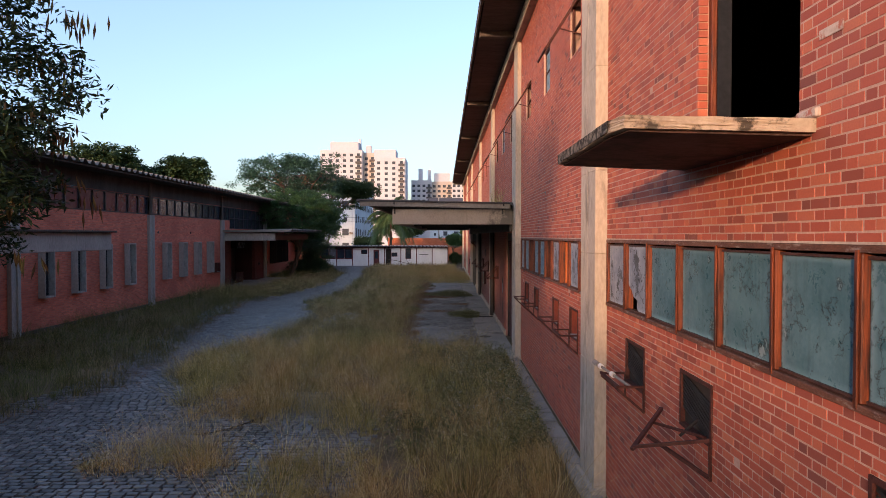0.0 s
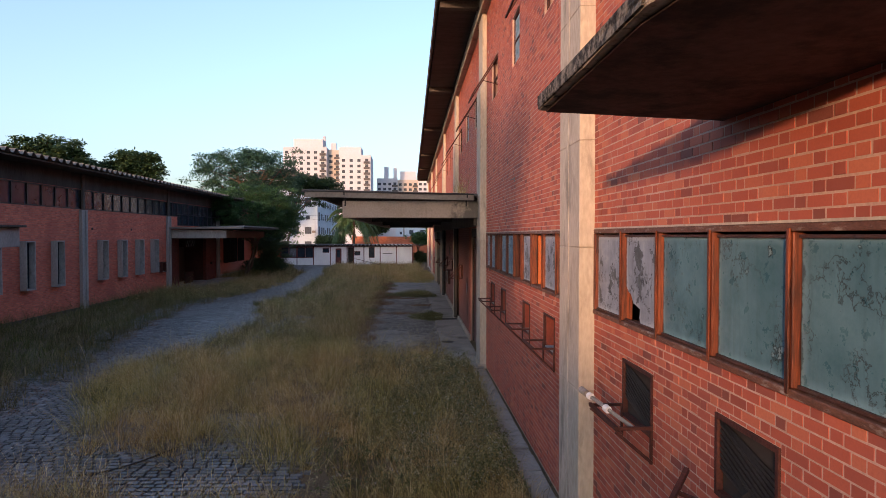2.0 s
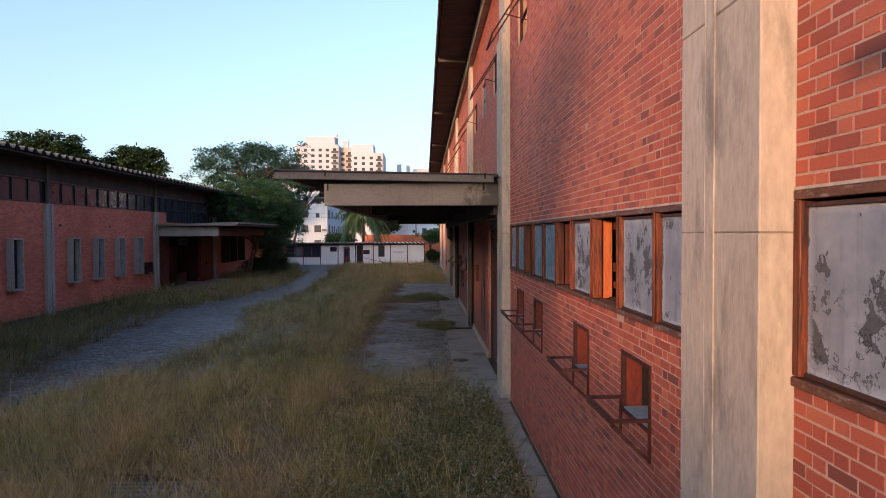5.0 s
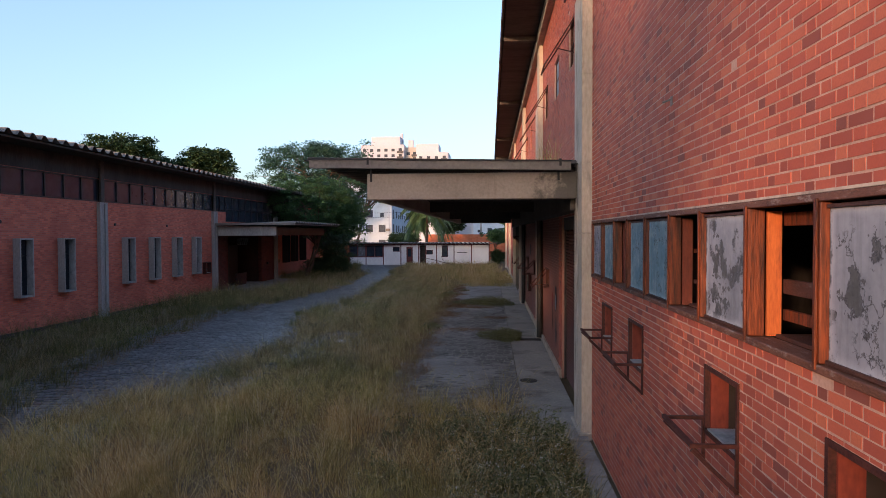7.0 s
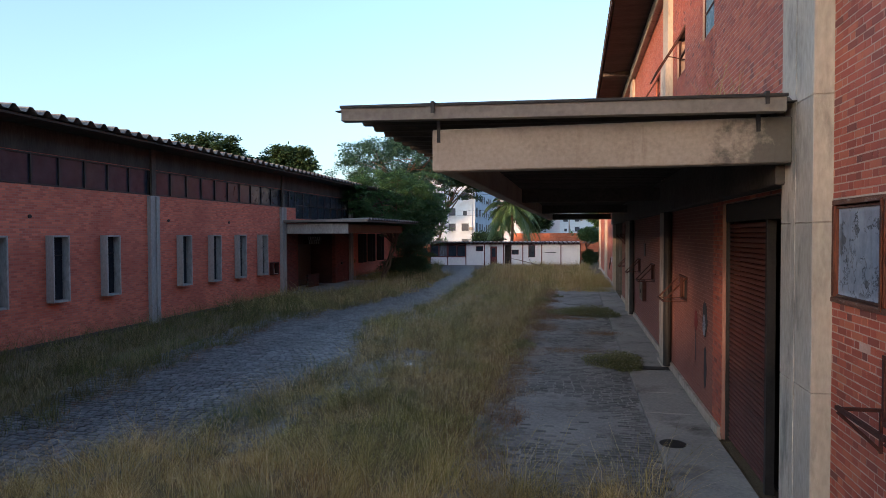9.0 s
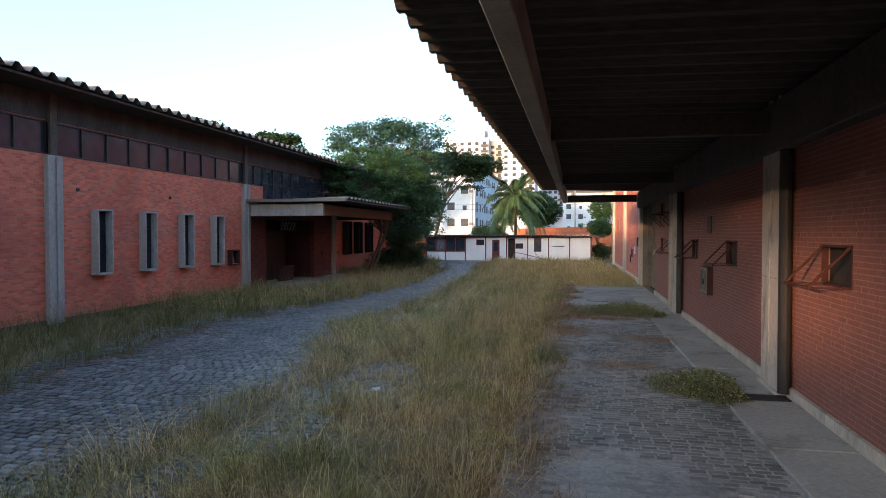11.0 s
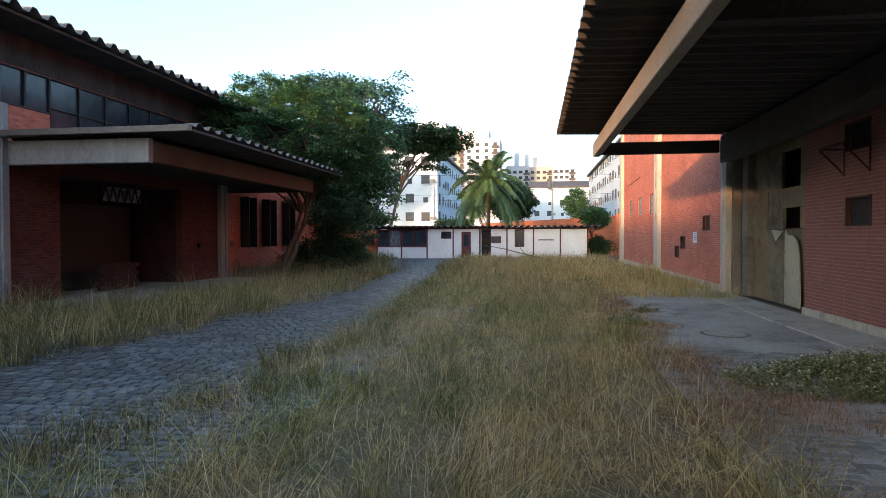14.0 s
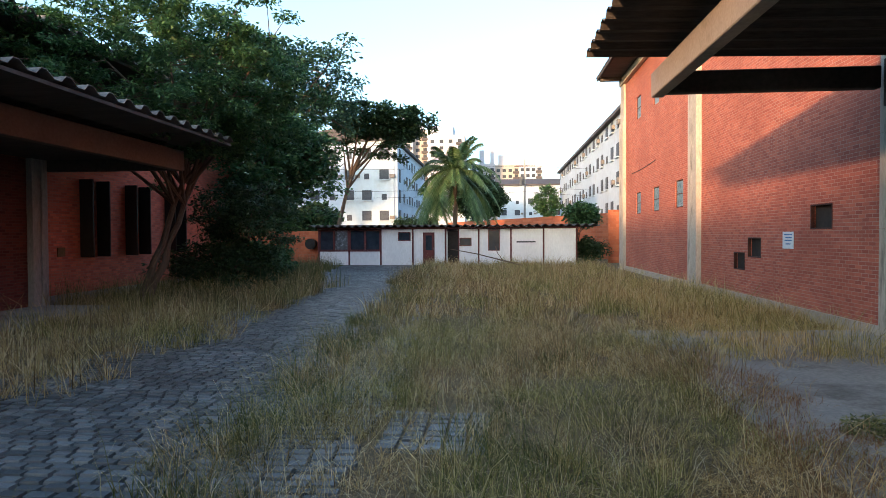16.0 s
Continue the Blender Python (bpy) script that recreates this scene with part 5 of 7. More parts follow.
def shed_window(x0, x1, z0, z1, mat=PANE_DARK):
    bm = bmesh.new()
    for lims in ((x0, x0 + 0.05, z0, z1), (x1 - 0.05, x1, z0, z1), (x0 + 0.05, x1 - 0.05, z0, z0 + 0.05), (x0 + 0.05, x1 - 0.05, z1 - 0.05, z1)):
        box(bm, lims[0], lims[1], SY - 0.02, SY + 0.05, lims[2], lims[3])
    wf = part("window_frame", bm, MAROON)
    obs.append(wf)
    block("pane", (x0 + 0.05, x1 - 0.05, SY + 0.03, SY + 0.04, z0 + 0.05, z1 - 0.05), mat, wf)
for x in POSTS:
    obs.append(block("post", (x - 0.05, x + 0.05, SY - 0.05, SY + 0.05, 0.0, 2.32), MAROON))
for x0, x1 in zip(POSTS, POSTS[1:]):
    a, b = x0 + 0.052, x1 - 0.052
    if b < -14:
        shed_panel(a, b, 0.0, 0.88)
        obs.append(block("rail", (a, b, SY - 0.03, SY + 0.05, 0.885, 0.95), MAROON))
        m = (a + b) / 2
        shed_window(a, m - 0.02, 0.955, 2.25)
        shed_window(m + 0.02, b, 0.955, 2.25, PANE_GREY if x0 < -17 else PANE_DARK)
    elif x0 == POSTS[2]:
        shed_panel(a, -13.3, 0, 2.3), shed_panel(-12.48, b, 0, 2.3), shed_panel(-13.298, -12.482, 0, 1.55), shed_panel(-13.298, -12.482, 2.13, 2.3), shed_window(-13.295, -12.485, 1.555, 2.125)
    elif x0 == POSTS[3]:
        shed_panel(a, -11.68, 0, 2.3), shed_panel(-10.92, b, 0, 2.3), shed_panel(-11.678, -10.922, 2.1, 2.3)
        obs.append(block("door", (-11.67, -10.93, SY - 0.02, SY + 0.03, 0.0, 2.09), MAROON, bevel=0.005))
        block("door_light", (-11.5, -11.1, SY - 0.028, SY - 0.021, 0.95, 1.9), PANE_DARK, obs[-1])
        block("handle", (-11.02, -10.97, SY - 0.05, SY - 0.021, 1.0, 1.12), GALV, obs[-1])
    elif x0 == POSTS[4]:
        shed_panel(a, -10.1, 0, 2.3), shed_panel(-9.4, -9.33, 0, 2.3), shed_panel(-8.55, b, 0, 2.3), shed_panel(-9.328, -8.552, 0, 1.2), shed_panel(-9.328, -8.552, 1.75, 2.3), shed_window(-9.325, -8.555, 1.21, 1.74)
        # Near-black sheet set back in the doorway, for the unlit inside.
        obs.append(block("dark_doorway", (-10.09, -9.41, SY + 0.3, SY + 0.32, 0.0, 2.2), INSIDE))
        obs.append(block("post", (-9.42, -9.34, SY - 0.03, SY - 0.002, 0, 2.3), MAROON))
    elif x0 == POSTS[5]:
        shed_panel(a, -7.5, 0, 2.3), shed_panel(-6.75, b, 0, 2.3), shed_panel(-7.498, -6.752, 0, 0.9), shed_window(-7.495, -6.755, 0.91, 2.25)
    else:
        shed_panel(a, b, 0, 2.3)
obs.append(block("scrawl_bar", (-5.7, -4.5, SY - 0.006, SY - 0.002, 1.42, 1.5), SPRAY_DARK))
obs += [block("header_board", (-18.6, -1.85, SY - 0.06, SY + 0.06, 2.325, 2.42), MAROON), block("back_wall", (-18.5, -1.95, SY + 4.5, SY + 4.6, 0, 2.6), WHITE),
        block("side_wall", (-18.55, -18.45, SY + 0.07, SY + 4.5, 0, 2.32), MAROON), block("side_wall", (-2.0, -1.9, SY + 0.07, SY + 4.5, 0, 2.32), MAROON), block("shed_ceiling", (-18.5, -1.95, SY + 0.1, SY + 4.45, 2.33, 2.36), INSIDE)]
verts, faces = [], []
nr = 74
for i in range(nr * 8 + 1):
    x = -19.05 + 18.5 * i / (nr * 8)
    h = 0.075 * math.sin(2 * math.pi * i / 8 * 0.5)
    for (y, z) in ((SY - 0.55, 2.5), (SY + 4.8, 2.5)):
        verts += [(x, y, z + h), (x, y, z + h + 0.03)]
for i in range(nr * 8):
    a, b = 4 * i, 4 * i + 4
    faces += [(a, a + 2, b + 2, b), (a + 1, b + 1, b + 3, a + 3), (a, b, b + 1, a + 1), (a + 2, a + 3, b + 3, b + 2)]
obs.append(mesh_object("roof_sheet", verts, faces, SHEET_DARK))
under(shed, *obs)

# boundary walls
tagged(block("wall_boundary_left", (-30, -19.0, 75.5, 75.7, 0, 2.25), ORANGE_WALL), "orange block boundary wall beside the shed", "wall", kind="structure")
bw = bmesh.new()
m = Matrix.Translation((4.5, 75, 0)) @ Matrix.Rotation(math.atan2(32, -15), 4, "Z")
box(bw, 0, 42, -0.1, 0.1, 0, 3.55, m)
tagged(part("wall_boundary", bw, ORANGE_WALL), "orange block boundary wall behind the shed", "wall", kind="structure")
tagged(block("wall_boundary_right", (0.5, 30, 75.2, 75.4, 0, 3.55), ORANGE_WALL), "orange block boundary wall beyond the hall", "wall", kind="structure")
ws = thing("water_tank", (-19.9, 74.9, 1.35), "dark round tank fixed on the boundary wall", "tank")
under(ws, part("drum", bar(bmesh.new(), (-19.9, 75.49, 1.35), (-19.9, 75.0, 1.35), 0.75, sides=18), BLACK_STEEL))

# ---------------------------------------------------------------- buildings beyond the yard
def window_mesh(name, w, h, d, mat):
    bm = bmesh.new()
    box(bm, -w / 2, w / 2, -d, 0.0, 0, h)
    me = bpy.data.meshes.new(name)
    bm.to_mesh(me)
    bm.free()
    me.materials.append(mat)
    return me


WIN = window_mesh("window", 1.3, 1.35, 0.06, WIN_GLASS)
WIN_SMALL = window_mesh("window", 0.7, 0.8, 0.06, WIN_GLASS)
SILL = window_mesh("sill", 1.6, 0.12, 0.25, APT_WHITE)
WIN_TOWER = window_mesh("window", 1.7, 1.5, 0.1, WIN_GLASS)
AC_UNIT = window_mesh("air_conditioner", 0.7, 0.45, 0.32, GALV)
BALCONY = window_mesh("balcony", 3.2, 1.1, 1.1, ROOF_DARK)


def stuck(name, me, parent, m):
    ob = new(name, me)
    ob.parent = parent
    ob.matrix_basis = m
    return ob


def facade(parent, origin, along, count, floors, pitch, storey, first, meshes, skip=0.0, sills=True):
    """Windows on a facade: origin is its lower corner, along the way it runs (a unit vector), seen with its face to the right of along turned back."""
    a = Vector(along)
    out = Vector((a.y, -a.x, 0))
    turn = Matrix((( a.x, -out.x, 0, 0), (a.y, -out.y, 0, 0), (0, 0, 1, 0), (0, 0, 0, 1)))
    for f in range(floors):
        for c in range(count):
            if rng.random() < skip:
                continue
            p = Vector(origin) + a * (pitch * (c + 0.5)) + Vector((0, 0, first + f * storey)) + out * 0.02
            me = meshes[(c + (f if len(meshes) > 2 else 0)) % len(meshes)]
            win = stuck("window", me, parent, Matrix.Translation(p) @ turn)
            if sills and me is WIN:
                stuck("sill", SILL, win, Matrix.Translation((0, 0, -0.14)))
            if sills and rng.random() < 0.17:
                stuck("air_conditioner", AC_UNIT, parent, Matrix.Translation(p + a * 1.15 + Vector((0, 0, 0.2))) @ turn)


def slab_block(name, x0, x1, y0, y1, top, label, faces, wall=APT_WHITE):
    b = thing(name, (0, 0, 0), label, "building", "apartment blocks")
    block("wall", (x0, x1, y0, y1, 0, top), wall, b)
    block("roof", (x0 - 0.5, x1 + 0.5, y0 - 0.5, y1 + 0.5, top + 0.003, top + 0.35), ROOF_DARK, b)
    bm = bmesh.new()
    mx = (x0 + x1) / 2
    if (x1 - x0) < (y1 - y0):
        vs = [bm.verts.new(v) for v in ((x0 - 0.5, y0 - 0.5, top + 0.36), (x1 + 0.5, y0 - 0.5, top + 0.36), (x1 + 0.5, y1 + 0.5, top + 0.36), (x0 - 0.5, y1 + 0.5, top + 0.36), (mx, y0 - 0.5, top + 2.0), (mx, y1 + 0.5, top + 2.0))]
        for f in ((0, 1, 4), (2, 3, 5), (1, 2, 5, 4), (3, 0, 4, 5)):
            bm.faces.new([vs[i] for i in f])
    else:
        my = (y0 + y1) / 2
        vs = [bm.verts.new(v) for v in ((x0 - 0.5, y0 - 0.5, top + 0.36), (x1 + 0.5, y0 - 0.5, top + 0.36), (x1 + 0.5, y1 + 0.5, top + 0.36), (x0 - 0.5, y1 + 0.5, top + 0.36), (x0 - 0.5, my, top + 2.2), (x1 + 0.5, my, top + 2.2))]
        for f in ((0, 1, 5, 4), (2, 3, 4, 5), (1, 2, 5), (3, 0, 4)):
            bm.faces.new([vs[i] for i in f])
    part("roof_ridge", bm, ROOF_DARK, b)
    for origin, along, count, floors, pitch in faces:
        facade(b, origin, along, count, floors, pitch, 2.85, 1.2, (WIN, WIN_SMALL, WIN))
    return b


a = slab_block("apartment_building", -36, -21.2, 118, 156, 15.0, "five storey pale blue-white apartment block behind the shed",
               [((-21.2, 123, 0), (0, 1, 0), 11, 5, 3.0), ((-36, 118, 0), (1, 0, 0), 6, 5, 2.45)])
block("stair_tower", (-21.2, -20.7, 118.2, 122.6, 0, 14.9), APT_WHITE, a)
for f in range(5):
    block("stair_panel", (-20.699, -20.6, 119.6, 120.8, 0.9 + 2.85 * f, 2.7 + 2.85 * f), WIN_GLASS, a)
slab_block("apartment_building", 5.2, 18, 88, 156, 13.9, "five storey white apartment block beyond the brick hall", [((5.2, 156, 0), (0, -1, 0), 21, 5, 3.2), ((5.2, 88, 0), (1, 0, 0), 3, 5, 4.0)])
slab_block("apartment_building", -7, 9.5, 190, 202, 14.3, "four storey white apartment block with a dark tiled roof", [((-7, 190, 0), (1, 0, 0), 5, 4, 3.3)])


def tower(name, label, blocks, floors_of):
    t = thing(name, (-0.62, -1.96, 0), label, "building", "far towers")
    t.scale = (0.72, 0.72, 0.71)
    for x0, x1, y0, y1, top, mat in blocks:
        block("wall", (x0, x1, y0, y1, 0, top), mat, t)
    for origin, along, count, floors, pitch, first in floors_of:
        a = Vector(along)
        out = Vector((a.y, -a.x, 0))
        turn = Matrix(((a.x, -out.x, 0, 0), (a.y, -out.y, 0, 0), (0, 0, 1, 0), (0, 0, 0, 1)))
        for f in range(floors):
            for c in range(count):
                p = Vector(origin) + a * (pitch * (c + 0.5)) + Vector((0, 0, first + 3.0 * f)) + out * 0.03
                if c == count - 1:
                    stuck("balcony", BALCONY, t, Matrix.Translation(p) @ turn)
                    stuck("window", WIN_TOWER, t, Matrix.Translation(p + Vector((0, 0, 1.1))) @ turn)
                else:
                    stuck("window", WIN_TOWER, t, Matrix.Translation(p + Vector((0, 0, 0.9))) @ turn)
    return t


tower("apartment_tower", "tall cream apartment tower with ochre bands far off",
      [(-70, -47, 330, 350, 53.0, TOWER_HAZED), (-47, -40, 334, 350, 52.0, TOWER_OCHRE), (-40, -23.5, 328, 350, 48.5, TOWER_HAZED), (-65, -49.5, 333, 347, 57.8, TOWER_HAZED),
       (-41, -29, 333, 347, 53.6, TOWER_HAZED), (-50.4, -49, 340, 342, 60.5, TOWER_HAZED), (-46, -43, 338, 341, 56.5, TOWER_HAZED)],
      [((-70, 330, 0), (1, 0, 0), 6, 12, 3.8, 15.5), ((-40, 328, 0), (1, 0, 0), 4, 11, 4.1, 14), ((-47, 334, 0), (1, 0, 0), 2, 12, 3.4, 14)])
tower("apartment_tower", "cream apartment tower with a yellow bay far off",
      [(-22, -10, 360, 378, 39, TOWER_HAZED), (-10, 2, 363, 378, 38.5, TOWER_OCHRE), (2, 13, 360, 378, 39, TOWER_HAZED), (-8.5, 1, 364, 374, 43.6, TOWER_HAZED), (-18, -15.5, 366, 370, 46.5, TOWER_HAZED),
       (-12.5, -10.5, 366, 370, 46, TOWER_HAZED)],
      [((-22, 360, 0), (1, 0, 0), 4, 8, 3.0, 13), ((-10, 363, 0), (1, 0, 0), 4, 8, 3.0, 13), ((2, 360, 0), (1, 0, 0), 4, 8, 2.75, 13)])

# power pole and wires
pole = thing("power_pole", (-3.5, 112, 0), "grey concrete power pole with wires behind the shed", "pole")
under(pole, part("mast", bar(bmesh.new(), (-3.5, 112, 0), (-3.5, 112, 11.5), 0.34, 0.2, sides=10), CONCRETE_GREY),
      part("cross_arm", bar(bmesh.new(), (-4.8, 112, 10.6), (-2.2, 112, 10.6), 0.1), WOOD_DARK),
      part("transformer", bar(bmesh.new(), (-3.9, 111.6, 8.2), (-3.9, 111.6, 9.2), 0.55, sides=12), GALV))


# ---------------------------------------------------------------- trees
def tube_path(bm, pts, radii, sides=7):
    rings = []
    for i, p in enumerate(pts):
        way = (pts[min(i + 1, len(pts) - 1)] - pts[max(i - 1, 0)]).normalized()
        q = way.to_track_quat("Z", "Y")
        rings.append([bm.verts.new(p + q @ Vector((math.cos(2 * math.pi * k / sides), math.sin(2 * math.pi * k / sides), 0)) * radii[i]) for k in range(sides)])
    for r, s in zip(rings, rings[1:]):
        for k in range(sides):
            bm.faces.new((r[k], r[(k + 1) % sides], s[(k + 1) % sides], s[k]))
    return bm


def leaf_cloud(name, centres, per, spread, length, width, mat, parent, gen, droop=0.3):
    """Sprays of small leaflets about each centre."""
    c = np.repeat(np.asarray(centres, float), per, axis=0)
    n = len(c)
    d = gen.normal(size=(n, 3))
    d /= np.linalg.norm(d, axis=1, keepdims=True)
    base = c + d * (gen.random((n, 1)) ** 0.5) * np.asarray(spread)
    axis = gen.normal(size=(n, 3))
    axis[:, 2] = axis[:, 2] * 0.45 - droop
    axis /= np.linalg.norm(axis, axis=1, keepdims=True)
    side = np.cross(axis, gen.normal(size=(n, 3)) * 0.5 + [0, 0, 1])
    side /= np.linalg.norm(side, axis=1, keepdims=True) + 1e-9
    L = length * (0.6 + 0.8 * gen.random((n, 1)))
    W = width * (0.6 + 0.8 * gen.random((n, 1)))
    v = np.stack([base, base + axis * L * 0.5 + side * W, base + axis * L, base + axis * L * 0.5 - side * W], 1).reshape(-1, 3)
    return quick_mesh(name, v, np.arange(4 * n), np.full(n, 4), mat, parent)


def tree(name, label, base, trunk_h, crown, radii, r0, mat, seed, limbs=9, clumps=160, per=60, spread=(0.6, 0.6, 0.4), leaf=(0.16, 0.03), lean=(0, 0), hollow=0.35, stems=1, bark=BARK, category="tree", floor=None):
    """A tapered trunk with forking limbs that end in sprays of leaves inside an uneven crown."""
    gen = np.random.default_rng(seed)
    t = thing(name, base, label, category)
    b, c = Vector(base), Vector(crown)
    tips = []
    bm = bmesh.new()
    for s in range(stems):
        off = Vector((gen.normal() * 0.12, gen.normal() * 0.12, 0)) * (s > 0)
        top = b + Vector((lean[0] + gen.normal() * 0.25 * s, lean[1] + gen.normal() * 0.25 * s, trunk_h))
        pts = [(b + off).lerp(top, k / 6) + Vector((gen.normal(), gen.normal(), 0)) * 0.05 * (k > 0) for k in range(7)]
        tube_path(bm, pts, [r0 * (1.25 if k == 0 else 1 - 0.45 * k / 6) for k in range(7)], 9)
        for i in range(limbs):
            th = 2 * math.pi * (i + gen.random()) / limbs
            end = c + Vector((math.cos(th) * radii[0] * gen.uniform(0.35, 0.85), math.sin(th) * radii[1] * gen.uniform(0.35, 0.85), radii[2] * gen.uniform(-0.4, 0.75)))
            start = pts[-1] if gen.random() < 0.6 else pts[-2]
            mid = start.lerp(end, 0.5) + Vector((0, 0, gen.uniform(0.0, 0.25) * radii[2]))
            lp = [start, start.lerp(mid, 0.5), mid, mid.lerp(end, 0.5), end]
            tube_path(bm, lp, [r0 * 0.5, r0 * 0.4, r0 * 0.28, r0 * 0.17, r0 * 0.06], 6)
            for _ in range(3):
                q = mid.lerp(end, gen.random())
                e = q + Vector((gen.normal() * radii[0], gen.normal() * radii[1], gen.normal() * radii[2] * 0.7)) * 0.3
                tube_path(bm, [q, q.lerp(e, 0.5) + Vector((0, 0, 0.1)), e], [r0 * 0.15, r0 * 0.09, r0 * 0.03], 5)
                tips.append(e)
            tips.append(end)
    trunk = part("trunk", bm, bark)
    cs = []
    lobes = [Vector((gen.normal(), gen.normal(), gen.normal() * 0.7)).normalized() for _ in range(11)]
    while len(cs) < clumps:
        d = Vector((gen.normal(), gen.normal(), gen.normal())).normalized()
        bulge = 0.72 + 0.34 * max(0.0, max(d.dot(q) for q in lobes) - 0.55) / 0.45
        r = (hollow + (1 - hollow) * gen.random() ** 0.6) * bulge
        p = c + Vector((d.x * radii[0], d.y * radii[1], d.z * radii[2])) * r
        if floor is not None and p.z < floor:
            continue
        cs.append(p)
    cs += tips
    leaves = leaf_cloud("crown", [tuple(p) for p in cs], per, spread, leaf[0], leaf[1], mat, None, gen)
    under(t, trunk, leaves)
    return t


tree("acacia_tree", "leaning green feather-leaved tree beside the low brick hall", (-17.0, 49.4, 0), 3.4, (-16.35, 49.2, 5.95), (4.7, 4.1, 2.75), 0.12, LEAF, 11, limbs=13, clumps=430, per=172,
     spread=(0.4, 0.4, 0.17), leaf=(0.145, 0.027), lean=(1.0, 0.5), stems=2, hollow=0.5, floor=4.1)
tree("acacia_tree", "dark green feather-leaved young tree under the larger one", (-15.5, 52.6, 0), 1.4, (-15.2, 52.3, 2.5), (1.8, 1.9, 1.5), 0.07, LEAF_DARK, 12, limbs=9, clumps=70, per=110, spread=(0.5, 0.5, 0.16), leaf=(0.14, 0.026))
tree("shrub", "dense dark green shrub at the foot of the tree", (-15.9, 52.0, 0), 0.5, (-15.8, 52.0, 1.0), (2.0, 1.8, 1.1), 0.05, LEAF_DARK, 13, limbs=8, clumps=80, per=80, spread=(0.45, 0.45, 0.25), leaf=(0.16, 0.03), category="shrub", floor=0.15)
tree("shrub", "grey-green shrub beside the road", (-16.6, 57.0, 0), 0.4, (-16.6, 57.0, 0.8), (1.7, 2.2, 0.8), 0.04, LEAF, 14, limbs=7, clumps=90, per=70, spread=(0.35, 0.35, 0.25), leaf=(0.18, 0.04), category="shrub", floor=0.12)
tree("broad_tree", "tall airy olive-green tree behind the low hall", (-22.3, 72, 0), 7, (-22.0, 71, 11.6), (7.2, 5.8, 3.7), 0.35, LEAF_OLIVE, 15, limbs=14, clumps=270, per=75, spread=(0.95, 0.95, 0.5), leaf=(0.3, 0.07), hollow=0.45)
tree("broad_tree", "dark flat-crowned tree beside the apartment block", (-19.8, 80, 0), 6.6, (-15.9, 80, 10.6), (4.3, 3.4, 1.5), 0.2, LEAF_DARK, 16, lean=(1.6, 0), limbs=10, clumps=130, per=90, spread=(0.7, 0.7, 0.35), leaf=(0.3, 0.09))
tree("broad_tree", "green tree filling in behind the feather-leaved one", (-18.2, 61, 0), 3.2, (-17.5, 60.5, 5.2), (3.8, 3.4, 3.3), 0.16, LEAF, 17, limbs=11, clumps=260, per=90, spread=(0.8, 0.8, 0.5), leaf=(0.26, 0.06))
for seed, x, y, h, r in ((18, -50.5, 79, 15.6, 5.2), (19, -45.8, 86, 13.6, 4.4), (20, -41.8, 85, 14.6, 3.8), (31, -57, 82, 14.2, 5.0)):
    tree("broad_tree", "dark dense tree rising behind the low hall roof", (x, y, 0), h * 0.5, (x, y, h - 1.5), (r, r * 0.8, 3.3), 0.4, LEAF_DARK, seed, limbs=10, clumps=170, per=75, spread=(1.0, 1.0, 0.5), leaf=(0.45, 0.14))
tree("broad_tree", "round dark tree beside the palm", (-9.3, 108, 0), 3.5, (-9.2, 108, 6.8), (3.5, 3.4, 2.9), 0.2, LEAF_DARK, 21, limbs=9, clumps=170, per=70, spread=(0.8, 0.8, 0.6), leaf=(0.4, 0.12))
tree("shrub", "green creeper bush on the boundary wall", (-1.2, 78, 0), 1.8, (-0.9, 77.6, 3.4), (1.4, 1.0, 0.9), 0.06, LEAF, 22, limbs=7, clumps=90, per=60, spread=(0.4, 0.4, 0.35), leaf=(0.22, 0.06), category="shrub")
tree("shrub", "dark bush beside the shed", (-0.9, 74.2, 0), 0.6, (-0.9, 74.2, 0.9), (0.9, 0.9, 0.75), 0.05, LEAF_DARK, 23, limbs=6, clumps=60, per=60, spread=(0.35, 0.35, 0.35), leaf=(0.2, 0.05), category="shrub", floor=0.1)
tree("broad_tree", "small tree behind the boundary wall", (4.8, 150, 0), 3, (2.2, 150, 8), (2.6, 2.6, 3.5), 0.15, LEAF, 24, limbs=7, clumps=70, per=60, spread=(0.8, 0.8, 0.6), leaf=(0.4, 0.12))
tree("broad_tree", "low trees behind the shed", (-25.5, 92, 0), 2.5, (-26, 92, 3.4), (4, 3, 1.7), 0.2, LEAF_DARK, 25, limbs=8, clumps=110, per=60, spread=(0.8, 0.8, 0.5), leaf=(0.4, 0.12))
tree("broad_tree", "low trees behind the shed", (-15.6, 100, 0), 1.4, (-15.8, 100, 2.8), (2.2, 2.0, 1.1), 0.14, LEAF_DARK, 26, limbs=8, clumps=80, per=60, spread=(0.7, 0.7, 0.5), leaf=(0.35, 0.1))

# Added out of view: its high crown stops sun on the canopy beam and shutter.
tree("broad_tree", "unseen dense tree added in the gap to keep sun off the canopy front", (-18.4, -20.8, 0), 6.2, (-18.0, -20.6, 10.1), (3.0, 5.6, 3.1), 0.28, LEAF_DARK, 32, limbs=11, clumps=210, per=70, spread=(0.8, 0.8, 0.45), leaf=(0.4, 0.13), hollow=0.15)
# Added out of view only for its dappled shadow on the hall wall.
tree("broad_tree", "unseen leafy tree added behind the path to dapple the wall", (-12.9, -19.7, 0), 5.4, (-12.7, -19.5, 8.3), (1.1, 1.4, 1.7), 0.14, LEAF_DARK, 29, limbs=7, clumps=30, per=40, spread=(0.45, 0.45, 0.4), leaf=(0.25, 0.07))
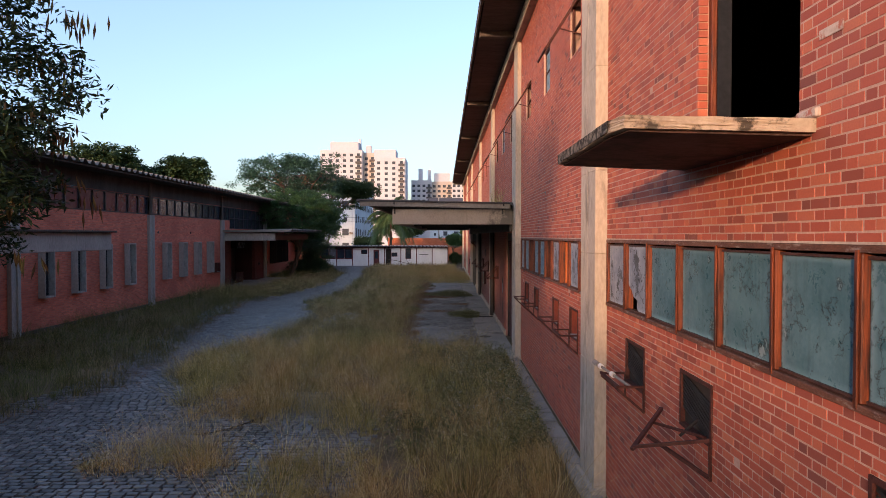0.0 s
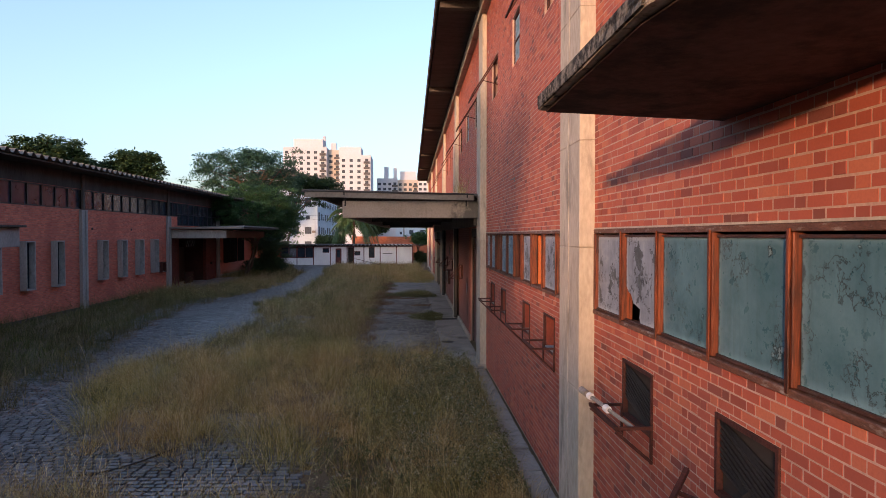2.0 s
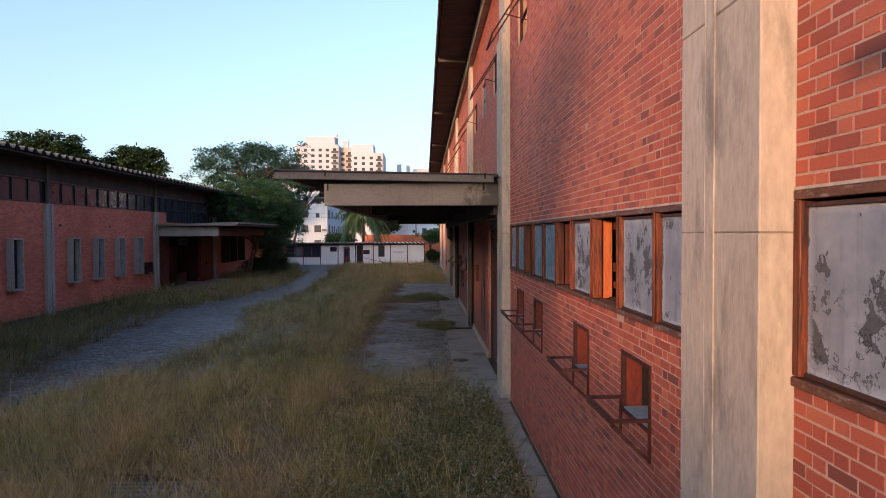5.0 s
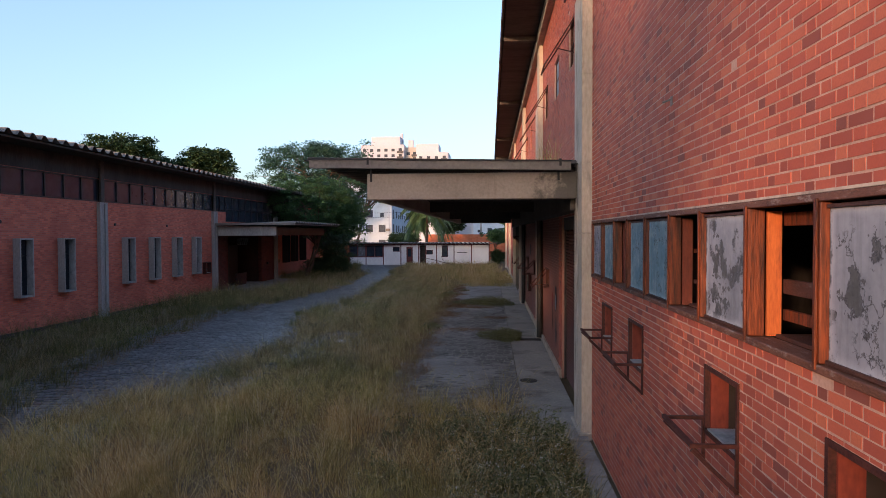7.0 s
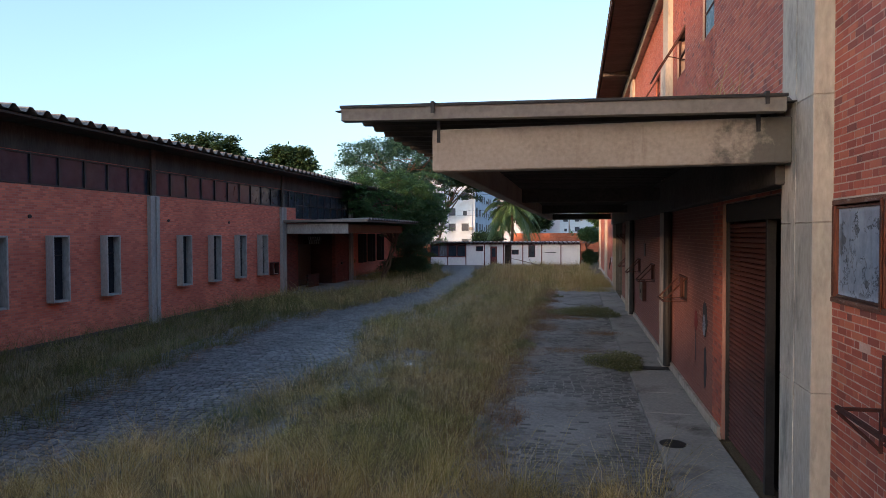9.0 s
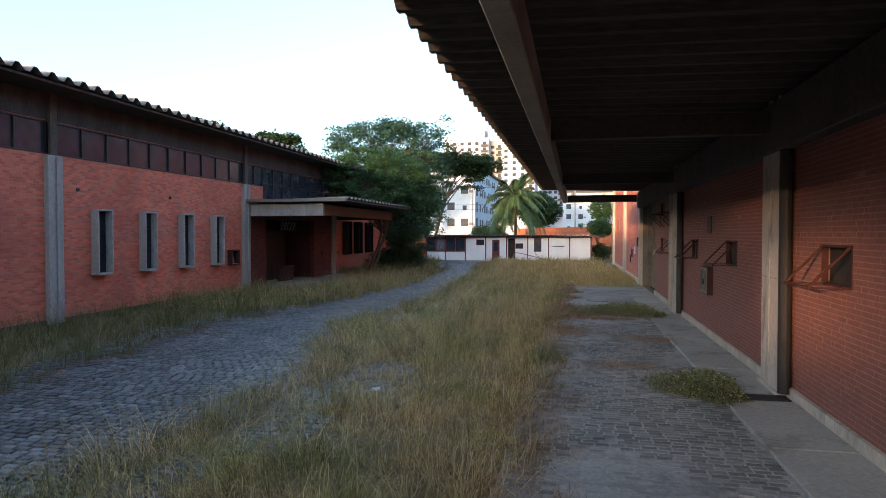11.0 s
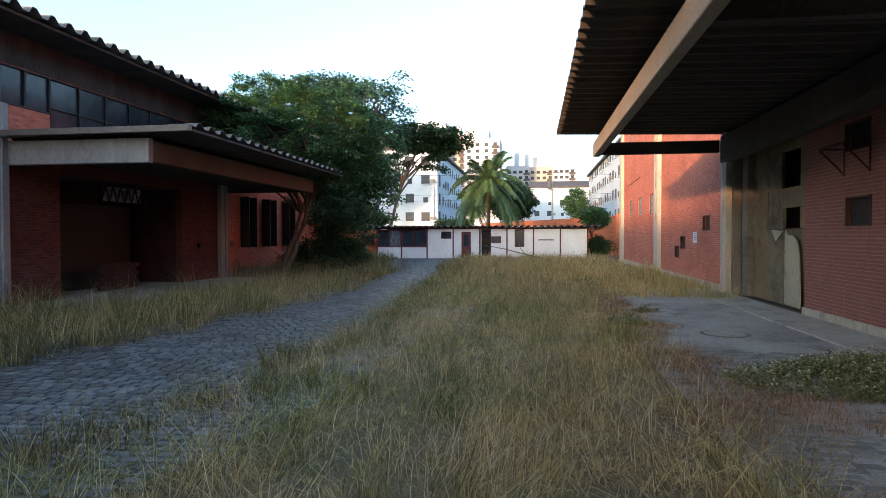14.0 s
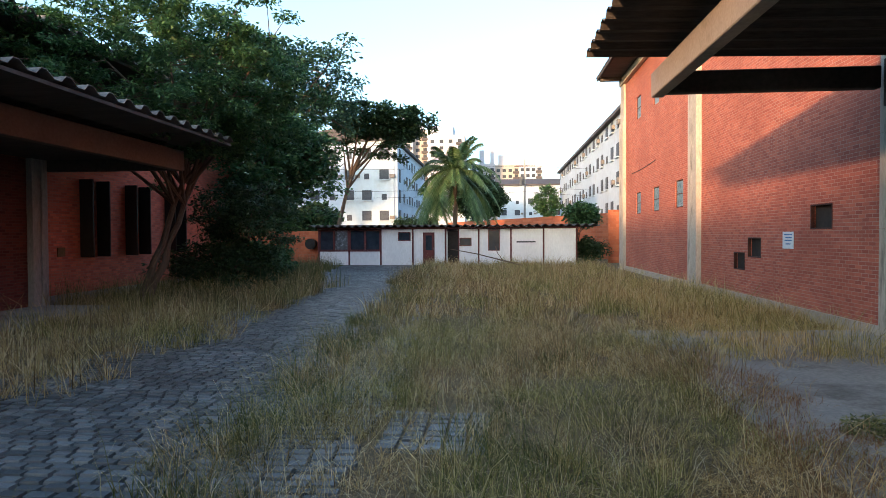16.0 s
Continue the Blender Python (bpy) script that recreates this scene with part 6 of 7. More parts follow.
# the feathery tree close to the camera's start, with hanging pods
near_tree = tree("acacia_tree", "dark feather-leaved tree hung with long brown seed pods", (-7.9, -4.9, 0), 3.0, (-7.18, -4.85, 4.4), (2.1, 1.8, 2.2), 0.11, LEAF_NIGHT, 27, limbs=12, clumps=560, per=120, spread=(0.27, 0.27, 0.17), leaf=(0.075, 0.012), lean=(0.6, 0.2), hollow=0.3)
gen = np.random.default_rng(28)
npod = 900
bunch = gen.integers(0, 90, npod)
th = (2 * np.pi * gen.random(90))[bunch]
reach = (0.7 + 0.34 * gen.random(90))[bunch]
pc = np.stack([-7.1 + np.cos(th) * 1.95 * reach, -4.85 + np.sin(th) * 1.7 * reach, gen.uniform(3.7, 6.2, 90)[bunch]], 1) + gen.normal(size=(npod, 3)) * (0.07, 0.07, 0.04)
pl, pw = gen.uniform(0.11, 0.19, (npod, 1)), 0.011
sd = np.stack([np.cos(th), np.sin(th), 0 * th], 1) * pw
tip = pc + np.stack([gen.normal(size=npod) * 0.02, gen.normal(size=npod) * 0.02, -pl[:, 0]], 1)
mid = (pc + tip) / 2
cr = np.cross(sd, [0, 0, 1]) * 0.5
pv = np.stack([pc, mid + sd, mid - sd, tip, mid + cr, mid - cr], 1).reshape(-1, 3)
pf = np.array([[0, 4, 1], [0, 2, 4], [3, 1, 4], [3, 4, 2], [0, 1, 5], [0, 5, 2], [3, 5, 1], [3, 2, 5]])
pods = quick_mesh("pod_mass", pv, (pf[None] + 6 * np.arange(npod)[:, None, None]).reshape(-1), np.full(8 * npod, 3), POD)
pods["kind"] = "stuff"
under(near_tree, pods)


def palm(base, height, seed, fronds=30, length=4.2):
    gen = np.random.default_rng(seed)
    p = thing("palm_tree", base, "tall coconut palm with drooping green fronds", "palm tree")
    b = Vector(base)
    top = b + Vector((0.3, 0, height))
    trunk = part("trunk", tube_path(bmesh.new(), [b.lerp(top, k / 8) + Vector((0.25 * math.sin(k / 8 * math.pi), 0, 0)) for k in range(9)], [0.24 - 0.012 * k for k in range(9)], 10), BARK)
    obs = [trunk]
    for i in range(fronds):
        th = 2 * math.pi * i / fronds * 2.4 + gen.random() * 0.4
        up = gen.uniform(-0.5, 1.4)
        L = length * gen.uniform(0.8, 1.1)
        pts = []
        for k in range(13):
            s = k / 12
            r = L * (s - 0.22 * s * s) * math.cos(up * 0.8)
            pts.append(top + Vector((math.cos(th) * r, math.sin(th) * r, L * (math.sin(up) * s - (0.42 + 0.25 * math.cos(up)) * s * s))))
        v, f = [], []
        side = Vector((-math.sin(th), math.cos(th), 0))
        for k in range(1, 12):
            for j in range(8):
                q = pts[k].lerp(pts[min(k + 1, 12)], j / 8)
                way = (pts[min(k + 1, 12)] - pts[k - 1]).normalized()
                ll = 1.05 * (1 - abs(k / 12 - 0.45) * 1.3) * gen.uniform(0.85, 1.1)
                for sgn in (-1, 1):
                    e = q + side * sgn * ll * 0.72 + way * ll * 0.45 + Vector((0, 0, -ll * 0.4 * gen.uniform(0.7, 1.9)))
                    w = way * 0.04
                    n = len(v)
                    v += [q - w, q + w, e]
                    f.append((n, n + 1, n + 2))
        for k in range(12):
            n = len(v)
            v += [pts[k] - side * 0.03, pts[k] + side * 0.03, pts[k + 1] + side * 0.02, pts[k + 1] - side * 0.02]
            f.append((n, n + 1, n + 2, n + 3))
        obs.append(mesh_object("frond", [tuple(q) for q in v], f, LEAF_PALM))
    return under(p, *obs)


palm((-10.7, 83, 0), 7.0, 41, 54, 4.9)
palm((-14.0, 100, 0), 6.0, 43, 26, 3.2)

# thin cable on the far wall
tagged(part("wall_cable", tube_path(bmesh.new(), [Vector((-0.018, 60.5 + 0.49 * i, 5.13 - 0.013 * i - 0.05 * math.sin(i * 0.314))) for i in range(11)], [0.016] * 11, 6), BLACK_STEEL), "thin black cable sagging along the far brick wall", "cable")


def wire(name, a, b, sag, parent):
    a, b = Vector(a), Vector(b)
    pts = [a.lerp(b, i / 14) - Vector((0, 0, sag * 4 * (i / 14) * (1 - i / 14))) for i in range(15)]
    ob = part(name, tube_path(bmesh.new(), pts, [0.0175] * 15, 5), BLACK_STEEL)
    return under(parent, ob)


for z, s in ((10.7, 0.5), (8.1, 0.6), (7.4, 0.7)):
    wire("wire", (-3.5, 112, z), (-45, 104, z - 0.3), s, pole)
    wire("wire", (-3.5, 112, z), (30, 120, z), s, pole)

# ---------------------------------------------------------------- ground, paving and weeds
tagged(mesh_object("ground", [(-900, -700, -0.03), (900, -700, -0.03), (900, 1500, -0.03), (-900, 1500, -0.03)], [(0, 1, 2, 3)], SOIL), "dry soil of the overgrown yard", "ground", kind="structure")
ROAD_Y = [-14, 0, 3.7, 6, 8.3, 9.8, 12, 15, 18, 21, 25.7, 30.5, 35, 39, 42, 47, 55, 62, 72]
ROAD_L = [-13.2, -12.7, -11.8, -10.9, -10.9, -11.1, -11.5, -12.4, -13.1, -13.2, -13.9, -13.2, -12.5, -12.3, -11.9, -12.2, -13.0, -15.6, -16.5]
ROAD_RY = [3.9, 6.4, 9.1, 11, 12.1, 13, 15, 18.5, 21, 24.5, 27, 30, 34, 40, 43.5, 52, 58, 65, 72]
ROAD_R = [-8.0, -9.2, -10.1, -10.3, -10.2, -8.8, -8.9, -8.5, -8.7, -9.6, -10.2, -9.5, -9.3, -9.4, -9.7, -10.1, -10.9, -11.1, -11.3]
BARE = [(-7.6, 38.4, 0.27, 0.24), (-6.75, 19.7, 0.4, 0.45), (-7.5, 17.4, 0.3, 0.6), (-7.2, 21.5, 0.25, 0.5)]


def road_l(y):
    return np.interp(y, ROAD_Y, ROAD_L)


def road_r(y):
    return np.interp(y, ROAD_RY, ROAD_R)


def ripple(x, y, s):
    return np.sin(x * 1.7 * s + 0.6 * np.sin(y * 1.3 * s)) * 0.5 + np.sin(y * 2.3 * s + 1.1 * np.sin(x * 0.9 * s)) * 0.5


def bare(x, y):
    d = np.full(np.shape(x), 9.0)
    for cx, cy, rx, ry in BARE:
        d = np.minimum(d, np.hypot((x - cx) / rx, (y - cy) / ry) + 0.18 * ripple(x, y, 2.0))
    return d


base = []
for yy in np.arange(-14, 73, 1.0):
    base += [(float(road_l(yy)) - 1.2, yy, -0.026), (float(road_r(yy)) + 1.1 if yy > 6 else -4.0, yy, -0.026)]
tagged(mesh_object("road_bed", base, [(2 * i, 2 * i + 1, 2 * i + 3, 2 * i + 2) for i in range(len(base) // 2 - 1)], BED), "dark earth bed between the stone setts", "road", kind="structure")
# slabs along the hall
apron = mesh_object("apron", [(x, y, z) for z in (-0.1, 0.02) for x, y in ((-4.25, 11.6), (-1.12, 11.6), (-1.12, 44.9), (-4.35, 44.9))], [(4, 5, 6, 7), (0, 1, 5, 4), (1, 2, 6, 5), (2, 3, 7, 6), (3, 0, 4, 7)], PAVING)
tagged(apron, "worn grey sett-paved apron under the canopy", "pavement", kind="structure")
walkway = tagged(empty("walkway", (0, 0, 0)), "concrete slab walkway along the hall wall", "pavement", kind="structure")
y = 10.2
while y < 44.6:
    n = float(rng.uniform(1.6, 2.6))
    block("slab", (-1.1, -0.07, y, min(y + n - 0.015, 44.9), -0.08, 0.045 + float(rng.normal()) * 0.006), WALKWAY, walkway, bevel=0.008)
    y += n
kerb = tagged(empty("edging", (0, 0, 0)), "pale concrete edging slabs along the brick wall", "pavement", kind="structure")
y = -12.0
while y < 10.1:
    n = float(rng.uniform(0.3, 0.42))
    block("slab", (-0.36 - 0.05 * float(rng.random()), -0.062, y, min(y + n - 0.012, 10.18), -0.08, 0.03 + float(rng.normal()) * 0.008), WALKWAY, kerb, bevel=0.008)
    y += n
block("slab", (-1.1, -0.43, 10.25, 11.58, -0.08, 0.04), WALKWAY, kerb, bevel=0.008)
cover = thing("manhole_cover", (-2.55, 35.3, 0.02), "round iron manhole cover set in the apron", "manhole cover")
under(cover, part("lid", bar(bmesh.new(), (-2.55, 35.3, 0.021), (-2.55, 35.3, 0.034), 0.72, sides=28), PAVING), part("rim", bar(bmesh.new(), (-2.55, 35.3, 0.021), (-2.55, 35.3, 0.028), 0.86, sides=28), CONCRETE_MID))
cover2 = thing("drain_cover", (-0.86, 14.5, 0.05), "dark drain cover in the walkway", "drain cover")
under(cover2, part("grate", bar(bmesh.new(), (-0.86, 14.5, 0.046), (-0.86, 14.5, 0.056), 0.42, sides=20), BLACK_STEEL))
tagged(block("channel", (-1.1, -0.1, 20.3, 20.62, 0.03, 0.062), BLACK_STEEL), "dark drain channel across the walkway", "drain", kind="structure")


# ---- blades
def blades(name, x, y, h, w, lean, mat, label, gen, kind_z=0.0, way=None, joints=2):
    """Thin blades that bend over along their length: way is the side to which each falls."""
    n = len(x)
    th = gen.random(n) * 2 * np.pi if way is None else way
    face = gen.random(n) * np.pi
    sx, sy = np.cos(face) * w / 2, np.sin(face) * w / 2
    a = lean * 0.45 * gen.random(n)
    bend = lean * (0.5 + 1.3 * gen.random(n) ** 1.4) / joints
    px, py, pz = np.array(x, float), np.array(y, float), np.full(n, kind_z)
    rows = [np.stack([px - sx, py - sy, pz], 1), np.stack([px + sx, py + sy, pz], 1)]
    for k in range(joints):
        step = h / joints
        px, py, pz = px + np.cos(th) * np.sin(a) * step, py + np.sin(th) * np.sin(a) * step, np.maximum(pz + np.cos(a) * step, kind_z + 0.015)
        a = np.minimum(a + bend * (0.7 + 0.6 * k), 2.0)
        th = th + gen.normal(size=n) * 0.45
        t = 1 - 0.75 * (k + 1) / joints
        if k < joints - 1:
            rows += [np.stack([px + sx * t, py + sy * t, pz], 1), np.stack([px - sx * t, py - sy * t, pz], 1)]
        else:
            rows.append(np.stack([px, py, pz], 1))
    m = 2 * joints + 1
    v = np.stack(rows, 1).reshape(-1, 3)
    pattern, sizes, last = [], [], (0, 1)
    for k in range(joints - 1):
        p, q = 2 * k + 3, 2 * k + 2
        pattern += [last[0], last[1], q, p]
        sizes.append(4)
        last = (p, q)
    pattern += [last[0], last[1], m - 1]
    sizes.append(3)
    loops = (np.array(pattern)[None] + m * np.arange(n)[:, None]).reshape(-1)
    ob = quick_mesh(name, v, loops, np.tile(sizes, n), mat)
    return tagged(ob, label, "grass", kind="stuff")


def tufts(gen, lo, hi, per_m2, keep, blades_each, radius):
    """Tuft places in a rectangle, kept where keep(x, y) holds, spread out into blades that fall outwards."""
    area = (hi[0] - lo[0]) * (hi[1] - lo[1])
    n = int(area * per_m2)
    x, y = gen.uniform(lo[0], hi[0], n), gen.uniform(lo[1], hi[1], n)
    k = keep(x, y)
    x, y = x[k], y[k]
    size = (0.32 + 1.25 * gen.random(len(x)) ** 1.7) * (1 + 0.38 * ripple(x, y, 1.6) + 0.28 * ripple(y, x, 3.7))
    size = np.clip(size, 0.2, 1.55)
    drift = gen.normal(size=(len(x), 2)) * 0.9
    r = np.repeat(size, blades_each)
    ox, oy = gen.normal(size=len(r)), gen.normal(size=len(r))
    way = np.arctan2(oy + np.repeat(drift[:, 1], blades_each), ox + np.repeat(drift[:, 0], blades_each)) + gen.normal(size=len(r)) * 0.5
    return np.repeat(x, blades_each) + ox * radius * r, np.repeat(y, blades_each) + oy * radius * r, r, way


gen = np.random.default_rng(51)


def keep_near(x, y):
    edge = road_r(y) + 0.35 * ripple(x * 0, y, 1.0)
    right = np.where(y < 12.3 + 0.35 * ripple(x, y * 0, 1.8), -1.3, -4.15 + 0.3 * ripple(x * 0, y, 1.2))
    right = np.where(y < 10.8, -0.55 - 0.2 * ripple(x * 0, y, 1.4), right)
    right = np.where(y > 41.5 + 0.5 * ripple(x, y * 0, 1.5), -1.1 + 0.3 * ripple(x * 0, y, 1.1), right)
    wob = 0.22 * ripple(x, y, 2.6)
    front = np.interp(x, [-9.2, -8.0, -7.0, -5.67, -4.69, -2.5, -1.6], [6.4, 3.95, 3.74, 3.17, 2.82, 2.2, -20]) + wob
    back = np.interp(x, [-5.6, -5.5, -3.9, -2.6, -1.4], [-20, 1.1, 1.8, 1.9, 2.2]) + wob
    tuft = np.hypot((x + 7.3) / 1.15, (y - 1.35) / 0.75) + wob < 1
    gaps = ripple(x, y, 3.1) + 0.5 * ripple(y, x, 6.3) > -0.85
    return (((x > edge) & (y > front)) | (y < back) | tuft) & (x < right) & (bare(x, y) > 1.0) & gaps


def grow(name, lo, hi, density, each, radius, height, width, lean, mat, label, keep, joints=2):
    x, y, r, way = tufts(gen, lo, hi, density, keep, each, radius)
    h = height * r * (0.4 + 0.85 * gen.random(len(r)))
    blades(name, x, y, h, width * (0.6 + 0.8 * gen.random(len(r))), lean, mat, label, gen, -0.03, way, joints)


grow("grass", (-10.5, -2.0), (-0.4, 12.7), 11, 68, 0.13, 0.86, 0.0055, 1.9, GRASS_BROWN, "tall dry russet and straw-coloured grass in the yard", keep_near, 3)
grow("grass", (-10.5, 12.7), (-3.7, 28.0), 12, 62, 0.16, 0.72, 0.0056, 2.9, GRASS, "dry straw and green grass in the yard", keep_near, 3)
grow("grass", (-10.5, 28.0), (-3.7, 46.0), 13, 62, 0.16, 0.64, 0.005, 3.5, GRASS, "tangled dry straw and green grass in the yard", keep_near, 3)
grow("grass", (-12.0, 46.0), (-0.3, 71.8), 7, 32, 0.17, 0.6, 0.014, 1.8, GRASS, "tall dry grass before the shed", keep_near)


def keep_spots(x, y):
    return keep_near(x, y) & (ripple(x + 3.1, y, 0.75) + 0.6 * ripple(y, x, 1.9) > 0.55)


def keep_dry(x, y):
    return keep_near(x, y) & (ripple(x, y + 5.2, 0.6) + 0.6 * ripple(y, x, 1.6) > 0.45)


grow("green_grass", (-10.0, 14.0), (-4.0, 46.0), 5, 46, 0.12, 0.6, 0.006, 1.5, GRASS_GREEN, "tufts of green grass among the dry grass", keep_spots, 3)
grow("grass", (-10.0, 12.0), (-4.0, 46.0), 5, 46, 0.17, 0.5, 0.005, 3.8, GRASS_BROWN, "patches of fallen russet grass in the yard", keep_dry, 3)


def keep_end(x, y):
    return (x < -0.25) & (x > -3.6 - 0.5 * ripple(x * 0, y, 0.8)) & (y > 41.6 + 0.5 * ripple(x, y * 0, 1.5) + 0.12 * (x + 5) ** 2 * (x < -5)) & (bare(x, y) > 1)


grow("grass", (-5.5, 41.5), (-0.2, 56.0), 11, 48, 0.17, 0.58, 0.007, 2.4, GRASS_BROWN, "low russet grass along the end of the apron", keep_end)


def keep_edge(x, y):
    d = x - (road_r(y) + 0.35 * ripple(x * 0, y, 1.0))
    return (d > -0.2) & (d < 0.75) & (bare(x, y) > 0.9) & (y > 6.8)


grow("green_grass", (-11.5, 4.0), (-7.5, 70.0), 12, 40, 0.1, 0.45, 0.0065, 1.4, GRASS_GREEN, "green grass along the edge of the stone road", keep_edge)


def keep_low(x, y):
    return (x > -3.2 + 0.5 * ripple(x, y, 0.8)) & (x < -0.32) & (y < 10.6)


grow("green_grass", (-4.5, -4.0), (-0.5, 10.8), 12, 40, 0.1, 0.46, 0.007, 1.4, GRASS_GREEN, "low green weeds beside the brick wall", keep_low)


def keep_left(x, y):
    edge = road_l(y) + 0.4 * ripple(x * 0, y, 0.9)
    door = (y > 37.2) & (y < 48.1) & (x < -16.5 + 0.2 * ripple(x, y, 2.0))
    return (x < edge) & ~door


grow("green_grass", (-18.75, 3.0), (-9.5, 38.0), 8, 29, 0.14, 0.7, 0.008, 1.7, GRASS_GREEN, "unmown green grass along the low hall", keep_left)
grow("grass", (-18.75, 30.0), (-11.0, 62.0), 8, 34, 0.15, 0.72, 0.009, 2.2, GRASS, "dry grass along the low hall", keep_left)
grow("green_grass", (-18.75, 48.0), (-12.0, 71.0), 6, 34, 0.14, 0.6, 0.014, 0.5, GRASS_GREEN, "green grass round the tree", keep_left)


def keep_pave(x, y):
    return (np.abs(x + 4.0 + 0.3 * ripple(x * 0, y, 1.2)) < 0.5 + 0.25 * ripple(x, y, 2.3)) & (y > 12)


x, y, r, way = tufts(gen, (-5.2, 12.0), (-3.0, 43.0), 70, keep_pave, 14, 0.11)
blades("dead_litter", x, y, 0.14 * r * (0.4 + gen.random(len(r))), 0.006 * np.ones(len(r)), 2.6, LITTER, "red-brown dead grass litter at the edge of the apron", gen, 0.02)
for cx, cy, rx, ry in ((-3.6, 30.2, 0.55, 0.5), (-2.6, 29.7, 0.8, 0.3), (-3.2, 30.6, 0.5, 0.5), (-1.5, 26.0, 0.6, 0.35), (-3.7, 32.6, 0.5, 0.5), (-2.6, 22.6, 0.7, 0.35), (-3.5, 27.0, 0.4, 0.8)):
    n = 1300
    blades("dead_litter", cx + gen.normal(size=n) * rx * 0.7, cy + gen.normal(size=n) * ry * 0.7, 0.1 * (0.4 + gen.random(n)), 0.006 * np.ones(n), 2.6, LITTER, "patch of red-brown dead litter on the apron", gen, 0.022)


def keep_verge(x, y):
    d = x - (road_l(y) + 0.4 * ripple(x * 0, y, 0.9))
    return (d > -0.15) & (d < 0.3)


x, y, r, way = tufts(gen, (-14.6, 3.0), (-10.0, 34.0), 26, keep_verge, 12, 0.1)
blades("dead_litter", x, y, 0.12 * r * (0.4 + gen.random(len(r))), 0.006 * np.ones(len(r)), 2.6, LITTER, "brown dead litter along the verge of the road", gen, 0.008)


def weed_patch(cx, cy, rx, ry, h, n, flowers=0):
    a, q = gen.random(n) * 2 * np.pi, gen.random(n) ** 0.55
    wob = 1 + 0.25 * np.sin(3 * a + cx)
    x, y = cx + np.cos(a) * rx * q * wob, cy + np.sin(a) * ry * q * wob
    hh = h * (1.15 - 0.75 * q) * (0.5 + 0.7 * gen.random(n))
    ob = thing("weed_patch", (cx, cy, 0.02), "clump of dark green weeds grown through the paving", "weeds", "weed clumps")
    st = blades("stem_mass", x, y, hh, 0.006 * np.ones(n), 0.5, GRASS_GREEN, "thin green stems", gen, 0.015)
    del st["category"]
    lv = leaf_cloud("leaf_mass", np.stack([x, y, hh * (0.3 + 0.7 * gen.random(n)) + 0.02], 1), 5, (0.05, 0.05, 0.03), 0.05, 0.013, WEED, None, gen, 0.0)
    parts = [st, lv]
    if flowers:
        k = gen.integers(0, n, flowers)
        parts.append(leaf_cloud("seed_head_mass", np.stack([x[k], y[k], hh[k] + 0.04], 1), 3, (0.015, 0.015, 0.015), 0.022, 0.011, PETAL, None, gen, 0.0))
    for p in parts:
        p["kind"] = "stuff"
    under(ob, *parts)


def weed_field(lo, hi, n, flowers):
    """Low seeding weeds all along the wall, thinning out towards the dry grass."""
    x, y = gen.uniform(lo[0], hi[0], n), gen.uniform(lo[1], hi[1], n)
    k = (x - lo[0]) / (hi[0] - lo[0]) + 0.35 * ripple(x, y, 1.7) + 0.15 * gen.normal(size=n) > 0.3
    x, y = x[k], y[k]
    m = len(x)
    h = 0.42 * (0.45 + 0.65 * gen.random(m)) * (1 + 0.3 * ripple(x, y, 2.9))
    ob = thing("weed_patch", ((lo[0] + hi[0]) / 2, (lo[1] + hi[1]) / 2, 0), "sprawl of dark green seeding weeds beside the brick wall", "weeds", "weed clumps")
    st = blades("stem_mass", np.repeat(x, 3), np.repeat(y, 3), np.repeat(h, 3), 0.006 * np.ones(3 * m), 0.9, GRASS_GREEN, "thin green stems", gen, -0.02)
    del st["category"]
    lv = leaf_cloud("leaf_mass", np.stack([x, y, h * (0.3 + 0.7 * gen.random(m))], 1), 9, (0.1, 0.1, 0.06), 0.06, 0.013, WEED, None, gen, 0.0)
    q = gen.integers(0, m, flowers)
    sd = leaf_cloud("seed_head_mass", np.stack([x[q], y[q], h[q] + 0.03], 1), 3, (0.06, 0.06, 0.03), 0.02, 0.009, PETAL, None, gen, 0.0)
    for p in (st, lv, sd):
        p["kind"] = "stuff"
    under(ob, st, lv, sd)


weed_patch(-1.35, 20.9, 0.75, 0.95, 0.36, 800, 45)
weed_patch(-1.95, 31.4, 1.45, 1.25, 0.36, 2200, 420)
weed_patch(-4.2, 36.3, 0.45, 0.4, 0.22, 260, 40)
weed_patch(-4.1, 23.2, 0.4, 0.8, 0.22, 260, 25)
weed_patch(-1.2, 20.4, 0.5, 0.35, 0.35, 300, 30)
weed_patch(-3.4, 38.6, 0.3, 0.25, 0.15, 120)
weed_field((-3.6, 1.6), (-0.5, 10.9), 5200, 1500)

# long dry stalks that arch over the grass
n = 9000
sx, sy = gen.uniform(-9.5, -4.3, n), gen.uniform(-1, 46, n)
k = keep_near(sx, sy)
blades("stalks", sx[k], sy[k], gen.uniform(0.4, 0.8, k.sum()), 0.005 * np.ones(k.sum()), 2.6, STRAW, "long thin dry stalks arching over the grass", gen, -0.03, joints=5)
rt = gen.normal(size=(90, 2)) * (0.12, 0.45)
rw = thing("weed_patch", (-0.5, 13.0, 4.95), "dry weeds rooted on the canopy roof beside the wall", "weeds", "weed clumps")
ro = blades("stem_mass", -0.55 + rt[:, 0], 13.0 + rt[:, 1], gen.uniform(0.35, 1.0, 90), 0.008 * np.ones(90), 0.7, GRASS_BROWN, "thin dry stems", gen, 4.96, joints=4)
del ro["category"]
under(rw, ro)
branch = thing("dead_branch", (-9, 66, 0.4), "thin bare dead branch lying in the grass", "branch")
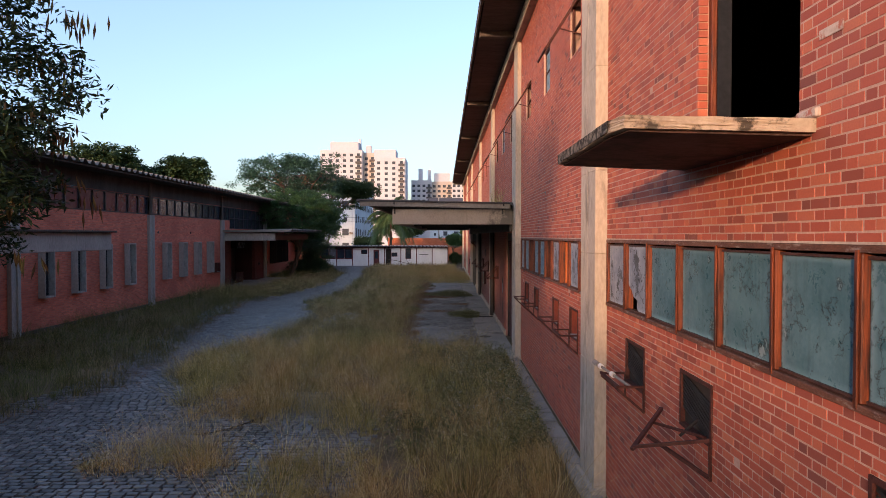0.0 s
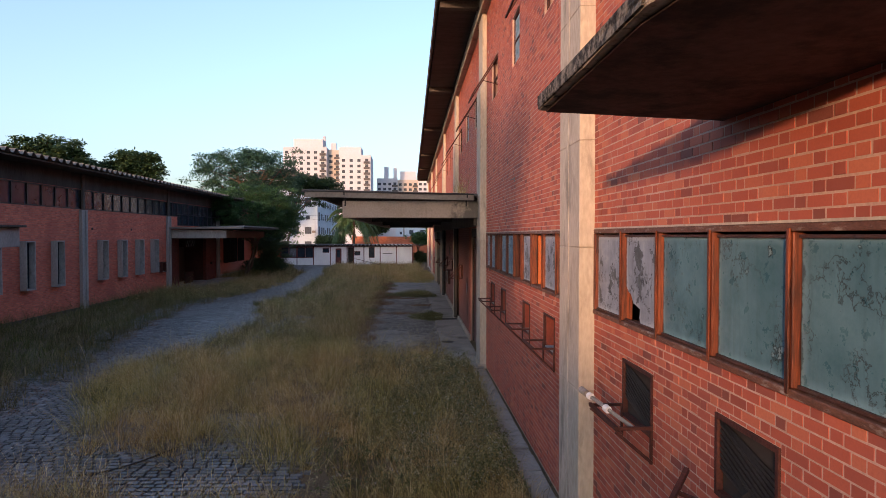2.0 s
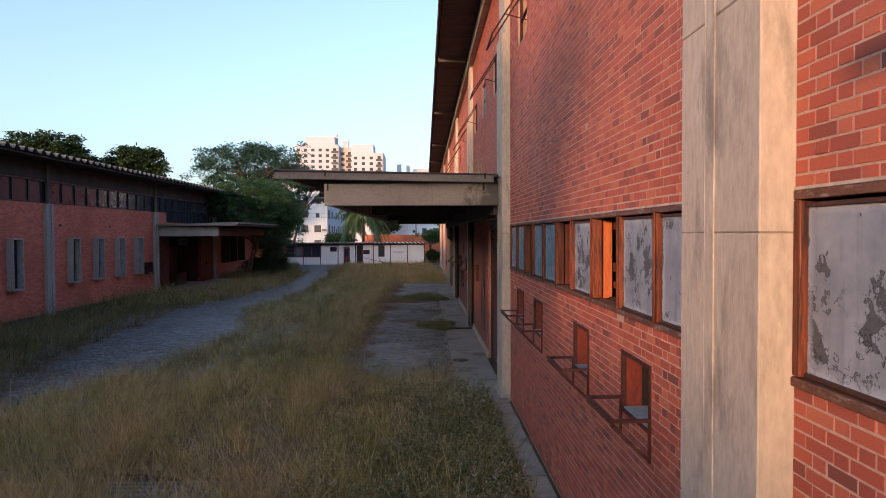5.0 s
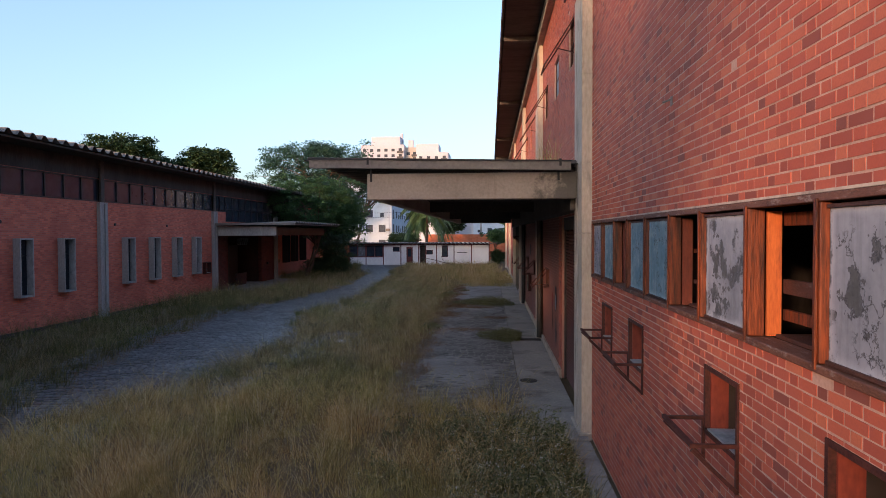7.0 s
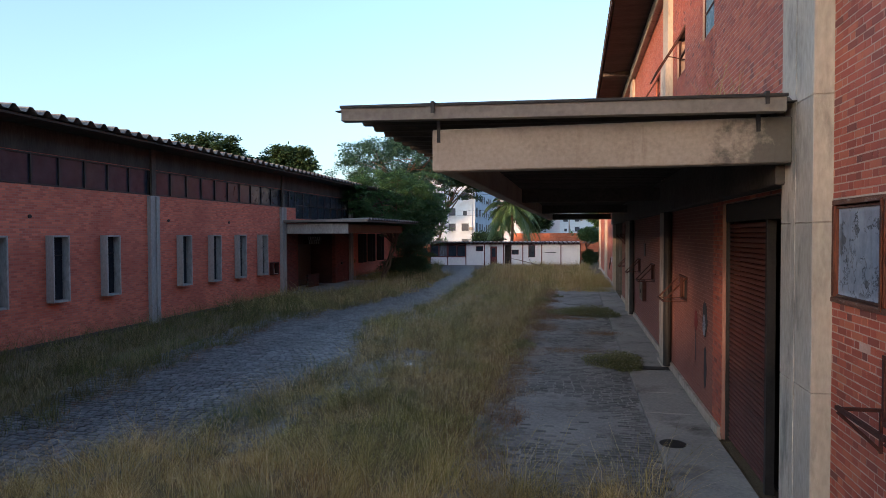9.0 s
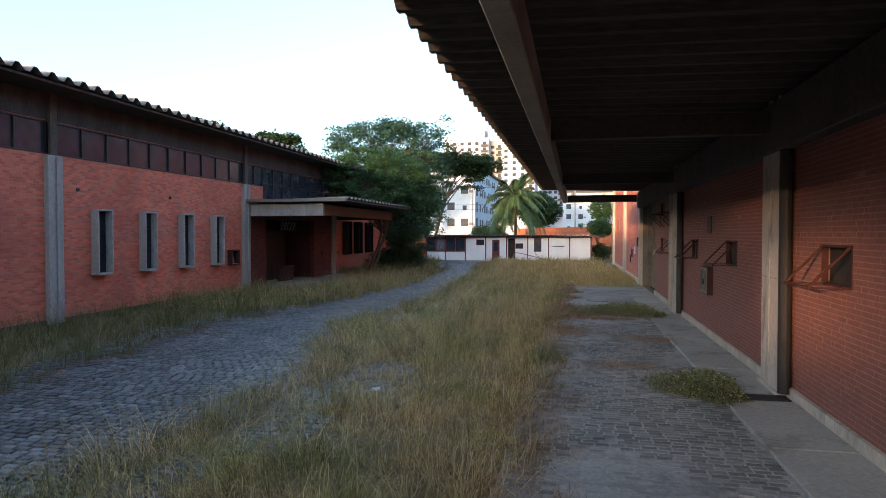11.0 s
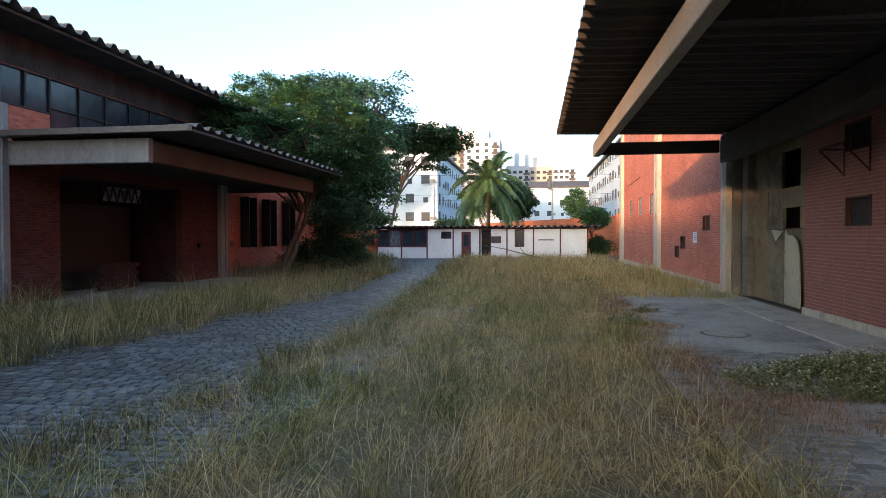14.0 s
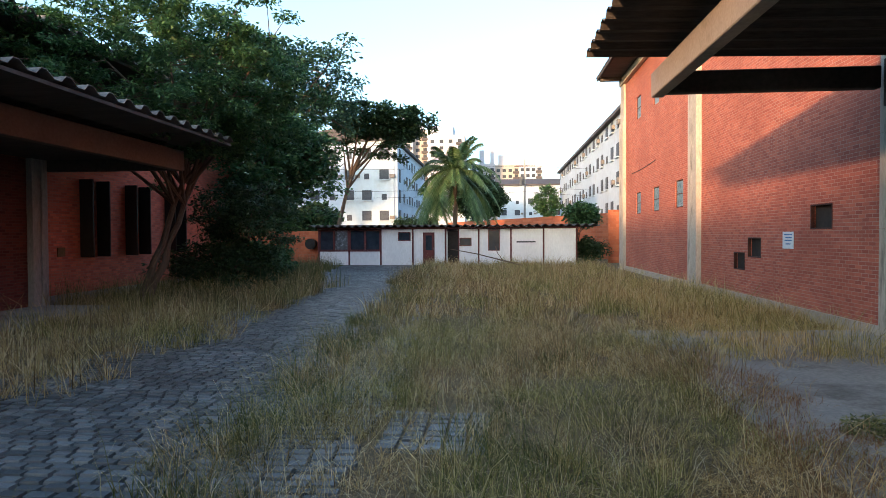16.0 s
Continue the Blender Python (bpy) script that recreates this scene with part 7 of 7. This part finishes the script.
under(branch, part("twig", tube_path(bmesh.new(), [Vector(p) for p in ((-9.4, 66, 1.15), (-8.0, 65.8, 0.9), (-6.6, 65.6, 0.55), (-5.6, 65.4, 0.3))], [0.02, 0.03, 0.035, 0.04], 6), BARK),
      part("twig", tube_path(bmesh.new(), [Vector(p) for p in ((-6.6, 65.6, 0.55), (-6.9, 65.5, 0.95), (-7.0, 65.4, 1.3))], [0.025, 0.018, 0.01], 6), BARK))
tagged(mesh_object("paper_sheet", [(-6.8, 19.6, 0.06), (-6.66, 19.62, 0.05), (-6.68, 19.74, 0.09), (-6.81, 19.72, 0.07), (-6.73, 19.67, 0.1)], [(0, 1, 4), (1, 2, 4), (2, 3, 4), (3, 0, 4)], PAPER), "crumpled pale sheet of paper in the grass", "paper")
cable = tagged(part("fallen_cable", tube_path(bmesh.new(), [Vector((-7.3 + 0.085 * i, 2.75 + 0.0078 * i * i, 0.035)) for i in range(14)], [0.014] * 14, 6), BLACK_STEEL), "black cable lying across the stone setts", "cable")

# ---- stone setts of the road
setts = tagged(empty("road", (0, 0, 0)), "grey granite sett road through the yard", "road", kind="structure")
lo, hi = [], []
row = 0
yy = -2.5
while yy < 72.0:
    d = 0.135 + float(rng.normal()) * 0.004
    x0, x1 = float(road_l(yy)) - 1.3, float(road_r(yy)) + 1.2
    if yy < 6:
        x1 = -3.9
    xx = x0 + (row % 2) * 0.1
    while xx < x1:
        w = 0.205 + float(rng.normal()) * 0.014
        wave = 0.06 * math.sin(xx * 0.7) + 0.012 * math.sin(xx * 2.7 + yy * 0.4)
        if not (yy >= 6 and xx > float(road_r(yy)) + 1.2):
            top = 0.006 + float(rng.normal()) * 0.0035
            lo.append((xx + 0.006, yy + wave + 0.01, -0.05))
            hi.append((xx + w - 0.008, yy + wave + d - 0.012, top))
        xx += w
    yy += d
    row += 1
for cx, cy, rx, ry in BARE:
    yy = cy - ry - 0.3
    while yy < cy + ry + 0.3:
        xx = cx - rx - 0.3
        while xx < cx + rx + 0.3:
            if xx > float(road_r(yy)) + 1.25:
                lo.append((xx + 0.007, yy + 0.006, -0.06))
                hi.append((xx + 0.198, yy + 0.127, 0.006 + float(rng.normal()) * 0.005))
            xx += 0.205
        yy += 0.135
alo, ahi = [], []
yy, row = 11.65, 0
while yy < 33.4:
    xx = -4.24 + (row % 2) * 0.1
    while xx < -1.25:
        w = 0.2 + float(rng.normal()) * 0.016
        top = 0.027 + float(rng.normal()) * 0.004 - (0.012 if math.sin(xx * 1.7 + 0.4 * yy) + math.sin(yy * 0.9) > 0.9 else 0)
        alo.append((xx + 0.006, yy + 0.006, -0.05))
        ahi.append((min(xx + w - 0.008, -1.13), yy + 0.104, top))
        xx += w
    yy += 0.115
    row += 1


def laid_pieces(lo, hi, pick, inset, mat, parent, size):
    """Setts that can be told apart one by one, sharing one mesh, and the rest of them in one."""
    v, l, s = piece_arrays(lo[~pick], hi[~pick], inset, True)
    tagged(quick_mesh("setts", v, l, s, mat, parent), kind="stuff")
    v, l, s = piece_arrays([(-size[0] / 2, -size[1] / 2, -0.06)], [(size[0] / 2, size[1] / 2, 0.0)], inset, True)
    one = quick_mesh("sett", v, l, s, mat, parent)
    for i, q in enumerate(np.flatnonzero(pick)):
        ob = one if i == 0 else new("sett", one.data)
        ob.parent = parent
        ob.location = ((lo[q, 0] + hi[q, 0]) / 2, (lo[q, 1] + hi[q, 1]) / 2, hi[q, 2])
        ob.scale = ((hi[q, 0] - lo[q, 0]) / size[0], (hi[q, 1] - lo[q, 1]) / size[1], 1)


alo, ahi = np.array(alo), np.array(ahi)
near = (alo[:, 1] > 27.0) & (alo[:, 0] < -2.6)
near &= np.cumsum(near) <= 300
laid_pieces(alo, ahi, near, 0.008, SETT_WORN, apron, (0.186, 0.098))
lo, hi = np.array(lo), np.array(hi)
mid = (lo + hi) / 2
pick = (mid[:, 0] > -11.6) & (mid[:, 0] < -9.4) & (mid[:, 1] > 35.6) & (mid[:, 1] < 39.3)
pick &= np.cumsum(pick) <= 300
laid_pieces(lo, hi, pick, 0.012, COBBLE, setts, (0.191, 0.113))

# ---- bricks of the hall wall
lo, hi = [], []
solid = hall_holes + [(y, y + 0.74, 0, 10.0) for y in PILLARS]
ys_holes = sorted(solid)
z, row = 0.0305, 0
while z < 9.96:
    near_course = [h for h in solid if h[2] < z + COURSE - 0.012 and h[3] > z + 0.012]
    stop = 44.0 if z < 4.5 else 22.0
    marks = sorted({-8.0, stop, *[v for h in near_course for v in h[:2] if -8.0 < v < stop]})
    for a, b in zip(marks, marks[1:]):
        z0, z1 = z + 0.0048, z + COURSE - 0.0052
        for h in near_course:
            if h[0] <= a + 1e-6 and h[1] >= b - 1e-6:
                if h[2] > z + 0.012:
                    z1 = min(z1, h[2] - 0.004)
                elif h[3] < z + COURSE - 0.012:
                    z0 = max(z0, h[3] + 0.004)
                else:
                    z1 = z0
        if z1 - z0 < 0.01 or b - a < 0.02:
            continue
        k = math.floor((a - BOND * 0.5 * (row % 2)) / BOND) - 1
        y = BOND * k + BOND * 0.5 * (row % 2)
        turn = 0
        while y < b:
            n = BOND / 3 * (2 if turn == 0 else 1)
            c, d = max(y, a), min(y + n, b)
            if d - c > 0.02:
                q = float(rng.normal()) * 0.0011
                jit = rng.normal(size=3) * 0.0012
                lo.append((q, c + 0.005 + jit[0], z0 + jit[2])), hi.append((0.02, d - 0.005 + jit[1], z1 + jit[2]))
            y += n
            turn = 1 - turn
    z += COURSE
    row += 1
lo, hi = np.array(lo), np.array(hi)
mid = (lo + hi) / 2
pick = (mid[:, 1] > 0.7) & (mid[:, 1] < 4.6) & (mid[:, 2] > 3.9) & (mid[:, 2] < 4.9)
pick &= np.cumsum(pick) <= 300
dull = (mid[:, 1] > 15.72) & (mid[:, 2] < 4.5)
v, l, s = piece_arrays(lo[~pick & ~dull], hi[~pick & ~dull], 0.002)
tagged(quick_mesh("bricks", v, l, s, BRICK, wall_hall), kind="stuff")
near = dull & (mid[:, 1] > 25.0) & (mid[:, 1] < 29.5) & (mid[:, 2] > 0.9)
near &= np.cumsum(near) <= 300
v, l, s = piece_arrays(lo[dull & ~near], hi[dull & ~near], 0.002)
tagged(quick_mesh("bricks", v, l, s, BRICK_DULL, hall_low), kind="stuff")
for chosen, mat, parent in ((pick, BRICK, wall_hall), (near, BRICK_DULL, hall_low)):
    v, l, s = piece_arrays([(0, -0.1, -0.033)], [(0.02, 0.1, 0.033)], 0.002)
    one = quick_mesh("brick", v, l, s, mat, parent)
    for i, q in enumerate(np.flatnonzero(chosen)):
        ob = one if i == 0 else new("brick", one.data)
        ob.parent = parent
        ob.location = (lo[q, 0], mid[q, 1], mid[q, 2])
        ob.scale = (1, (hi[q, 1] - lo[q, 1]) / 0.2, (hi[q, 2] - lo[q, 2]) / 0.066)
